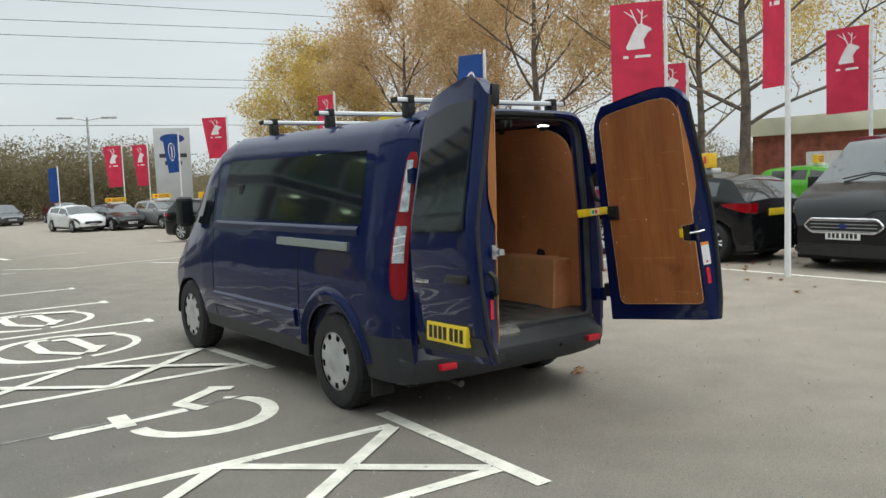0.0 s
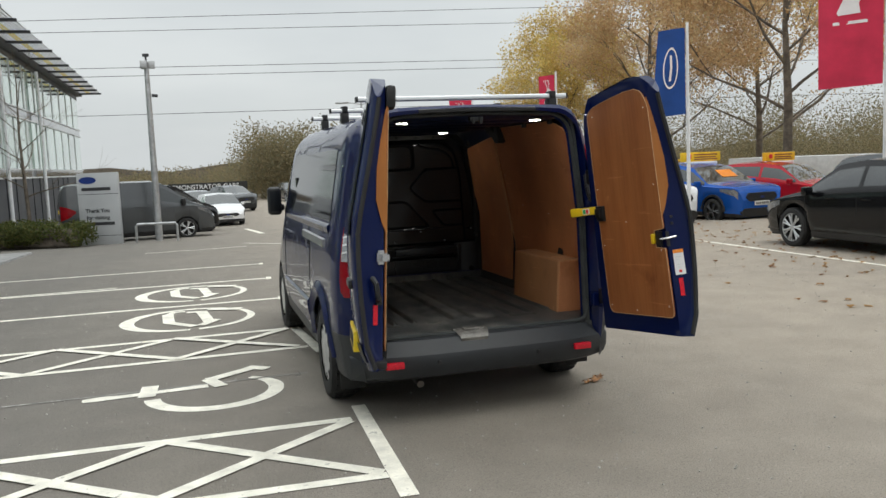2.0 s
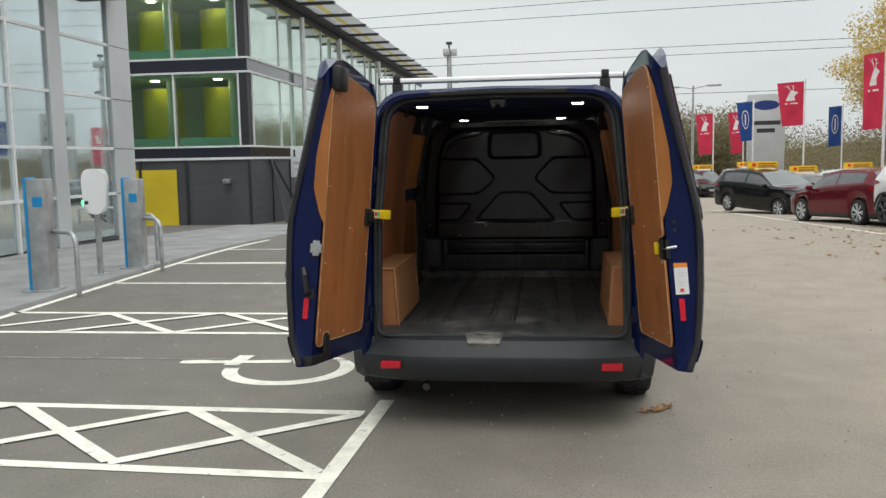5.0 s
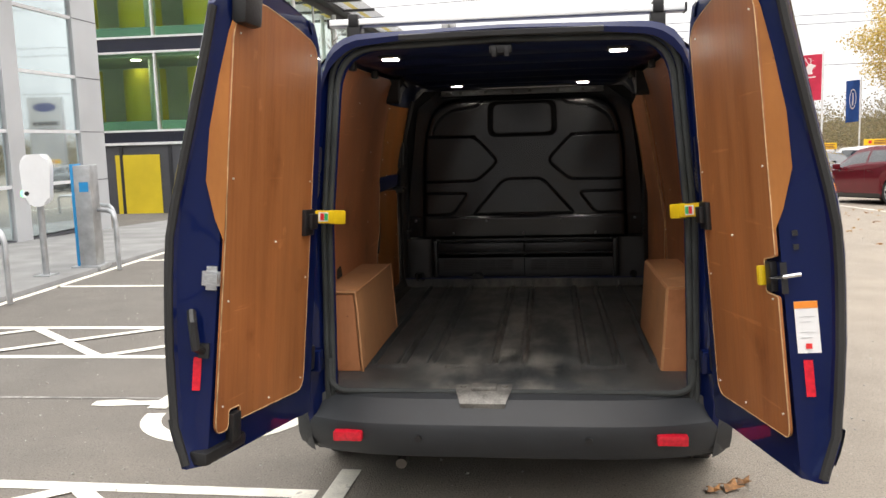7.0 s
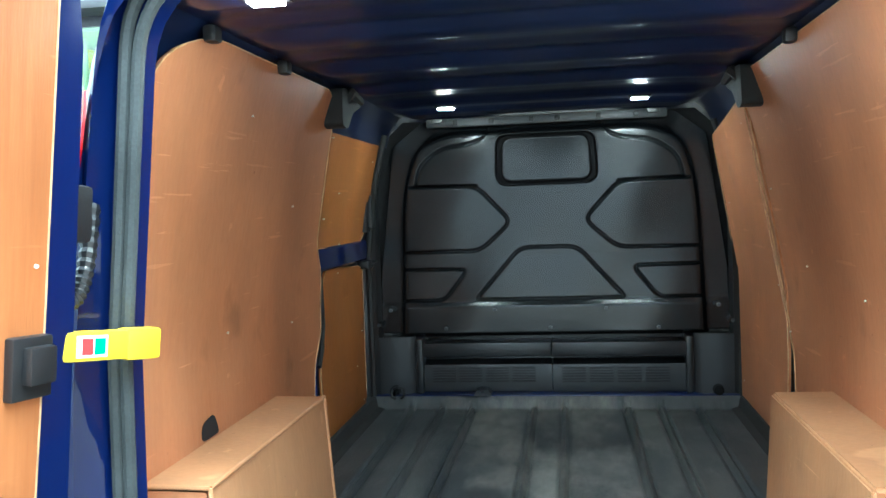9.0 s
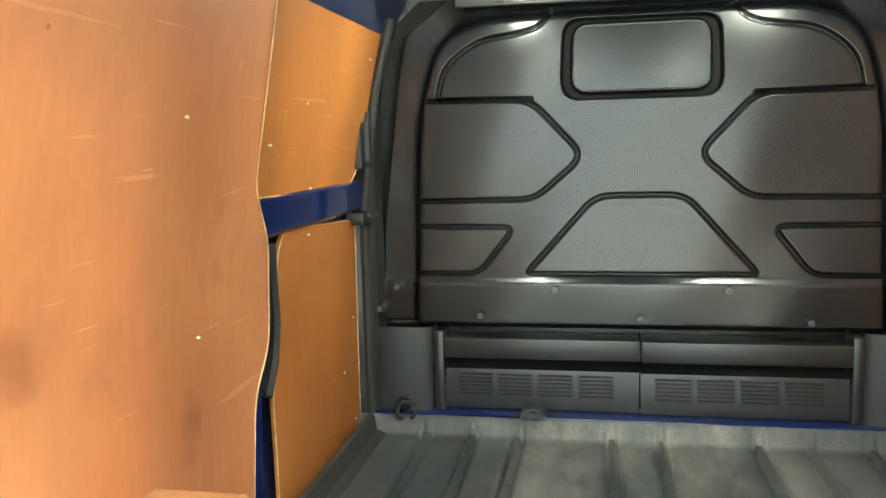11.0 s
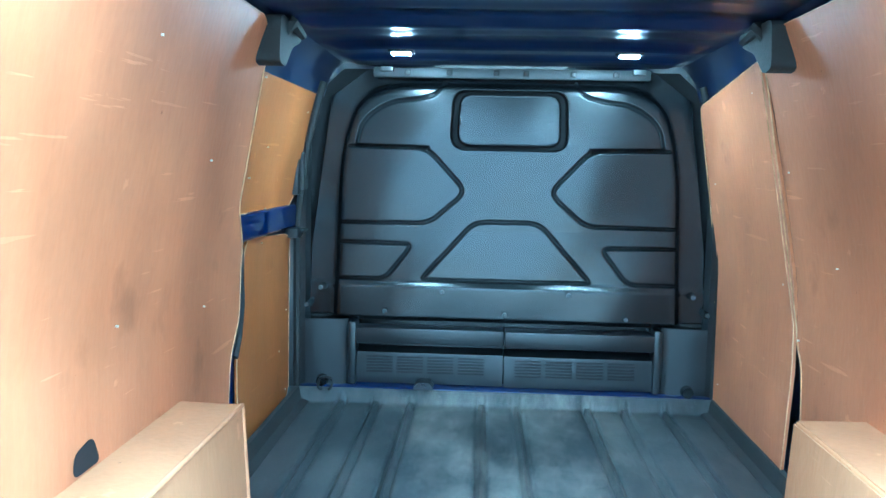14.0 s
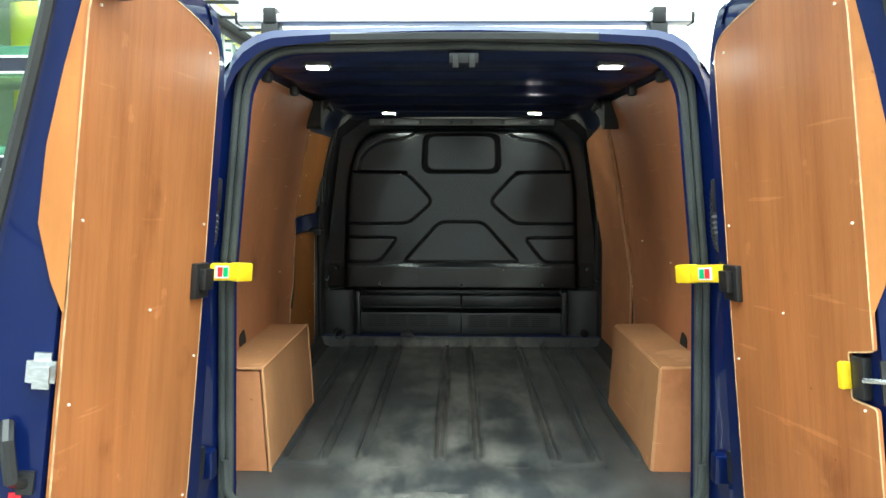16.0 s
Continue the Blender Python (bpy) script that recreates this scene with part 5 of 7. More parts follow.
# fittings of the right-hand door
bm = bm_new()
dbox(bm, PR, 0.69, 0.74, -0.05, -0.028, 1.10, 1.19, 0.004)
jbox(bm, PR, -0.006, 0.012, 0.0, 0.012, 1.10, 1.19)
part("lock_case", bm, M["black"], dr)
bm = bm_new()
dbox(bm, PR, 0.665, 0.69, -0.068, -0.045, 1.115, 1.175, 0.006)
part("lock_button", bm, M["yellow"], dr, "yellow lock button")
bm = bm_new()
pipe(bm, [PR(0.74, -0.05, 1.145), PR(0.80, -0.035, 1.15), PR(0.815, 0.01, 1.155)], 0.006, 6)
part("lock_rod", bm, M["chrome"], dr)
for z in (1.345, 1.385):
    bm = bm_new()
    jbox(bm, PR, 0.035, 0.05, 0.0, 0.008, z - 0.12, z - 0.105)
    part("bolt", bm, M["black"], dr)
bm = bm_new()
jbox(bm, PR, 0.022, 0.085, 0.001, 0.003, 0.925, 1.075)
sticker = part("warning_label", bm, M["label"], dr, "white warning label with an orange head")
bm = bm_new()
jbox(bm, PR, 0.022, 0.085, 0.003, 0.005, 1.055, 1.075)
part("label_head", bm, M["orange"], sticker)
for k, z in enumerate((1.105, 1.09, 1.06, 1.045)):
    bm = bm_new()
    jbox(bm, PR, 0.034, 0.074 - 0.01 * (k % 2), 0.003, 0.0045, z - 0.075, z - 0.0738)
    part("label_line", bm, M["silver"], sticker)
bm = bm_new()
jbox(bm, PR, 0.045, 0.062, 0.003, 0.0045, 0.938, 0.953)
part("label_sign", bm, M["redprint"], sticker)
# yellow door straps
for sx, a, b in ((-1, (-0.675, -0.005, 1.298), (-0.805, -0.28, 1.318)), (1, (0.675, -0.005, 1.298), (0.795, -0.275, 1.318))):
    st = thing("door_strap", "yellow plastic strap holding the rear door open", "door strap", group="door straps", m=look(((a[0] + b[0]) / 2, (a[1] + b[1]) / 2, 1.315), (a[0], a[1], a[2])))
    L = (Vector(a) - Vector(b)).length
    bm = bm_new()
    box(bm, -0.016, 0.016, -0.026, 0.026, -L / 2, L * 0.36, 0.007)
    box(bm, -0.019, 0.019, -0.029, 0.029, -L / 2 - 0.005, -L * 0.28, 0.008)
    part("grip", bm, M["yellow"], st)
    bm = bm_new()
    box(bm, -0.012, 0.012, -0.02, 0.02, L * 0.34, L / 2 + 0.02, 0.004)
    part("strap_arm", bm, M["black"], st)
    bm = bm_new()
    box(bm, *sorted((sx * -0.0162, sx * -0.0175)), -0.019, 0.019, -0.045, 0.014)
    part("strap_sticker", bm, M["label"], st, "white sticker with green and red squares")
    for k, mt in enumerate(("green_print", "redprint")):
        bm = bm_new()
        s0 = -0.02 + 0.024 * k
        box(bm, *sorted((sx * -0.0176, sx * -0.0192)), -0.014, 0.014, s0 - 0.02, s0)
        part("strap_label", bm, M[mt], st)

# roof bars
rack_label = "aluminium roof bar on black feet"
for y in (0.22, 1.30, 2.3):
    rb = thing("roof_bar", rack_label, "roof bar", group="roof bars")
    bm = bm_new()
    prism(bm, rounded([(y - 0.035, 2.098), (y + 0.035, 2.098), (y + 0.03, 2.13), (y - 0.03, 2.13)], 0.008), "x", -0.74, 0.74)
    part("bar", bm, M["alu"], rb)
    for sx in (-1, 1):
        bm = bm_new()
        box(bm, sx * 0.635 - 0.03, sx * 0.635 + 0.03, y - 0.04, y + 0.04, 2.0, 2.10, 0.01)
        box(bm, sx * 0.635 - 0.022, sx * 0.635 + 0.022, y - 0.045, y + 0.045, 2.095, 2.148, 0.008)
        part("foot", bm, M["black"], rb)
        bm = bm_new()
        box(bm, *sorted((sx * 0.74, sx * 0.75)), y - 0.036, y + 0.036, 2.096, 2.132, 0.003)
        part("end_cap", bm, M["black"], rb)

# outside of the van: lamps, recess lines, slide rail, mirror
def side_patch(name, sx, edges, off, material, label="", smooth=40):
    """A panel that follows the side: rows of (z, y0, y1)."""
    bm = bm_new()
    rows = []
    for z, a, b in edges:
        ysn = grid_steps(a, b, 8)
        rows.append([(sx * (surf_x(ysn[0], z) + off - 0.006), ysn[0], z)] + [(sx * (surf_x(y, z) + off), y, z) for y in ysn] + [(sx * (surf_x(ysn[-1], z) + off - 0.006), ysn[-1], z)])
    loft(bm, rows)
    return part(name, bm, material, van, label, smooth)


for sx in (-1, 1):
    tl = side_patch("tail_lamp", sx, [(1.77, -0.035, -0.012), (1.74, -0.047, 0.0), (1.6, -0.049, 0.012), (1.42, -0.049, 0.024), (1.34, -0.049, 0.030), (1.2, -0.049, 0.042), (1.05, -0.049, 0.048), (0.94, -0.049, 0.045), (0.88, -0.046, 0.035), (0.85, -0.035, 0.01)], 0.016, M["red_lens"], "tall red and clear tail lamp")
    for za, zb, ya, yb in ((1.40, 1.72, (-0.036, 0.010), (-0.036, -0.006)), (1.08, 1.31, (-0.034, 0.030), (-0.036, 0.020))):
        bm = bm_new()
        loft(bm, [[(sx * (van_x(y, z) + 0.0205), y, z) for y in grid_steps(ya[0] + (yb[0] - ya[0]) * k / 8, ya[1] + (yb[1] - ya[1]) * k / 8, 6)] for k, z in enumerate(grid_steps(za, zb, 8))])
        part("lamp_glass", bm, M["clear_lens"], tl)
    for z in (1.14, 1.19, 1.24):
        bm = bm_new()
        loft(bm, [[(sx * (van_x(y, z) + 0.022), y, z + dz - 0.25 * y) for dz in (-0.006, 0.006)] for y in grid_steps(-0.034, 0.026, 5)])
        part("lamp_bar", bm, M["white_lens"], tl)
    # near-black colour stands in for dark reflections on the body-coloured rear part
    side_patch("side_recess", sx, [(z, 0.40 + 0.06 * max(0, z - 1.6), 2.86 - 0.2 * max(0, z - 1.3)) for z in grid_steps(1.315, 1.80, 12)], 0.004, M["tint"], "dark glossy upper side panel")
    side_patch("cab_window", sx, [(z, 3.07, 3.66 - 1.25 * (z - 1.24)) for z in grid_steps(1.24, 1.58, 10)], 0.006, M["tint"], "dark side glass of the cab door")
    for nm, ya, yb, prof, mt in (("belt_crease", 0.42, 3.05, ((1.300, 0.001), (1.288, 0.014), (1.276, 0.017), (1.235, 0.003)), "paint"), ("rub_strip", 1.34, 3.0, ((0.665, 0.002), (0.645, 0.020), (0.63, 0.022), (0.54, 0.018), (0.52, 0.002)), "paint")):
        bm = bm_new()
        loft(bm, [[(sx * (surf_x(y, z) + off), y, z - 0.006 * (y - 0.4)) for z, off in prof] for y in grid_steps(ya, yb, 24)], cap=True)
        part(nm, bm, M[mt], van)
    for y in (1.28, 3.02):
        side_patch("panel_gap", sx, [(z, y - 0.004, y + 0.004) for z in grid_steps(0.42, 1.85, 24)], 0.003, M["dark"])
bm = bm_new()
loft(bm, [[(-van_x(y, z) - off, y, z) for z, off in ((1.13, 0.0), (1.135, 0.02), (1.185, 0.02), (1.19, 0.0))] for y in grid_steps(0.52, 1.62, 10)], cap=True)
part("slide_rail", bm, M["alu"], van, "aluminium sliding door rail")
for sx in (-1, 1):
    bm = bm_new()
    box(bm, *sorted((sx * 0.90, sx * 0.99)), 3.60, 3.68, 1.25, 1.32, 0.02)
    box(bm, *sorted((sx * 0.93, sx * 1.07)), 3.56, 3.70, 1.21, 1.50, 0.045, 3)
    mir = part("door_mirror", bm, M["black"], van, "black plastic door mirror")
    bm = bm_new()
    box(bm, *sorted((sx * 0.95, sx * 1.05)), 3.553, 3.561, 1.25, 1.46, 0.003)
    part("mirror_glass", bm, M["tint"], mir)
for sx in (-1, 1):
    bm = bm_new()
    rows = []
    for i in range(25):
        a = math.pi * i / 24
        y, z = HUB_R + math.cos(a) * (ARCH_R + 0.02), HUB_Z + math.sin(a) * (ARCH_R + 0.02)
        y2, z2 = HUB_R + math.cos(a) * (ARCH_R + 0.10), HUB_Z + math.sin(a) * (ARCH_R + 0.12)
        rows.append([(sx * (van_x(y, z) + 0.002), y, z), (sx * (van_x(y, z) + 0.03), HUB_R + math.cos(a) * (ARCH_R + 0.06), HUB_Z + math.sin(a) * (ARCH_R + 0.065)), (sx * (van_x(y, z) + 0.026), HUB_R + math.cos(a) * (ARCH_R + 0.075), HUB_Z + math.sin(a) * (ARCH_R + 0.085)), (sx * (van_x(y2, z2) + 0.002), y2, z2)])
    loft(bm, rows[1:-1])
    part("arch_flare", bm, M["paint"], van)

# ---- buildings ----
M["steel_grey"] = surface("grey_cladding", (0.55, 0.565, 0.58), rough=0.4, metal=0.2, var=0.05, scale=0.7)
M["back_wall_clad"] = surface("grey_back_wall_cladding", (0.50, 0.51, 0.525), rough=0.45, var=0.06, scale=0.5)
M["dark_clad"] = surface("dark_grey_cladding", (0.075, 0.078, 0.088), rough=0.55, var=0.1, scale=0.6, bump=0.1, bscale=40)
M["charcoal"] = surface("charcoal_metal", (0.03, 0.031, 0.036), rough=0.45, var=0.1)
M["white_metal"] = surface("white_metal", (0.75, 0.76, 0.77), rough=0.4, var=0.05)
M["mirror_glass"] = surface("coated_glass", (0.56, 0.65, 0.66), rough=0.03, metal=0.85, var=0.12, scale=0.35, coat=1.0)
M["green_glass"] = surface("green_tinted_glass", (0.56, 0.74, 0.63), rough=0.04, metal=0.7, var=0.2, scale=0.3, coat=1.0)
M["spandrel"] = surface("spandrel_panel", (0.012, 0.013, 0.03), rough=0.15, var=0.05, coat=1.0)
M["yellow_wall"] = surface("yellow_panel", (0.72, 0.55, 0.03), rough=0.5, var=0.08, scale=0.8)
M["clear"] = pane_glass("clear_green_glass", (0.80, 0.95, 0.86))
M["cream"] = surface("cream_interior", (0.68, 0.70, 0.56), rough=0.7, var=0.1, scale=0.5)
M["louvre"] = surface("roof_louvre", (0.75, 0.75, 0.76), rough=0.45, metal=0.3, var=0.08)
M["brick"] = surface("red_brick", (0.26, 0.085, 0.055), rough=0.8, var=0.2, scale=3, bump=0.3, bscale=40)
M["blue_post"] = surface("blue_enamel", (0.01, 0.25, 0.55), rough=0.35, var=0.04)
M["galv"] = surface("galvanised_steel", (0.48, 0.49, 0.50), rough=0.4, metal=0.8, var=0.12, scale=6)
M["white_gloss"] = surface("white_gloss_plastic", (0.82, 0.83, 0.84), rough=0.2, var=0.02)
M["green_led"] = glow("green_led", (0.05, 0.9, 0.2), 4.0)
M["red_cloth"] = surface("red_flag_cloth", (0.56, 0.025, 0.07), rough=0.8, var=0.1, scale=2)
M["blue_cloth"] = surface("blue_flag_cloth", (0.008, 0.055, 0.24), rough=0.8, var=0.1, scale=2)
M["yellow_cloth"] = surface("yellow_banner_cloth", (0.75, 0.60, 0.03), rough=0.8, var=0.1, scale=2)
M["white_cloth"] = surface("white_print", (0.78, 0.74, 0.74), rough=0.8, var=0.05)
M["navy"] = surface("navy_oval", (0.008, 0.03, 0.18), rough=0.35, var=0.05)
M["sign_grey"] = surface("silver_sign_panel", (0.47, 0.485, 0.50), rough=0.4, metal=0.2, var=0.05, scale=1)
M["office_light"] = glow("office_light", (1.0, 0.93, 0.75), 22.0)
M["sign_yellow"] = surface("yellow_roof_sign", (0.85, 0.52, 0.02), rough=0.45, var=0.08, scale=4)

# unseen wall, added behind the walk to hold low sky light off the van
back_wall = thing("unseen_south_wall", "added grey clad wall out of view, closing the yard and blocking low sky", "wall", kind="structure")
bm = bm_new()
box(bm, -40, 60, -18.6, -18.0, -0.5, 8.0)
part("cladding", bm, M["back_wall_clad"], back_wall)
for x in grid_steps(-38, 58, 24):
    bm = bm_new()
    box(bm, x - 0.03, x + 0.03, -18.0, -17.97, -0.4, 7.8)
    part("joint", bm, M["charcoal"], back_wall)
bm = bm_new()
box(bm, -40, 60, -18.0, -17.85, 7.8, 8.1)
part("parapet", bm, M["white_metal"], back_wall)

# near glass showroom
BXW, BY1 = -9.15, 13.4
show = thing("showroom_building", "grey clad showroom with tall reflective glass panes", "building")
for y0, y1 in ((12.5, BY1), (10.2, 10.65), (6.2, 6.5), (2.0, 2.3)):
    bm = bm_new()
    box(bm, BXW - 0.5, BXW + 0.02, y0, y1, -0.3, 7.0)
    part("column", bm, M["steel_grey"], show, "grey clad column")
bm = bm_new()
box(bm, -24, BXW, BY1 - 0.3, BY1 - 0.01, -0.6, 7.2)
box(bm, -24, BXW + 0.3, -14, BY1 + 0.3, 7.0, 7.6, 0.05)
box(bm, -24, -23.5, -14, BY1 - 0.3, -0.6, 7.0)
part("wall", bm, M["steel_grey"], show)
bm = bm_new()
box(bm, BXW - 4, BXW + 0.0, -14, BY1 - 0.3, 0.0, 0.055)
part("floor_slab", bm, M["dark_clad"], show)
bm = bm_new()
box(bm, BXW - 4.2, BXW - 4, -14, BY1 - 0.3, 0.0, 7.0)
part("inner_wall", bm, M["cream"], show)
cell_y = [-14, -12, -10, -8, -6, -4, -2, 0, 2.15, 4.2, 6.35, 7.8, 9.0, 10.2]
for z0, z1 in ((0.08, 0.97), (1.03, 1.95), (2.01, 3.03), (3.09, 4.18), (4.24, 5.3), (5.36, 6.95)):
    for y0, y1 in list(zip(cell_y, cell_y[1:])) + [(10.65, 12.5)]:
        bm = bm_new()
        box(bm, BXW - 0.06, BXW - 0.04, y0 + 0.03, y1 - 0.03, z0, z1)
        part("pane", bm, M["mirror_glass"], show)
    bm = bm_new()
    box(bm, BXW - 0.08, BXW + 0.0, -14, 12.5, z1, z1 + 0.06)
    part("transom", bm, M["white_metal"], show)
    bm = bm_new()
    box(bm, BXW + 0.021, BXW + 0.024, 12.5, BY1, z1 + 0.02, z1 + 0.035)
    part("panel_joint", bm, M["charcoal"], show)
for y in cell_y[:-1]:
    bm = bm_new()
    box(bm, BXW - 0.09, BXW + 0.01, y - 0.03, y + 0.03, 0.05, 7.0)
    part("mullion", bm, M["white_metal"], show)
bm = bm_new()
box(bm, BXW - 0.3, BXW + 0.6, 9.0, 12.7, 5.18, 5.3, 0.02)
part("canopy", bm, M["charcoal"], show)

# two-storey glass building with a louvred eave
AX, AY, AFAR, AT = -9.25, 21.4, 60.0, 7.4
big = thing("office_building", "two-storey glass building over a dark clad ground floor", "building")
bm = bm_new()
box(bm, -26, AX + 0.0, AY, AFAR, -1.2, 1.72)
part("ground_floor_wall", bm, M["dark_clad"], big, "dark grey clad ground floor")
for z in grid_steps(-0.2, 1.3, 5):
    bm = bm_new()
    box(bm, -26, AX + 0.012, AY - 0.006, AFAR, z - 0.002, z + 0.002)
    part("clad_joint", bm, M["charcoal"], big)
for x in (AX - 0.05, -11.45, -13.05, -14.8, -16.6):
    bm = bm_new()
    box(bm, x - 0.05, x + 0.05, AY - 0.04, AY, -0.6, 1.75)
    part("clad_post", bm, M["charcoal"], big)
for y in grid_steps(23.5, 52, 14):
    bm = bm_new()
    box(bm, AX, AX + 0.04, y - 0.05, y + 0.05, -0.9, 1.72)
    part("clad_post", bm, M["charcoal"], big)
bm = bm_new()
box(bm, -13.25, -11.8, AY - 0.03, AY - 0.005, -0.42, 1.42)
yd = part("roller_door", bm, M["yellow_wall"], big, "yellow roller shutter door")
for z in grid_steps(-0.3, 1.3, 8):
    bm = bm_new()
    box(bm, -13.25, -11.8, AY - 0.036, AY - 0.03, z, z + 0.02)
    part("slat_line", bm, M["yellow_wall"], yd)
for z0, z1, mt, nm in ((1.72, 1.80, "white_metal", "ledge"), (1.80, 2.12, "spandrel", "spandrel"), (2.12, 2.18, "white_metal", "ledge"), (4.50, 4.56, "white_metal", "ledge"), (4.56, 4.95, "spandrel", "spandrel"), (4.95, 5.01, "white_metal", "ledge"), (7.1, 7.4, "charcoal", "eave_beam")):
    bm = bm_new()
    d = 0.06 if mt == "white_metal" else 0.0
    box(bm, -26, AX + d, AY - d, AFAR, z0, z1)
    part(nm, bm, M[mt], big)
for z0, z1 in ((2.18, 4.50), (5.01, 7.1)):
    x = AX - 0.28
    n = 0
    while x > -25:
        bm = bm_new()
        box(bm, x - 2.14, x - 0.05, AY - 0.0, AY + 0.02, z0, z1)
        part("pane", bm, M["clear"], big)
        bm = bm_new()
        box(bm, x - 2.14, x - 0.05, AY + 0.06, AY + 0.10, z0, z0 + 0.28)
        part("sill_band", bm, M["green_glass"], big)
        bm = bm_new()
        box(bm, x - 0.05, x + 0.0, AY - 0.06, AY + 0.05, z0, z1)
        part("mullion", bm, M["white_metal"], big)
        bm = bm_new()
        rows = []
        for s in range(9):
            a = math.pi * s / 8
            rows.append([(x - 1.15 - 0.72 * math.cos(a), AY + 1.6 - 0.5 * math.sin(a), z) for z in (z0 - 0.05, z1 - 0.35)])
        loft(bm, rows)
        part("yellow_pod", bm, M["yellow_wall"], big, "yellow curved inner wall")
        bm = bm_new()
        rod(bm, (x - 0.55, AY + 1.0, z0), (x - 0.55, AY + 1.0, z1), 0.17, None, 16)
        part("inner_column", bm, M["cream"], big)
        bm = bm_new()
        box(bm, x - 1.15, x - 0.9, AY + 0.75, AY + 0.85, z1 - 0.13, z1 - 0.105)
        part("strip_light", bm, M["office_light"], big)
        x -= 2.19
        n += 1
    bm = bm_new()
    box(bm, -26, AX - 0.3, AY + 3.4, AY + 3.5, z0, z1)
    box(bm, -26, AX - 0.3, AY + 0.1, AY + 3.5, z0 - 0.12, z0 - 0.02)
    box(bm, -26, AX - 0.3, AY + 0.1, AY + 3.5, z1 - 0.10, z1 - 0.0)
    part("room", bm, M["cream"], big)
    bm = bm_new()
    box(bm, AX - 0.28, AX - 0.02, AY - 0.02, AY + 0.4, z0, z1)
    part("corner_post", bm, M["charcoal"], big)
    ystep = grid_steps(AY + 0.4, AFAR - 0.1, 13)
    for y0, y1 in zip(ystep, ystep[1:]):
        bm = bm_new()
        box(bm, AX - 0.05, AX - 0.01, y0 + 0.03, y1 - 0.03, z0, z1)
        part("pane", bm, M["green_glass"], big)
        bm = bm_new()
        box(bm, AX - 0.06, AX + 0.03, y0 - 0.025, y0 + 0.025, z0, z1)
        part("mullion", bm, M["white_metal"], big)
for y in (27.0, 33.0, 42.0):
    bm = bm_new()
    rod(bm, (AX + 0.25, y, -0.8), (AX + 0.25, y, 7.1), 0.09, None, 12)
    part("outer_column", bm, M["white_metal"], big)
bm = bm_new()
box(bm, -26.5, AX + 0.35, AY - 0.9, AFAR + 0.4, 7.4, 7.65, 0.04)
part("roof", bm, M["charcoal"], big)
for y in grid_steps(AY - 0.6, AFAR - 1, 14):
    bm = bm_new()
    box(bm, AX + 0.3, AX + 1.75, y - 0.09, y + 0.09, 7.42, 7.52)
    part("eave_bracket", bm, M["charcoal"], big)
for k, x in enumerate(grid_steps(AX + 0.42, AX + 1.6, 9)):
    bm = bm_new()
    box(bm, x - 0.035, x + 0.035, AY - 0.8, AFAR - 0.6, 7.53, 7.56)
    part("louvre", bm, M["yellow_wall"] if k in (3, 4) else M["louvre"], big)
bm = bm_new()
for a, b in (((AX + 0.05, 23.3, 1.7), (AX + 0.9, 22.2, -0.5)), ((AX + 0.9, 24.3, -0.5), (AX + 0.05, 23.4, 1.7))):
    rod(bm, a, b, 0.04, None, 8)
part("brace", bm, M["charcoal"], big)
bm = bm_new()
box(bm, AX - 0.9, AX - 0.65, AY - 0.25, AY - 0.02, 0.95, 1.1, 0.03)
part("wall_lamp", bm, M["galv"], big)

# pavement and street furniture by the showroom
bm = bm_new()
rows = []
for y in [-14] + grid_steps(-6, 20, 26):
    e = kerb_x(y) - 0.10
    rows.append([(BXW - 0.1, y, ground_z(0, y) + 0.055), (e - 0.12, y, ground_z(0, y) + 0.05), (e - 0.02, y, ground_z(0, y) + 0.045), (e, y, ground_z(0, y) - 0.02)])
loft(bm, rows)
solid("pavement", bm, M["paving"], "pale grey pavement in front of the showroom", "pavement", kind="structure")


def info_post(x, y, h, label):
    t = thing("charging_post", label, "charging post", m=pose(x, y, 0.05, 0, 0, 8), group="charging posts")
    bm = bm_new()
    box(bm, -0.09, 0.13, -0.14, 0.14, 0.0, h, 0.012)
    part("post_body", bm, M["galv"], t)
    bm = bm_new()
    box(bm, -0.13, -0.09, -0.14, 0.14, 0.0, h + 0.02, 0.01)
    part("blue_face", bm, M["blue_post"], t, "bright blue edge panel")
    bm = bm_new()
    box(bm, -0.20, 0.20, -0.2, 0.2, -0.045, 0.02, 0.01)
    part("foot_plate", bm, M["galv"], t)
    bm = bm_new()
    box(bm, -0.02, 0.10, -0.145, -0.141, h - 0.35, h - 0.22)
    part("badge", bm, M["blue_post"], t)


info_post(-6.0, 7.15, 1.36, "grey charging post with a bright blue edge")
info_post(-6.1, 4.9, 1.42, "grey charging post with a bright blue edge")
ev = thing("ev_charger", "white rounded car charger on a steel pole", "car charger", m=pose(-6.15, 6.35, 0.05) @ Matrix.Scale(0.92, 4))
bm = bm_new()
rod(bm, (0, 0, 0), (0, 0, 1.1), 0.045, None, 14)
box(bm, -0.12, 0.12, -0.12, 0.12, -0.045, 0.015, 0.005)
part("pole", bm, M["galv"], ev)
bm = bm_new()
prism(bm, rounded([(-0.17, 1.02), (-0.19, 1.52), (-0.14, 1.66), (0.15, 1.66), (0.19, 1.5), (0.15, 1.0), (0.0, 0.94)], 0.07, 5), "x", -0.10, 0.12)
bmesh.ops.bevel(bm, geom=[e for e in bm.edges if abs(e.verts[0].co.x - e.verts[1].co.x) < 0.001], offset=0.03, segments=3, affect="EDGES")
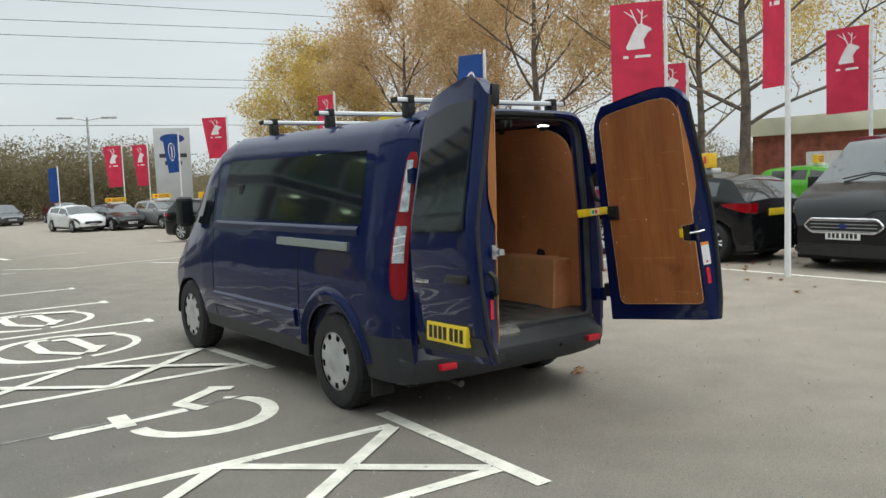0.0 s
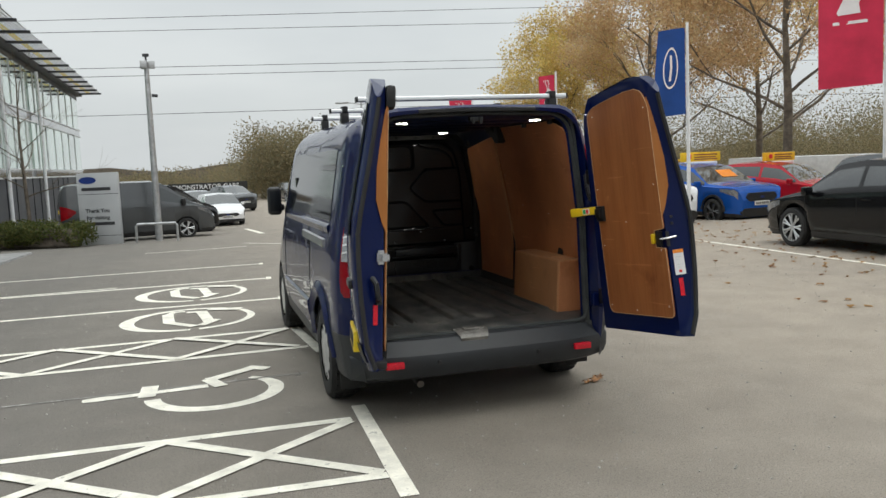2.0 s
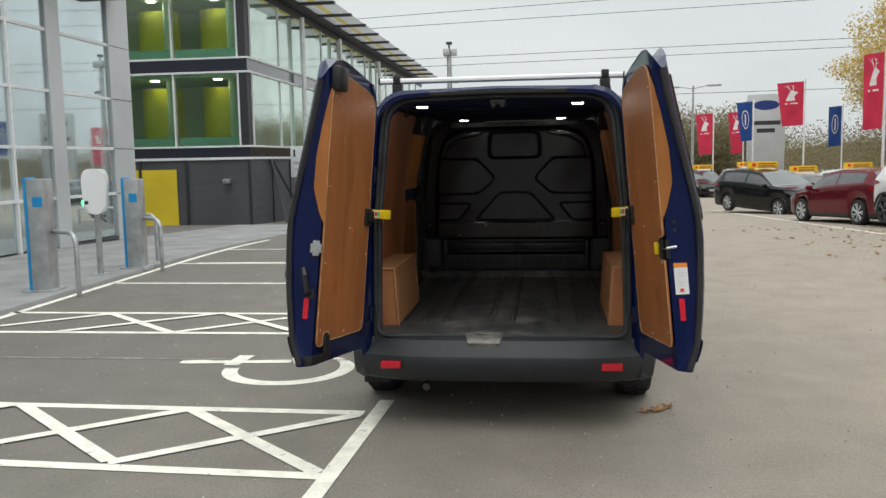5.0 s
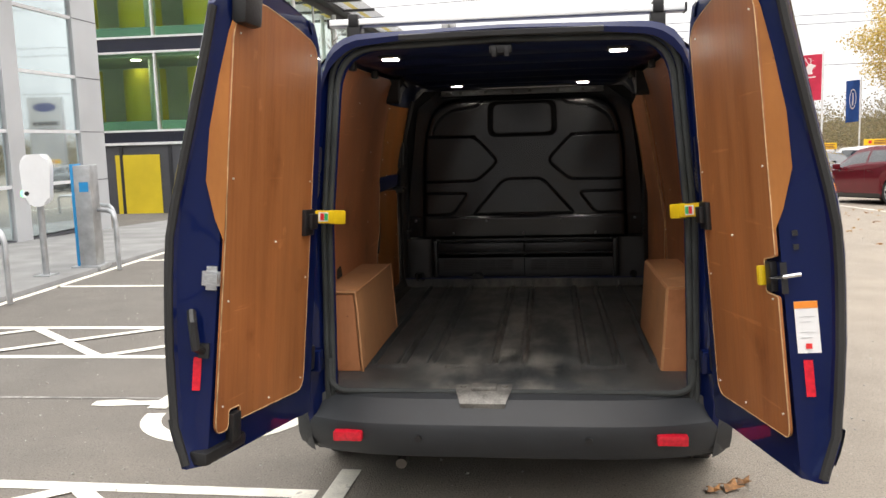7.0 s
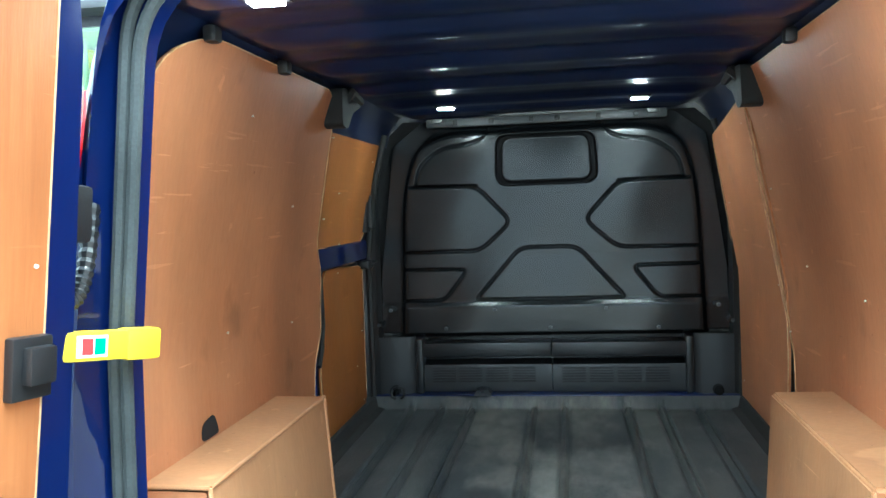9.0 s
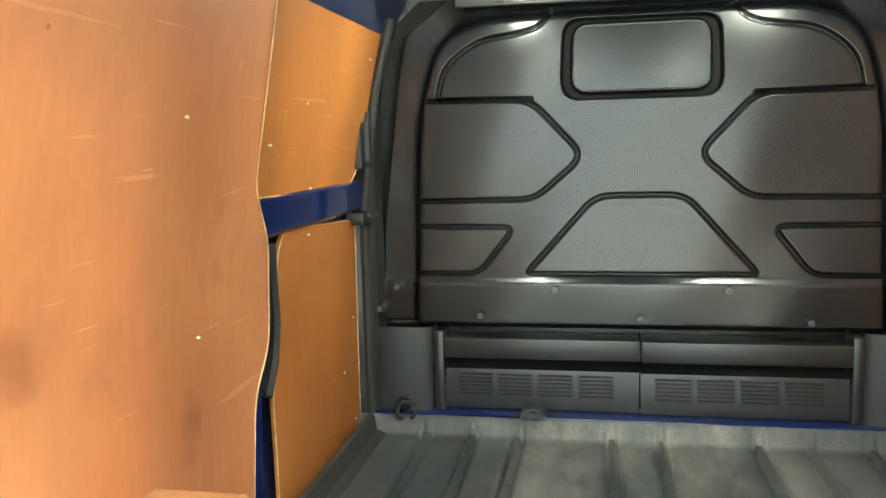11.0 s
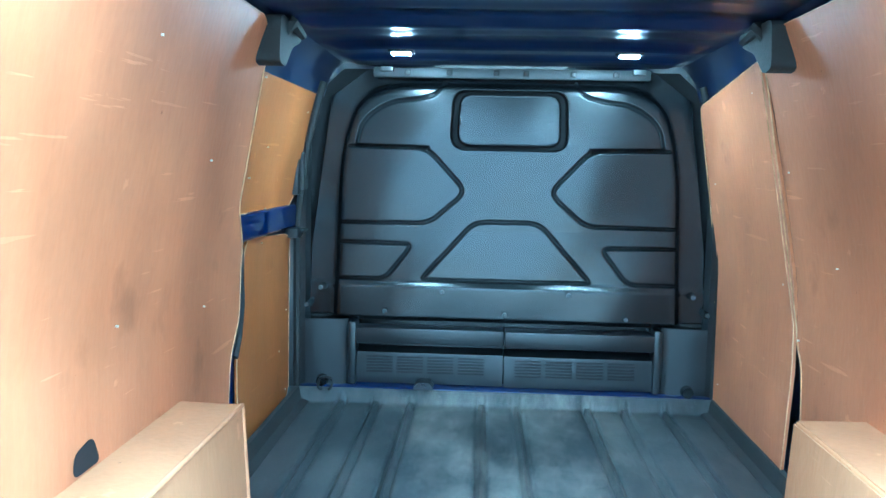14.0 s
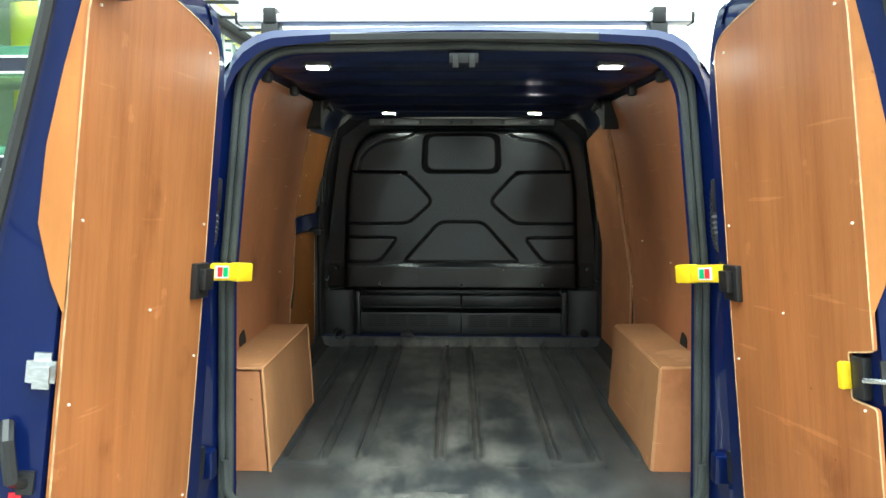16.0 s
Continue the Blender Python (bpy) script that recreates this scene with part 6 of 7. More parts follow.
bmesh.ops.rotate(bm, verts=bm.verts, cent=(0, 0, 0), matrix=Matrix.Rotation(radians(-70), 3, "Z"))
part("case", bm, M["white_gloss"], ev)
bm = bm_new()
pipe(bm, [(-0.10 + 0.045 * math.cos(a), -0.135 + 0.03 * math.cos(a), 1.14 + 0.05 * math.sin(a)) for a in np.linspace(0, 6.283, 25)[:-1]], 0.012, 6, closed=True)
part("light_ring", bm, M["green_led"], ev, "glowing green socket ring")
bm = bm_new()
bmesh.ops.create_uvsphere(bm, u_segments=14, v_segments=8, radius=0.05, matrix=Matrix.Translation((-0.09, -0.12, 1.14)))
part("socket", bm, M["black"], ev)
for x, y, w in ((-5.78, 7.15, 0.32), (-5.80, 4.85, 0.36), (-5.85, 2.6, 0.36), (-6.3, 8.1, 0.3)):
    bm = bm_new()
    pts = [(0, -w, -0.03), (0, -w, 0.62), (0, -w + 0.05, 0.71), (0, -w + 0.13, 0.75), (0, w - 0.13, 0.75), (0, w - 0.05, 0.71), (0, w, 0.62), (0, w, -0.03)]
    pipe(bm, pts, 0.03, 10)
    solid("hoop_barrier", bm, M["galv"], "galvanised steel hoop guarding the pavement edge", "hoop barrier", group="hoop barriers", m=pose(x, y, 0.05, 0, 0, 58))

# low signs, hedge, mast
tot = thing("welcome_sign", "silver totem sign with a dark blue oval and lettering", "sign", m=pose(-4.66, 23.4, ground_z(0, 23.4), 0, 0, -14))
bm = bm_new()
box(bm, -0.64, 0.64, -0.08, 0.08, 0.0, 2.28, 0.015)
part("panel", bm, M["sign_grey"], tot)
bm = bm_new()
bmesh.ops.create_circle(bm, cap_ends=True, segments=32, radius=1.0)
for v in bm.verts:
    v.co = Vector((v.co.x * 0.27 - 0.30, -0.086, v.co.y * 0.11 + 2.05))
part("oval", bm, M["navy"], tot)
for z in (0.28, 1.6):
    bm = bm_new()
    box(bm, -0.64, 0.64, -0.083, -0.08, z, z + 0.015)
    part("panel_seam", bm, M["charcoal"], tot)
for w, z, s in (("Thank You", 1.08, 0.17), ("for visiting", 0.86, 0.17)):
    text_part("sign_text", w, s, M["charcoal"], tot, pose(-0.05, -0.088, z, 90, 0, 0), bold=0.004)
for z, wd in ((1.72, 0.9), (0.62, 1.0)):
    bm = bm_new()
    box(bm, -0.05 - wd / 2, -0.05 + wd / 2, -0.086, -0.08, z, z + 0.10)
    part("name_bar", bm, M["charcoal"], tot)
park = thing("parking_sign", "white customer parking board on a post", "sign", m=pose(-8.15, 23.2, ground_z(0, 23.2), 0, 0, -6))
bm = bm_new()
box(bm, -0.33, 0.33, -0.02, 0.02, 1.55, 2.62, 0.01)
part("board", bm, M["white_metal"], park)
bm = bm_new()
rod(bm, (0.1, 0.05, 0), (0.1, 0.05, 2.5), 0.035, None, 10)
part("post", bm, M["charcoal"], park)
for w, z in (("Customer", 2.05), ("Parking", 1.80)):
    text_part("sign_text", w, 0.13, M["charcoal"], park, pose(0.03, -0.024, z, 90, 0, 0))
bm = bm_new()
box(bm, -0.22, -0.15, -0.024, -0.02, 2.25, 2.5)
part("arrow_bar", bm, M["charcoal"], park)


def leaf_cloud(name, clumps, material, seed):
    """Many small leaves at once: clumps of (centre, spread, count, size)."""
    g = np.random.default_rng(seed)
    vs = []
    for centre, spread, n, size in clumps:
        q = g.normal(size=(n, 3))
        q *= (g.uniform(0.1, 1, n) ** 0.45 / np.linalg.norm(q, axis=1))[:, None]
        c = np.array(centre) + q * np.array(spread)
        a = g.normal(size=(n, 3))
        a /= np.linalg.norm(a, axis=1)[:, None]
        b = np.cross(a, g.normal(size=(n, 3)))
        b /= np.linalg.norm(b, axis=1)[:, None]
        z = (size * g.uniform(0.6, 1.3, n))[:, None]
        vs.append(np.stack([c + a * z, c + b * z * 0.55, c - a * z * 0.8, c - b * z * 0.55], 1).reshape(-1, 3))
    vs = np.concatenate(vs)
    me = bpy.data.meshes.new(name)
    me.from_pydata(vs.tolist(), [], np.arange(len(vs)).reshape(-1, 4).tolist())
    me.materials.append(material)
    return me


def leaf_mesh(name, bm, material):
    me = bpy.data.meshes.new(name)
    bm.to_mesh(me)
    bm.free()
    me.materials.append(material)
    return me


def leaf_material(name, tones):
    """Leaves whose tone changes from one to the next."""
    m = bpy.data.materials.new(name)
    m.use_nodes = True
    n, l = m.node_tree.nodes, m.node_tree.links
    b = n["Principled BSDF"]
    b.inputs["Roughness"].default_value = 0.65
    g = n.new("ShaderNodeNewGeometry")
    r = n.new("ShaderNodeValToRGB")
    el = r.color_ramp.elements
    while len(el) < len(tones):
        el.new(0.5)
    for i, t in enumerate(tones):
        el[i].position, el[i].color = i / (len(tones) - 1), (*t, 1)
    l.new(g.outputs["Random Per Island"], r.inputs["Fac"])
    l.new(r.outputs["Color"], b.inputs["Base Color"])
    tr = n.new("ShaderNodeBsdfTranslucent")
    l.new(r.outputs["Color"], tr.inputs["Color"])
    mx = n.new("ShaderNodeMixShader")
    mx.inputs["Fac"].default_value = 0.5
    out = n["Material Output"]
    l.new(b.outputs[0], mx.inputs[1])
    l.new(tr.outputs[0], mx.inputs[2])
    l.new(mx.outputs[0], out.inputs["Surface"])
    return m


M["hedge_leaf"] = leaf_material("hedge_leaf", [(0.05, 0.075, 0.02), (0.10, 0.13, 0.03), (0.16, 0.15, 0.04), (0.08, 0.10, 0.03)])
M["autumn_a"] = leaf_material("autumn_leaf_gold", [(0.70, 0.52, 0.15), (0.56, 0.40, 0.11), (0.76, 0.60, 0.22), (0.46, 0.31, 0.09), (0.52, 0.49, 0.18)])
M["autumn_b"] = leaf_material("autumn_leaf_rust", [(0.64, 0.46, 0.25), (0.52, 0.33, 0.17), (0.70, 0.54, 0.31), (0.44, 0.26, 0.12), (0.58, 0.50, 0.27)])
M["wood_leaf"] = leaf_material("far_wood_leaf", [(0.26, 0.20, 0.11), (0.18, 0.165, 0.08), (0.32, 0.25, 0.14), (0.15, 0.135, 0.08), (0.24, 0.225, 0.14)])
M["bark"] = surface("tree_bark", (0.15, 0.125, 0.10), rough=0.9, var=0.25, scale=4, bump=0.6, bscale=30)
rng = random.Random(7)
hedge = thing("hedge", "low rounded green hedge at the building corner", "hedge", m=pose(-6.6, 23.3, ground_z(0, 23.3), 0, 0, -30))
clumps = []
for k in range(60):
    x = rng.uniform(-1.75, 1.75)
    hh = 0.95 - 0.18 * abs(x) ** 2 / 3 + rng.uniform(-0.08, 0.06)
    clumps.append(((x, rng.uniform(-0.4, 0.4), hh * rng.uniform(0.35, 0.75)), (0.34, 0.34, 0.28), 260, 0.045))
ob = new("foliage", leaf_cloud("foliage", clumps, M["hedge_leaf"], 7))
ob.parent = hedge
bm = bm_new()
box(bm, -1.55, 1.55, -0.28, 0.28, 0.0, 0.62, 0.2, 3)
part("hedge_core", bm, M["bark"], hedge)
mast = thing("light_mast", "grey steel mast with floodlights and cameras", "light mast", m=pose(-2.95, 23.6, ground_z(0, 23.6)))
bm = bm_new()
rod(bm, (0, 0, 0), (0, 0, 5.75), 0.12, 0.075, 14)
part("pole", bm, M["galv"], mast)
for a in (0, 120, 240):
    bm = bm_new()
    c, s = math.cos(radians(a)), math.sin(radians(a))
    box(bm, c * 0.16 - 0.10, c * 0.16 + 0.10, s * 0.16 - 0.08, s * 0.16 + 0.08, 5.55, 5.78, 0.02)
    part("floodlight", bm, M["galv"], mast)
bm = bm_new()
rod(bm, (0, 0, 5.7), (0, 0, 6.02), 0.03, None, 8)
box(bm, -0.1, 0.1, -0.05, 0.05, 5.92, 6.02, 0.02)
rod(bm, (0.1, 0, 4.7), (0.28, 0, 4.68), 0.05, None, 8)
part("camera_arm", bm, M["charcoal"], mast)
bm = bm_new()
pipe(bm, [(-3.6, 22.9, -0.45), (-3.6, 22.9, 0.05), (-3.55, 22.9, 0.12), (-2.4, 22.6, 0.12), (-2.35, 22.6, 0.05), (-2.35, 22.6, -0.45)], 0.04, 8)
solid("hoop_barrier", bm, M["galv"], "galvanised steel hoop in front of the mast", "hoop barrier", group="hoop barriers")
board = thing("demonstrator_sign", "black board with white capital letters above far cars", "sign", m=pose(-0.6, 62, ground_z(0, 62)))
bm = bm_new()
box(bm, -2.95, 2.95, -0.05, 0.05, 1.05, 1.72, 0.01)
part("board", bm, M["ink"], board)
for x in (-2.5, 2.5):
    bm = bm_new()
    rod(bm, (x, 0.05, 0), (x, 0.05, 1.1), 0.05)
    part("post", bm, M["charcoal"], board)
text_part("sign_text", "DEMONSTRATOR CARS", 0.50, M["white_metal"], board, pose(-0.35, -0.06, 1.40, 90, 0, 0), bold=0.006)


# ---- trees ----
def grow(bm, p, d, length, r, depth, tips, rng):
    """A limb that bends, tapers and forks."""
    pts, rr = [p], [r]
    q, dd = Vector(p), Vector(d)
    n = 4
    for i in range(n):
        dd = (dd + Vector((rng.uniform(-1, 1), rng.uniform(-1, 1), rng.uniform(-0.4, 0.9))) * 0.16).normalized()
        q = q + dd * (length / n)
        pts.append(q.copy())
        rr.append(r * (1 - 0.45 * (i + 1) / n))
        if depth < 3:
            tips.append((q.copy(), depth))
    pipe(bm, pts, rr, 8 if depth < 2 else 5 if depth < 3 else 4)
    if depth == 0:
        tips.append((q, depth))
        return
    for k in range(rng.choice((2, 3, 3)) if depth > 1 else 3):
        nd = (dd + Vector((rng.uniform(-1, 1), rng.uniform(-1, 1), rng.uniform(-0.25, 0.5))) * 0.95).normalized()
        grow(bm, pts[rng.choice((2, 3, 4))], nd, length * rng.uniform(0.6, 0.82), rr[-1] * rng.uniform(0.55, 0.75), depth - 1, tips, rng)


def autumn_tree(x, y, h, seed, leaf, label, leaves=26, spread=1.0, size=0.06, girth=0.72):
    rg = random.Random(seed)
    t = thing("tree", label, "tree", m=pose(x, y, ground_z(x, y)), group="row of autumn trees")
    bm, tips = bm_new(), []
    trunk = [(0, 0, -0.1), (0.05, 0.02, h * 0.15), (0.02, -0.05, h * 0.32), (-0.04, 0.05, h * 0.55), (0.03, 0.0, h * 0.80), (0.0, 0.0, h * 0.97)]
    pipe(bm, trunk, [girth * q for q in (0.30, 0.23, 0.20, 0.13, 0.07, 0.02)], 12)
    for k in range(15):
        f = 0.26 + 0.66 * k / 14
        a = k * 2.4 + rg.uniform(-0.4, 0.4)
        up = 0.25 + 0.75 * f
        reach = h * (0.30 if f < 0.75 else 0.20) * spread * (1.15 - 0.55 * f)
        grow(bm, (0, 0, h * f * 0.95), Vector((math.cos(a), math.sin(a), up)).normalized(), reach, girth * (0.085 * (1.15 - f) + 0.02), (3 if f < 0.72 else 2) if leaves else 2, tips, rg)
    part("trunk", bm, M["bark"], t, smooth=60)
    if not leaves:
        return
    ob = new("crown", leaf_cloud("crown", [(p, (0.72, 0.72, 0.6), leaves if d < 2 else leaves // 3, size) for p, d in tips], leaf, seed))
    ob.parent = t
    tagged(ob, "thinning autumn leaves")


autumn_tree(18.4, 10.7, 11.0, 3, M["autumn_b"], "tall plane tree with thin rusty autumn leaves", leaves=11, spread=1.25, size=0.07)
autumn_tree(18.5, 19.9, 11.5, 5, M["autumn_b"], "tall plane tree with thinning brown autumn leaves", leaves=19, spread=1.1, size=0.07)
autumn_tree(18.5, 29.0, 11.0, 8, M["autumn_b"], "tall tree with rusty red autumn leaves", leaves=25, size=0.07)
autumn_tree(18.8, 38.2, 9.3, 11, M["autumn_a"], "tree with golden yellow autumn leaves", leaves=30, size=0.07)
autumn_tree(25.0, 30.0, 11.5, 14, M["autumn_b"], "tree with rusty autumn leaves behind the car rows", leaves=18, size=0.07)
autumn_tree(26.0, 18.0, 12.0, 17, M["autumn_a"], "tree with golden autumn leaves behind the car rows", leaves=18, size=0.07)
autumn_tree(17.5, 1.5, 11.0, 21, M["autumn_b"], "plane tree with thin autumn leaves beyond the van row", leaves=10, spread=1.2, size=0.07)
autumn_tree(-7.0, 24.7, 6.6, 25, M["autumn_b"], "slim bare young tree by the glass building", leaves=0, spread=0.75, girth=0.28)

# far woods
wr = random.Random(3)
clumps = []
for k in range(620):
    a = radians(wr.uniform(-30, 75))
    d = wr.uniform(82, 120)
    x, y = d * math.sin(a), d * math.cos(a)
    h = 4.0 + 1.3 * math.sin(a * 9) + wr.uniform(-1.8, 2.4)
    if a < radians(4):
        h *= 0.62
    clumps.append(((x, y, h * 0.45 - 0.8), (3.0, 2.0, h * 0.55), 420, 0.13))
for k in range(110):
    a = radians(wr.uniform(2.5, 15))
    d = wr.uniform(66, 78)
    h = 6.2 + wr.uniform(-1.6, 1.1)
    clumps.append(((d * math.sin(a), d * math.cos(a), h * 0.45 - 0.8), (2.2, 2.0, h * 0.52), 700, 0.11))
for k in range(110):
    a = radians(wr.uniform(22, 52))
    d = wr.uniform(44, 62)
    h = 6.0 + 1.5 * math.sin(a * 14) + wr.uniform(-1.5, 2.5)
    clumps.append(((d * math.sin(a), d * math.cos(a), h * 0.45 - 1.0), (2.0, 2.0, h * 0.52), 900, 0.065))
# unseen clumps, added out of view to close the low sky all round
for k in range(420):
    a = radians(wr.uniform(75, 330))
    d = wr.uniform(70, 100)
    h = 5.0 + wr.uniform(-1.8, 2.4)
    clumps.append(((d * math.sin(a), d * math.cos(a), h * 0.45 - 0.8), (3.4, 3.4, h * 0.55), 120, 0.3))
ob = new("far_woods", leaf_cloud("far_woods", clumps, M["wood_leaf"], 3))
tagged(ob, "brown and green autumn woods beyond the car park", "woods", kind="stuff")
bm = bm_new()
for a0 in range(-32, 78, 2):
    a, b = radians(a0), radians(a0 + 2)
    h = 2.4
    loft(bm, [[(124 * math.sin(q), 124 * math.cos(q), z) for z in (-2, h + 0.5 * math.sin(q * 40))] for q in (a, b)])
solid("far_bank", bm, M["bark"], "dark wooded bank along the horizon", "bank", kind="structure")

# overhead wires
M["wire"] = surface("dark_wire", (0.06, 0.06, 0.065), rough=0.6)
for z0, z1 in ((31.5, 34.5), (27.8, 31.5), (25.8, 28.5), (19.8, 21.3), (18.4, 19.8), (11.9, 12.6)):
    bm = bm_new()
    pts = [(x, 150.0, z0 + (z1 - z0) * (x + 25) / 105) for x in grid_steps(-150, 210, 18)]
    pipe(bm, pts, 0.05, 5)
    solid("overhead_wire", bm, M["wire"], "thin power line across the sky", "power line", group="power lines", kind="structure")

# ---- parked cars ----
def paint(name, col, metal=0.2):
    return surface(name, col, rough=0.25, metal=metal, var=0.03, scale=2, coat=0.5, bscale=300, spec=0.12)


M["car_black"] = paint("black_car_paint", (0.004, 0.0045, 0.0055), 0.0)
M["car_white"] = paint("white_car_paint", (0.74, 0.75, 0.76), 0.0)
M["car_blue"] = paint("bright_blue_car_paint", (0.01, 0.09, 0.40), 0.35)
M["car_red"] = paint("red_car_paint", (0.45, 0.012, 0.025), 0.1)
M["car_wine"] = paint("dark_red_car_paint", (0.13, 0.008, 0.016), 0.35)
M["car_grey"] = paint("grey_car_paint", (0.10, 0.105, 0.11), 0.5)
M["car_silver"] = paint("silver_car_paint", (0.42, 0.43, 0.44), 0.6)
M["car_green"] = paint("lime_car_paint", (0.12, 0.45, 0.04), 0.1)
M["car_glass"] = surface("car_glass", (0.03, 0.036, 0.038), rough=0.03, var=0.05, coat=1.0)
M["head_lamp"] = surface("head_lamp_glass", (0.28, 0.30, 0.33), rough=0.1, metal=0.6, var=0.3, scale=20, coat=1.0)
M["plate_white"] = surface("white_plate", (0.75, 0.75, 0.73), rough=0.4, var=0.03)

SHAPES = {
    # heights as shares of the whole: (place along the length from the rear, height)
    "hatch": dict(top=[(0.0, 0.52), (0.012, 0.66), (0.035, 0.74), (0.085, 0.91), (0.13, 0.955), (0.28, 0.99), (0.42, 1.0), (0.56, 0.955), (0.72, 0.665), (0.84, 0.60), (0.95, 0.52), (0.985, 0.44), (1.0, 0.34)], belt=[(0.0, 0.66), (0.14, 0.70), (0.3, 0.665), (0.72, 0.60), (1.0, 0.50)], ws=(0.555, 0.725), rw=(0.03, 0.095), pillar=0.42),
    "suv": dict(top=[(0.0, 0.50), (0.015, 0.62), (0.05, 0.72), (0.12, 0.945), (0.25, 0.99), (0.42, 1.0), (0.57, 0.955), (0.745, 0.69), (0.86, 0.675), (0.95, 0.65), (0.985, 0.60), (0.997, 0.50), (1.0, 0.36)], belt=[(0.0, 0.64), (0.3, 0.64), (0.745, 0.63), (1.0, 0.62)], ws=(0.565, 0.75), rw=(0.04, 0.12), pillar=0.43),
    "van": dict(top=[(0.0, 0.60), (0.01, 0.93), (0.04, 0.985), (0.3, 1.0), (0.60, 0.99), (0.66, 0.95), (0.84, 0.63), (0.93, 0.55), (0.975, 0.48), (0.99, 0.40), (1.0, 0.30)], belt=[(0.0, 0.58), (0.6, 0.58), (0.84, 0.56), (1.0, 0.47)], ws=(0.655, 0.845), rw=(-1, -1), pillar=0.62),
}


def build_car(name, label, shape, L, W, H, wb, body, m, rim="five", rimmat=None, front_over=0.85, group="parked cars", roof=None, sticker=False):
    """A parked car: front towards +y, standing on z = 0."""
    S = SHAPES[shape]
    t = thing(name, label, "van" if shape == "van" else "car", m=m, group=group)
    yf = L / 2 - front_over
    hubs = (yf - wb, yf)
    r = 0.33 if shape != "van" else 0.345
    ar = r + 0.055

    def top(y):
        return H * soft_table((y + L / 2) / L, S["top"], 0.012)

    def half(y):
        return W / 2 * soft_table((y + L / 2) / L, [(0.0, 0.80), (0.03, 0.92), (0.12, 0.98), (0.3, 1.0), (0.7, 1.0), (0.88, 0.975), (0.95, 0.92), (0.985, 0.83), (1.0, 0.70)], 0.01)

    def section(y):
        T, w = top(y), half(y)
        b = min(H * lerp_table((y + L / 2) / L, S["belt"]), T - 0.015)
        lo = arch_bottom(y, 0.20 + 0.05 * max(0, abs(y) - L * 0.42), hubs, ar, r)
        lo = min(lo, b - 0.05)
        pts = []
        for k in range(9):
            s = k / 8
            bulge = 0.93 + 0.07 * math.sin(min(1, s * 1.25) * math.pi * 0.62)
            pts.append((w * bulge, lo + (b - lo) * s))
        xb = pts[-1][0]
        lean = 0.24 * min(1.0, (T - b) / (0.34 * H)) if shape != "van" else 0.14 * min(1.0, (T - b) / (0.34 * H))
        for k in range(1, 6):
            s = k / 5
            pts.append((xb * (1 - lean * s ** 1.25) - 0.02 * (s > 0), b + (T - 0.02 - b) * s))
        xe, ze = pts[-1]
        for k in range(1, 6):
            s = k / 5
            pts.append((xe * (1 - s), ze + 0.02 * math.sin(s * math.pi / 2) + 0.025 * s))
        return pts

    def sort(y, x, z, row):
        f = (y + L / 2) / L
        big = top(y) - H * lerp_table(f, S["belt"]) > 0.13
        if row >= 13 and S["ws"][0] < f < S["ws"][1]:
            return "windscreen"
        if row >= 13 and S["rw"][0] < f < S["rw"][1]:
            return "rear_window"
        if 8 < row < 12 and big and abs(f - S["pillar"]) > 0.014:
            if shape == "van":
                if f > S["pillar"]:
                    return ("side_window", x > 0, 0)
                return "body"
            if 0.15 < f < S["ws"][1] - 0.03:
                return ("side_window", x > 0, f > S["pillar"])
        if roof and row >= 12 and 0.10 < f < S["ws"][0]:
            return "roof"
        if z < 0.30 and row < 3:
            return ("sill", x > 0)
        return "body"
    cols = arch_columns(-L / 2, L / 2, hubs, ar, 0.085, (-L / 2 + 0.02, -L / 2 + 0.05, L / 2 - 0.02, L / 2 - 0.05))
    pcs = skin(cols, section, sort)
    for key, bm in pcs.items():
        nm = key if isinstance(key, str) else key[0]
        mt = {"body": body, "roof": roof, "sill": M["black"]}.get(nm, M["car_glass"])
        part(nm, bm, mt, t, smooth=38)
    # ends
    for yy, sg in ((-L / 2, -1), (L / 2, 1)):
        sec = section(yy)
        bm = bm_new()
        ring = [(x, yy, z) for x, z in sec] + [(-x, yy, z) for x, z in sec[::-1][1:]]
        bm.faces.new([bm.verts.new(p) for p in ring])
        part("end_panel", bm, body, t)
    bm = bm_new()
    box(bm, -W / 2 + 0.22, W / 2 - 0.22, -L / 2 + 0.1, L / 2 - 0.1, 0.16, 0.42)
    part("underbody", bm, M["dark"], t)
    add_wheels(t, r, 0.20, W / 2 - 0.02, hubs, rim, rimmat or M["silver"], "alloy wheel")
    zf = top(L / 2 - 0.06)
    # grille, lamps, plate
    for nm, z0, z1, wd, mt in (("grille", zf * 0.70, zf * 0.95, 0.60, "black"), ("lower_grille", 0.22, zf * 0.50, 0.78, "black")):
        bm = bm_new()
        prism(bm, rounded([(-W * wd / 2, (z0 + z1) / 2), (-W * wd / 2 + 0.1, z1), (W * wd / 2 - 0.1, z1), (W * wd / 2, (z0 + z1) / 2), (W * wd / 2 - 0.12, z0), (-W * wd / 2 + 0.12, z0)], 0.04), "y", L / 2 - 0.12, L / 2 + 0.012)
        g = part(nm, bm, M[mt], t)
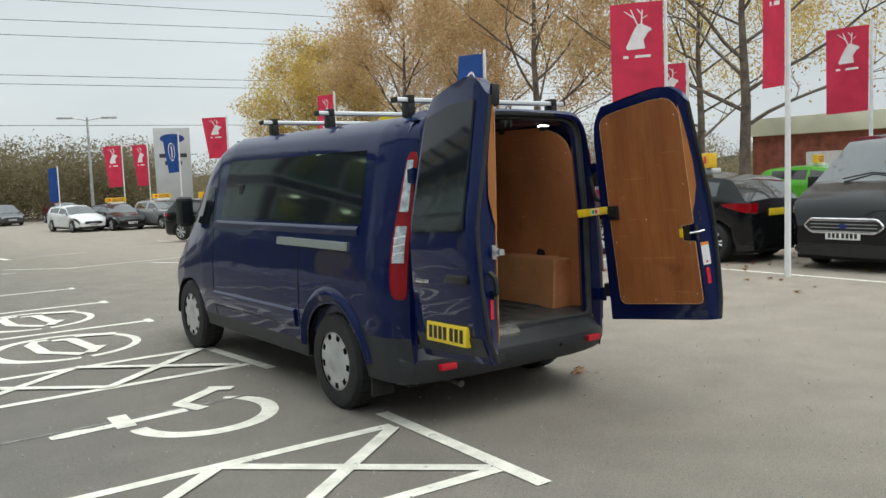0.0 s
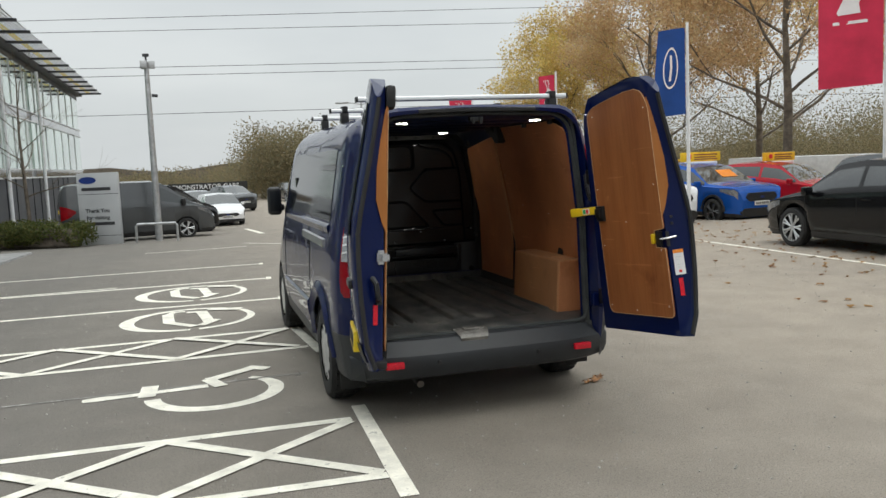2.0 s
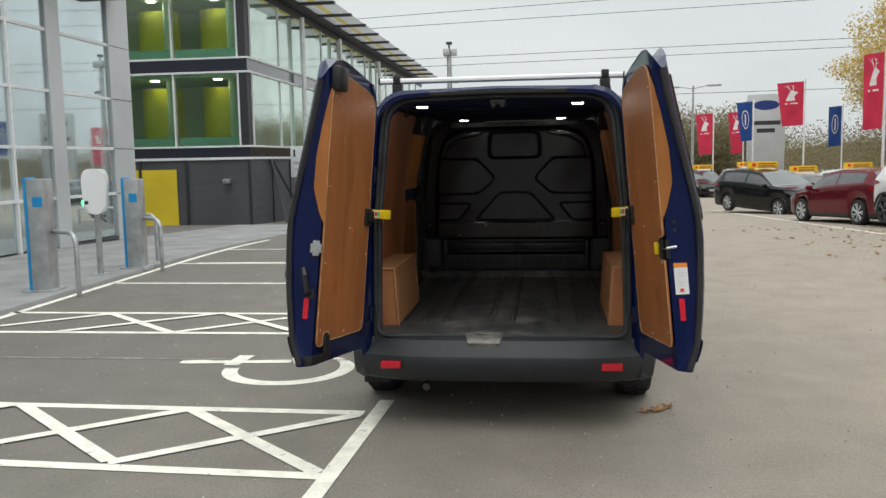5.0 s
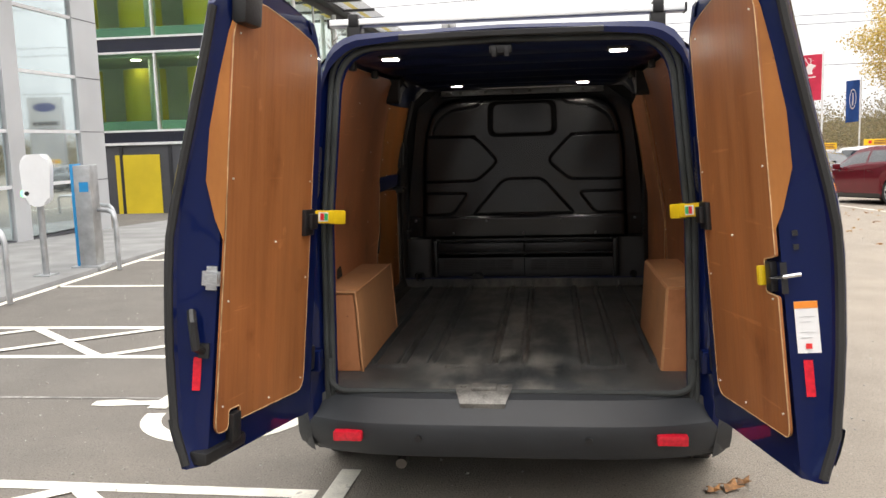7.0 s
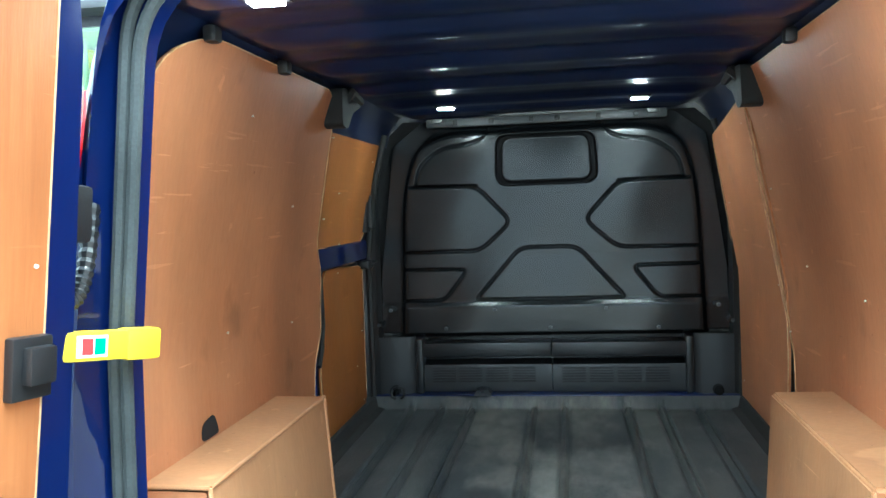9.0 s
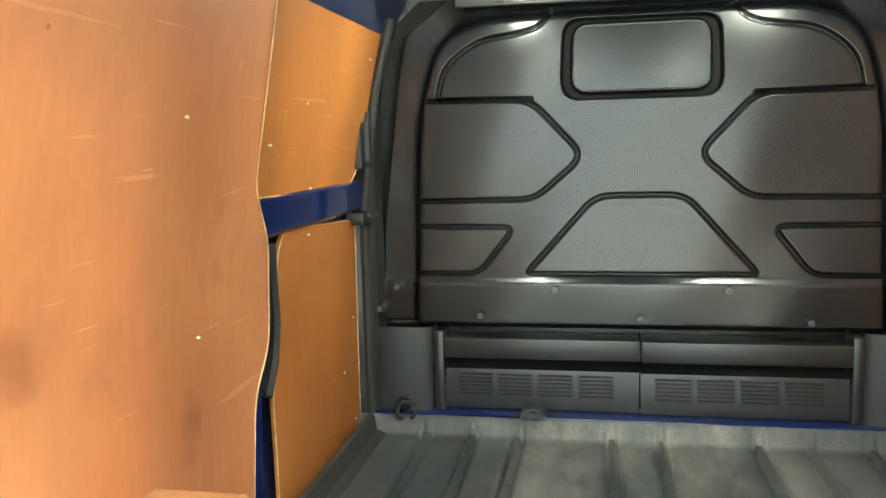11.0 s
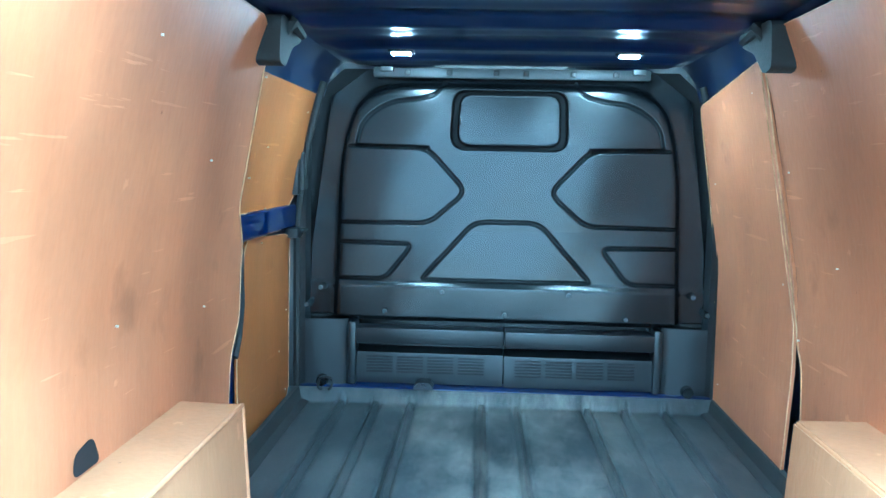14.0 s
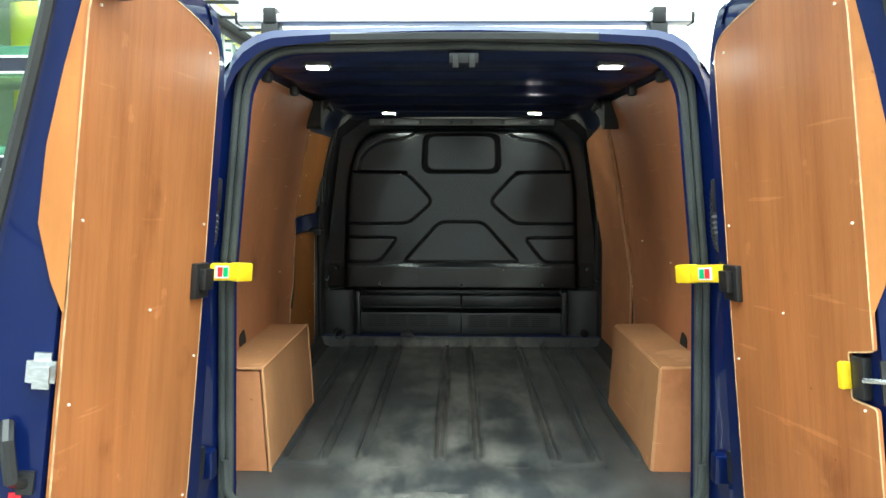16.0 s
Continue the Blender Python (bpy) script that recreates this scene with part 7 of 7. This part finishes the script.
        if nm == "grille":
            for k in range(4):
                bm = bm_new()
                zz = z0 + (z1 - z0) * (k + 0.5) / 4
                box(bm, -W * wd / 2 + 0.1, W * wd / 2 - 0.1, L / 2 + 0.010, L / 2 + 0.018, zz - 0.006, zz + 0.006)
                part("grille_bar", bm, M["galv"] if shape == "van" else M["charcoal"], g)
            if shape == "van":
                bm = bm_new()
                hx = rounded([(-W * wd / 2, (z0 + z1) / 2), (-W * wd / 2 + 0.1, z1), (W * wd / 2 - 0.1, z1), (W * wd / 2, (z0 + z1) / 2), (W * wd / 2 - 0.12, z0), (-W * wd / 2 + 0.12, z0)], 0.04)
                pipe(bm, [(x, L / 2 + 0.012, z) for x, z in hx], 0.016, 6, closed=True)
                part("grille_frame", bm, M["chrome"], g, "bright grille surround")
                for sx in (-1, 1):
                    yw = -L / 2 + L * (S["ws"][1] - 0.012)
                    zw = top(yw) + 0.03
                    bm = bm_new()
                    pipe(bm, [(sx * 0.45, yw + 0.02, zw), (sx * 0.25 - 0.2, yw - 0.10, top(yw - 0.10) + 0.045), (sx * 0.1 - 0.45, yw - 0.05, top(yw - 0.05) + 0.045)], 0.012, 6)
                    part("wiper", bm, M["black"], t)
            bm = bm_new()
            bmesh.ops.create_circle(bm, cap_ends=True, segments=20, radius=1)
            for v in bm.verts:
                v.co = Vector((v.co.x * 0.075, L / 2 + 0.022, v.co.y * 0.032 + (z0 + z1) / 2))
            part("badge", bm, M["navy"], g)
    bm = bm_new()
    box(bm, -0.26, 0.26, L / 2 + 0.012, L / 2 + 0.024, zf * 0.58, zf * 0.58 + 0.11, 0.004)
    pl = part("number_plate", bm, M["plate_white"], t, "white number plate with dark bars")
    for k in range(7):
        bm = bm_new()
        x = -0.215 + k * 0.063 + (0.015 if k > 3 else 0)
        box(bm, x, x + 0.04, L / 2 + 0.024, L / 2 + 0.027, zf * 0.58 + 0.022, zf * 0.58 + 0.09)
        part("plate_bar", bm, M["ink"], pl)
    if shape != "van" and sticker:
        bm = bm_new()
        y1 = -L / 2 + L * (S["ws"][0] + 0.06)
        y0 = -L / 2 + L * (S["ws"][1] - 0.05)
        loft(bm, [[(x, y, top(y) + 0.032) for x in grid_steps(-0.42, 0.12, 3)] for y in grid_steps(y0, y1, 4)])
        part("price_sheet", bm, M["orange"], t, "orange price sheet behind the windscreen")
    if shape == "suv":
        for sx in (-1, 1):
            for h in hubs:
                bm = bm_new()
                loft(bm, [[(sx * (half(h) * 0.97 + dx), h + math.cos(a) * (ar + dr), r + math.sin(a) * (ar + dr)) for dx, dr in ((0.0, -0.01), (0.022, 0.0), (0.022, 0.045), (-0.01, 0.06))] for a in np.linspace(0.05, math.pi - 0.05, 20)])
                part("arch_cladding", bm, M["black"], t)
    bm = bm_new()
    box(bm, -0.26, 0.26, -L / 2 - 0.02, -L / 2 + 0.0, 0.52 * H, 0.52 * H + 0.11, 0.004)
    part("rear_plate", bm, M["plate_yellow"], t)
    for sx in (-1, 1):
        bm = bm_new()
        rows = []
        for s in range(7):
            y = L / 2 - 0.07 - 0.50 * s / 6
            w = half(y)
            z1 = min(top(y) - 0.02, H * lerp_table((y + L / 2) / L, S["belt"]) - 0.005)
            hgt = 0.18 * (1 - 0.6 * s / 6)
            rows.append([(sx * (w * 1.0 + 0.010), y, z1 - hgt * q - 0.02) for q in (0.0, 0.5, 1.0)] + [(sx * (w - 0.2 * (1 - s / 6)), y + 0.035 * (1 - s / 6), z1 - hgt - 0.02)])
        loft(bm, rows)
        part("head_lamp", bm, M["head_lamp"], t)
        bm = bm_new()
        rows = []
        for s in range(6):
            y = -L / 2 + 0.015 + 0.46 * s / 5
            w = half(y)
            zc = H * lerp_table((y + L / 2) / L, S["belt"]) - 0.06
            hg = 0.15 * (1 - 0.85 * (s / 5) ** 1.5) * (3.0 if shape == "van" else 1.0)
            rows.append([(sx * (w * 0.995 + 0.008), y, zc + hg * q) for q in (-0.6, 0.0, 0.45)])
        rows.insert(0, [(p[0] * 0.78, p[1] - 0.022, p[2]) for p in rows[0]])
        loft(bm, rows)
        part("tail_lamp", bm, M["red_lens"], t)
        ym = -L / 2 + L * (S["ws"][1] - 0.06)
        bm = bm_new()
        w = half(ym)
        zb = H * lerp_table((ym + L / 2) / L, S["belt"])
        box(bm, *sorted((sx * (w - 0.06), sx * (w + 0.04))), ym - 0.03, ym + 0.03, zb, zb + 0.05, 0.015)
        box(bm, *sorted((sx * (w + 0.01), sx * (w + 0.17))), ym - 0.06, ym + 0.07, zb + 0.0, zb + (0.24 if shape == "van" else 0.14), 0.035, 3)
        part("door_mirror", bm, body if shape != "van" else M["black"], t)
        for yd in ((-0.02 * L, 0.0) if shape == "van" else (-0.13 * L, 0.06 * L)):
            bm = bm_new()
            zz = H * 0.57
            box(bm, *sorted((sx * (W / 2 - 0.03), sx * (W / 2 + 0.018))), yd - 0.09, yd + 0.09, zz, zz + 0.03, 0.008)
            part("door_handle", bm, body, t)
        for yd in (-L * 0.5 + L * S["pillar"] + 0.02, -L / 2 + L * (S["ws"][1] - 0.02)):
            bm = bm_new()
            loft(bm, [[(sx * (half(yd) * (0.93 + 0.07 * math.sin(min(1, q * 1.25) * math.pi * 0.62)) + 0.002), yd + dy, 0.30 + (H * 0.62 - 0.30) * q) for dy in (-0.005, 0.005)] for q in grid_steps(0, 1, 8)])
            part("door_gap", bm, M["dark"], t)
    return t


def roof_sign(x, y, z, turn, label="yellow price board on a parked car's roof"):
    t = thing("roof_sign", label, "price board", m=pose(x, y, z, 0, 0, turn), group="price boards")
    bm = bm_new()
    box(bm, -0.62, 0.62, -0.07, 0.07, 0.10, 0.36, 0.02)
    part("board", bm, M["sign_yellow"], t)
    bm = bm_new()
    box(bm, -0.42, 0.42, -0.22, 0.22, 0.0, 0.10, 0.04)
    part("base", bm, M["white_gloss"], t)
    for k, (x0, x1, z0) in enumerate(((-0.25, 0.5, 0.27), (-0.25, 0.45, 0.2), (-0.25, 0.5, 0.14))):
        for sg in (-1, 1):
            bm = bm_new()
            box(bm, x0, x1, *sorted((sg * 0.07, sg * 0.073)), z0, z0 + 0.035)
            part("writing_bar", bm, M["brick"], t)
    bm = bm_new()
    box(bm, -0.5, -0.32, -0.074, 0.074, 0.16, 0.32, 0.03)
    part("badge", bm, M["redprint"], t)


def g_pose(x, y, turn):
    return pose(x, y, ground_z(x, y), math.degrees(math.atan2(ground_z(x, y + 0.5) - ground_z(x, y - 0.5), 1.0)) if abs(math.cos(radians(turn))) > 0.6 else 0, 0, turn)


build_car("hatchback", "black three-door hatchback parked along the lane", "hatch", 4.04, 1.74, 1.47, 2.49, M["car_black"], g_pose(8.8, 5.55, 0), rim="seven")
roof_sign(8.9, 5.1, 1.46, 55)
build_car("delivery_van", "black panel van parked nose out beside the lane", "van", 4.95, 1.98, 2.02, 2.93, M["car_black"], g_pose(10.5, 2.0, 90), front_over=0.98)
build_car("small_suv", "white small off-roader with a black roof", "suv", 4.05, 1.76, 1.63, 2.52, M["car_white"], g_pose(9.35, 15.0, 189), rim="five", rimmat=M["car_grey"], roof=M["car_black"], sticker=True)
roof_sign(9.5, 15.4, 1.42, 0)
build_car("crossover", "bright blue crossover parked nose out", "suv", 4.2, 1.80, 1.53, 2.59, M["car_blue"], g_pose(11.95, 15.25, 189), rim="five", rimmat=M["car_grey"], sticker=True)
roof_sign(12.1, 15.6, 1.30, 0)
build_car("hatchback", "red hatchback behind the front row", "hatch", 4.2, 1.78, 1.47, 2.6, M["car_red"], g_pose(15.2, 15.9, 200), rim="seven")
roof_sign(15.3, 16.3, 1.20, 10)
build_car("hatchback", "dark red hatchback with its tail to the lane", "hatch", 4.36, 1.82, 1.47, 2.65, M["car_wine"], g_pose(8.75, 19.1, 14), rim="seven")
build_car("people_carrier", "black people carrier with a price board on the roof", "suv", 4.75, 1.9, 1.62, 2.85, M["car_black"], g_pose(8.6, 27.6, 205), rim="seven")
roof_sign(8.4, 28.0, 0.92, 20)
extra = random.Random(12)
for x, y, shape, mt, label in ((14.6, 20.6, "hatch", "car_white", "white hatchback in the second row"), (17.6, 13.2, "hatch", "car_grey", "grey hatchback in the second row"), (12.3, 21.4, "suv", "car_grey", "grey off-roader in the second row"),
                               (10.9, 31.5, "hatch", "car_silver", "silver hatchback in the far row"), (13.6, 33.0, "suv", "car_white", "white off-roader in the far row"), (16.4, 34.5, "hatch", "car_blue", "blue hatchback in the far row"),
                               (14.9, 26.3, "hatch", "car_black", "black hatchback in the third row"), (20.8, 9.4, "hatch", "car_green", "lime green hatchback behind the car rows"), (13.8, 9.4, "hatch", "car_grey", "grey hatchback in the second row"),
                               (9.4, 46.0, "hatch", "car_black", "dark hatchback at the far end"), (7.4, 47.0, "hatch", "car_white", "white hatchback at the far end"), (11.6, 44.5, "suv", "car_silver", "silver off-roader at the far end"),
                               (5.8, 62.0, "hatch", "car_grey", "dark grey hatchback under the woods"), (9.6, 61.0, "hatch", "car_wine", "dark red hatchback under the woods"),
                               (0.6, 50.0, "suv", "car_grey", "grey off-roader beyond the vans"), (-1.6, 46.0, "hatch", "car_silver", "silver car beyond the vans"), (-0.6, 37.0, "hatch", "car_white", "white car beyond the vans")):
    turn = 195 + extra.uniform(-8, 8)
    build_car("hatchback" if shape == "hatch" else "small_suv", label, shape, 4.2, 1.8, 1.48 if shape == "hatch" else 1.62, 2.6, M[mt], g_pose(x, y, turn), rim="five")
    if x > 8 and y < 50:
        roof_sign(x + 0.1, y + 0.4, ground_z(x, y + 0.4) + (1.46 if shape == "hatch" else 1.60), extra.uniform(-15, 25))
build_car("delivery_van", "dark grey panel van with green lettering bars", "van", 4.95, 1.98, 2.02, 2.93, M["car_grey"], g_pose(-3.7, 25.7, -80), front_over=0.98, group="parked vans")
build_car("delivery_van", "dark grey panel van beside another van", "van", 4.95, 1.98, 1.98, 2.93, M["car_black"], g_pose(-3.4, 30.6, -72), front_over=0.98, group="parked vans")

# ---- flags ----
def flag(x, y, z0, z1, w, cloth, label, turn, emblem=None, lean=0.0, top=None):
    """A tall flag on a white pole, its cloth hanging to one side in loose waves."""
    gz = ground_z(x, y)
    t = thing("flag", label, "flag", m=pose(x, y, gz, 0, 0, turn), group="dealership flags")
    z0, z1 = z0 - gz, z1 - gz
    bm = bm_new()
    rod(bm, (0, 0, 0), (0, 0, (top or z1) + 0.1), 0.045, 0.03, 10)
    part("pole", bm, M["white_metal"], t, "white flag pole")

    def C(u, v):
        return Vector((-0.05 - u * w - lean * (1 - v) * (z1 - z0) * u, 0.06 * math.sin(u * 5 + v * 3) * u, z0 + (z1 - z0) * v - 0.05 * u))
    bm = bm_new()
    loft(bm, [[C(i / 12, j / 20) for i in range(13)] for j in range(21)])
    bmesh.ops.solidify(bm, geom=bm.faces[:], thickness=0.004)
    cl = part("cloth", bm, M[cloth], t, smooth=60)

    def print_on(name, poly, mt):
        for sg in (-1, 1):
            bm = bm_new()
            bm.faces.new([bm.verts.new(C(u, v) + Vector((0, sg * 0.012, 0))) for u, v in poly])
            bmesh.ops.triangulate(bm, faces=bm.faces[:])
            part(name, bm, M[mt], cl)
    if emblem == "stag":
        print_on("emblem", [(0.35, 0.58), (0.38, 0.66), (0.30, 0.72), (0.22, 0.745), (0.24, 0.765), (0.36, 0.79), (0.42, 0.81), (0.50, 0.80), (0.60, 0.72), (0.72, 0.60), (0.70, 0.575)], "white_cloth")
        for a, b in (((0.42, 0.80), (0.40, 0.93)), ((0.50, 0.80), (0.62, 0.94)), ((0.56, 0.86), (0.74, 0.93)), ((0.41, 0.85), (0.30, 0.88)), ((0.41, 0.89), (0.50, 0.94))):
            print_on("antler", [(a[0] - 0.015, a[1]), (b[0] - 0.012, b[1]), (b[0] + 0.012, b[1]), (a[0] + 0.015, a[1])], "white_cloth")
        print_on("name_bar", [(0.24, 0.50), (0.24, 0.525), (0.78, 0.525), (0.78, 0.50)], "white_cloth")
    elif emblem == "oval":
        ring = [(0.5 + 0.26 * math.cos(a), 0.55 + 0.24 * math.sin(a)) for a in np.linspace(0, 6.283, 25)[:-1]]
        ring2 = [(0.5 + 0.22 * math.cos(a), 0.55 + 0.215 * math.sin(a)) for a in np.linspace(0, 6.283, 25)[:-1]]
        for i in range(24):
            k = (i + 1) % 24
            print_on("oval_line", [ring[i], ring[k], ring2[k], ring2[i]], "white_cloth")
        print_on("script_bar", [(0.47, 0.40), (0.44, 0.55), (0.47, 0.70), (0.55, 0.70), (0.52, 0.55), (0.55, 0.40)], "white_cloth")
    elif emblem == "bars":
        print_on("emblem", [(0.3, 0.66), (0.3, 0.86), (0.78, 0.88), (0.78, 0.68)], "bark")
        for v in (0.58, 0.5, 0.42, 0.3, 0.22):
            print_on("writing_bar", [(0.2, v), (0.2, v + 0.03), (0.8, v + 0.03), (0.8, v)], "bark")
    return t


flag(9.75, 6.55, 2.72, 4.86, 1.02, "red_cloth", "tall red flag with a white stag emblem", -38, "stag")
flag(15.0, 10.1, 2.48, 4.36, 0.85, "red_cloth", "red flag with a white stag emblem", -40, "stag")
flag(7.1, 2.3, 2.68, 4.9, 0.26, "red_cloth", "red flag hanging close to its white pole", -30, "stag", lean=0.04, top=5.6)
flag(12.7, 4.0, 2.56, 4.2, 0.75, "red_cloth", "red flag with a white stag emblem", -55, "stag")
flag(8.6, 10.8, 2.50, 4.34, 0.55, "blue_cloth", "tall blue flag with a white oval outline", -20, "oval", lean=0.10)
flag(9.6, 19.8, 2.24, 4.32, 0.5, "red_cloth", "narrow red flag with a white stag emblem", -10, "stag")
flag(13.9, 22.2, 1.66, 3.94, 0.9, "yellow_cloth", "yellow banner with dark bars", -15, "bars")
flag(11.6, 34.0, 2.8, 4.7, 1.1, "red_cloth", "red flag with a white stag emblem near the tall sign", -10, "stag", lean=-0.12)
flag(9.9, 36.0, 2.2, 4.0, 0.7, "blue_cloth", "small blue flag near the tall sign", -10, "oval", lean=-0.12)
flag(15.2, 40.0, 1.9, 3.9, 0.6, "blue_cloth", "narrow blue flag in the far row", -10, "oval")
flag(10.2, 47.0, 1.6, 4.0, 1.0, "red_cloth", "red flag at the far end of the car park", -20, "stag", lean=-0.1)
flag(12.6, 50.0, 1.6, 4.2, 0.9, "red_cloth", "red flag at the far end of the car park", -20, "stag", lean=-0.1)
flag(7.6, 52.0, 0.8, 2.9, 0.5, "blue_cloth", "dark blue flag at the far end", -20, None)

tot2 = thing("brand_totem", "tall grey totem with a dark blue oval and name bars", "sign", m=pose(13.2, 47.0, ground_z(0, 47), 0, 0, -12))
bm = bm_new()
box(bm, -1.05, 1.05, -0.2, 0.2, 0, 5.9, 0.03)
part("panel", bm, M["sign_grey"], tot2)
bm = bm_new()
bmesh.ops.create_circle(bm, cap_ends=True, segments=32, radius=1.0)
for v in bm.verts:
    v.co = Vector((v.co.x * 0.72, -0.21, v.co.y * 0.28 + 5.25))
part("oval", bm, M["navy"], tot2)
for z, wd in ((4.1, 1.6), (3.65, 1.0)):
    bm = bm_new()
    box(bm, -wd / 2, wd / 2, -0.212, -0.2, z, z + 0.24)
    part("name_bar", bm, M["charcoal"], tot2)
lampc = thing("street_lamp", "grey double-armed car park lamp", "street lamp", m=pose(10.5, 56.0, ground_z(0, 56), 0, 0, -20))
bm = bm_new()
rod(bm, (0, 0, 0), (0, 0, 7.2), 0.12, 0.07, 10)
part("pole", bm, M["galv"], lampc)
for sx in (-1, 1):
    bm = bm_new()
    pipe(bm, [(0, 0, 7.0), (sx * 0.8, 0, 7.15), (sx * 1.1, 0, 7.15)], 0.04, 6)
    box(bm, *sorted((sx * 0.9, sx * 1.9)), -0.18, 0.18, 7.1, 7.24, 0.05)
    part("lamp_head", bm, M["galv"], lampc)

# brick shed and trailer beyond the cars
shed = thing("brick_shed", "long red brick building with a pale fascia", "building", m=pose(33, 16, 0, 0, 0, 0))
bm = bm_new()
box(bm, -4, 8, -14, 1.5, -0.5, 2.75)
part("brick_wall", bm, M["brick"], shed)
bm = bm_new()
box(bm, -4.3, 8.3, -14.3, 1.8, 2.75, 3.5, 0.05)
part("fascia", bm, M["cream"], shed)
for y in (-11, -7, -2):
    bm = bm_new()
    box(bm, -4.02, -3.9, y - 1.0, y + 1.0, 0.8, 2.0)
    part("window", bm, M["white_metal"], shed)
tr = thing("trailer", "long white box trailer beyond the car rows", "trailer", m=pose(24, 24, ground_z(0, 24), 0, 0, 25))
bm = bm_new()
box(bm, -1.2, 1.2, -4, 4, 0.9, 1.8, 0.04)
part("box_body", bm, M["white_metal"], tr)
for y in (-3, -2, 2.6):
    for sx in (-1, 1):
        bm = bm_new()
        rod(bm, (sx * 0.9, y, 0.45), (sx * 1.15, y, 0.45), 0.45, None, 18)
        part("wheel", bm, M["tyre"], tr)

# ---- fallen leaves and grit ----
lr = random.Random(4)
bm = bm_new()
for k in range(560):
    if k < 400:
        x, y = lr.gauss(8.0, 1.4), lr.uniform(3.0, 17.0)
    else:
        x, y = lr.uniform(4.5, 11.0), lr.uniform(1.0, 16.0)
    if x < 1.3:
        continue
    s = lr.uniform(0.025, 0.06)
    a = lr.uniform(0, 6.28)
    z = ground_z(x, y) + 0.006
    curl = lr.uniform(0.005, 0.03)
    pts = [(x + s * math.cos(a + d) * f, y + s * math.sin(a + d) * f, z + (curl if i % 2 else 0)) for i, (d, f) in enumerate(((0, 1.1), (0.9, 0.6), (1.9, 0.8), (3.1, 1.0), (4.3, 0.7), (5.4, 0.65)))]
    bm.faces.new([bm.verts.new(p) for p in pts])
leafs = new("fallen_leaves", leaf_mesh("fallen_leaves", bm, leaf_material("fallen_leaf", [(0.35, 0.16, 0.05), (0.22, 0.10, 0.04), (0.45, 0.26, 0.09), (0.16, 0.08, 0.04)])))
tagged(leafs, "brown fallen leaves on the asphalt", "leaves", kind="stuff")
for x, y, s in ((0.98, 0.34, 0.07), (1.05, 0.40, 0.05), (0.9, 0.30, 0.045)):
    bm = bm_new()
    pts = [(s * math.cos(i * 0.785) * (1.0 if i % 2 == 0 else 0.5), s * math.sin(i * 0.785) * (1.0 if i % 2 == 0 else 0.5), 0.012 + (0.02 if i % 3 == 0 else 0)) for i in range(8)]
    c = bm.verts.new((0, 0, 0.02))
    vs = [bm.verts.new(p) for p in pts]
    for i in range(8):
        bm.faces.new((c, vs[i], vs[(i + 1) % 8]))
    solid("dead_leaf", bm, M["leaf_litter"], "curled orange-brown leaf beside the van wheel", "leaf", group="large dead leaves", m=pose(x, y, 0.0, 0, 0, s * 900))
gr = random.Random(9)
bm = bm_new()
for k in range(2600):
    x, y = gr.uniform(-5, 9), gr.uniform(-5, 10)
    s = gr.uniform(0.003, 0.011)
    bmesh.ops.create_cube(bm, size=s, matrix=pose(x, y, ground_z(x, y) + s * 0.3, gr.uniform(0, 90), gr.uniform(0, 90), gr.uniform(0, 90)))
gob = new("grit", leaf_mesh("grit", bm, surface("pale_grit", (0.38, 0.365, 0.33), rough=0.8)))
tagged(gob, "pale grit scattered on the asphalt", "grit", kind="stuff")
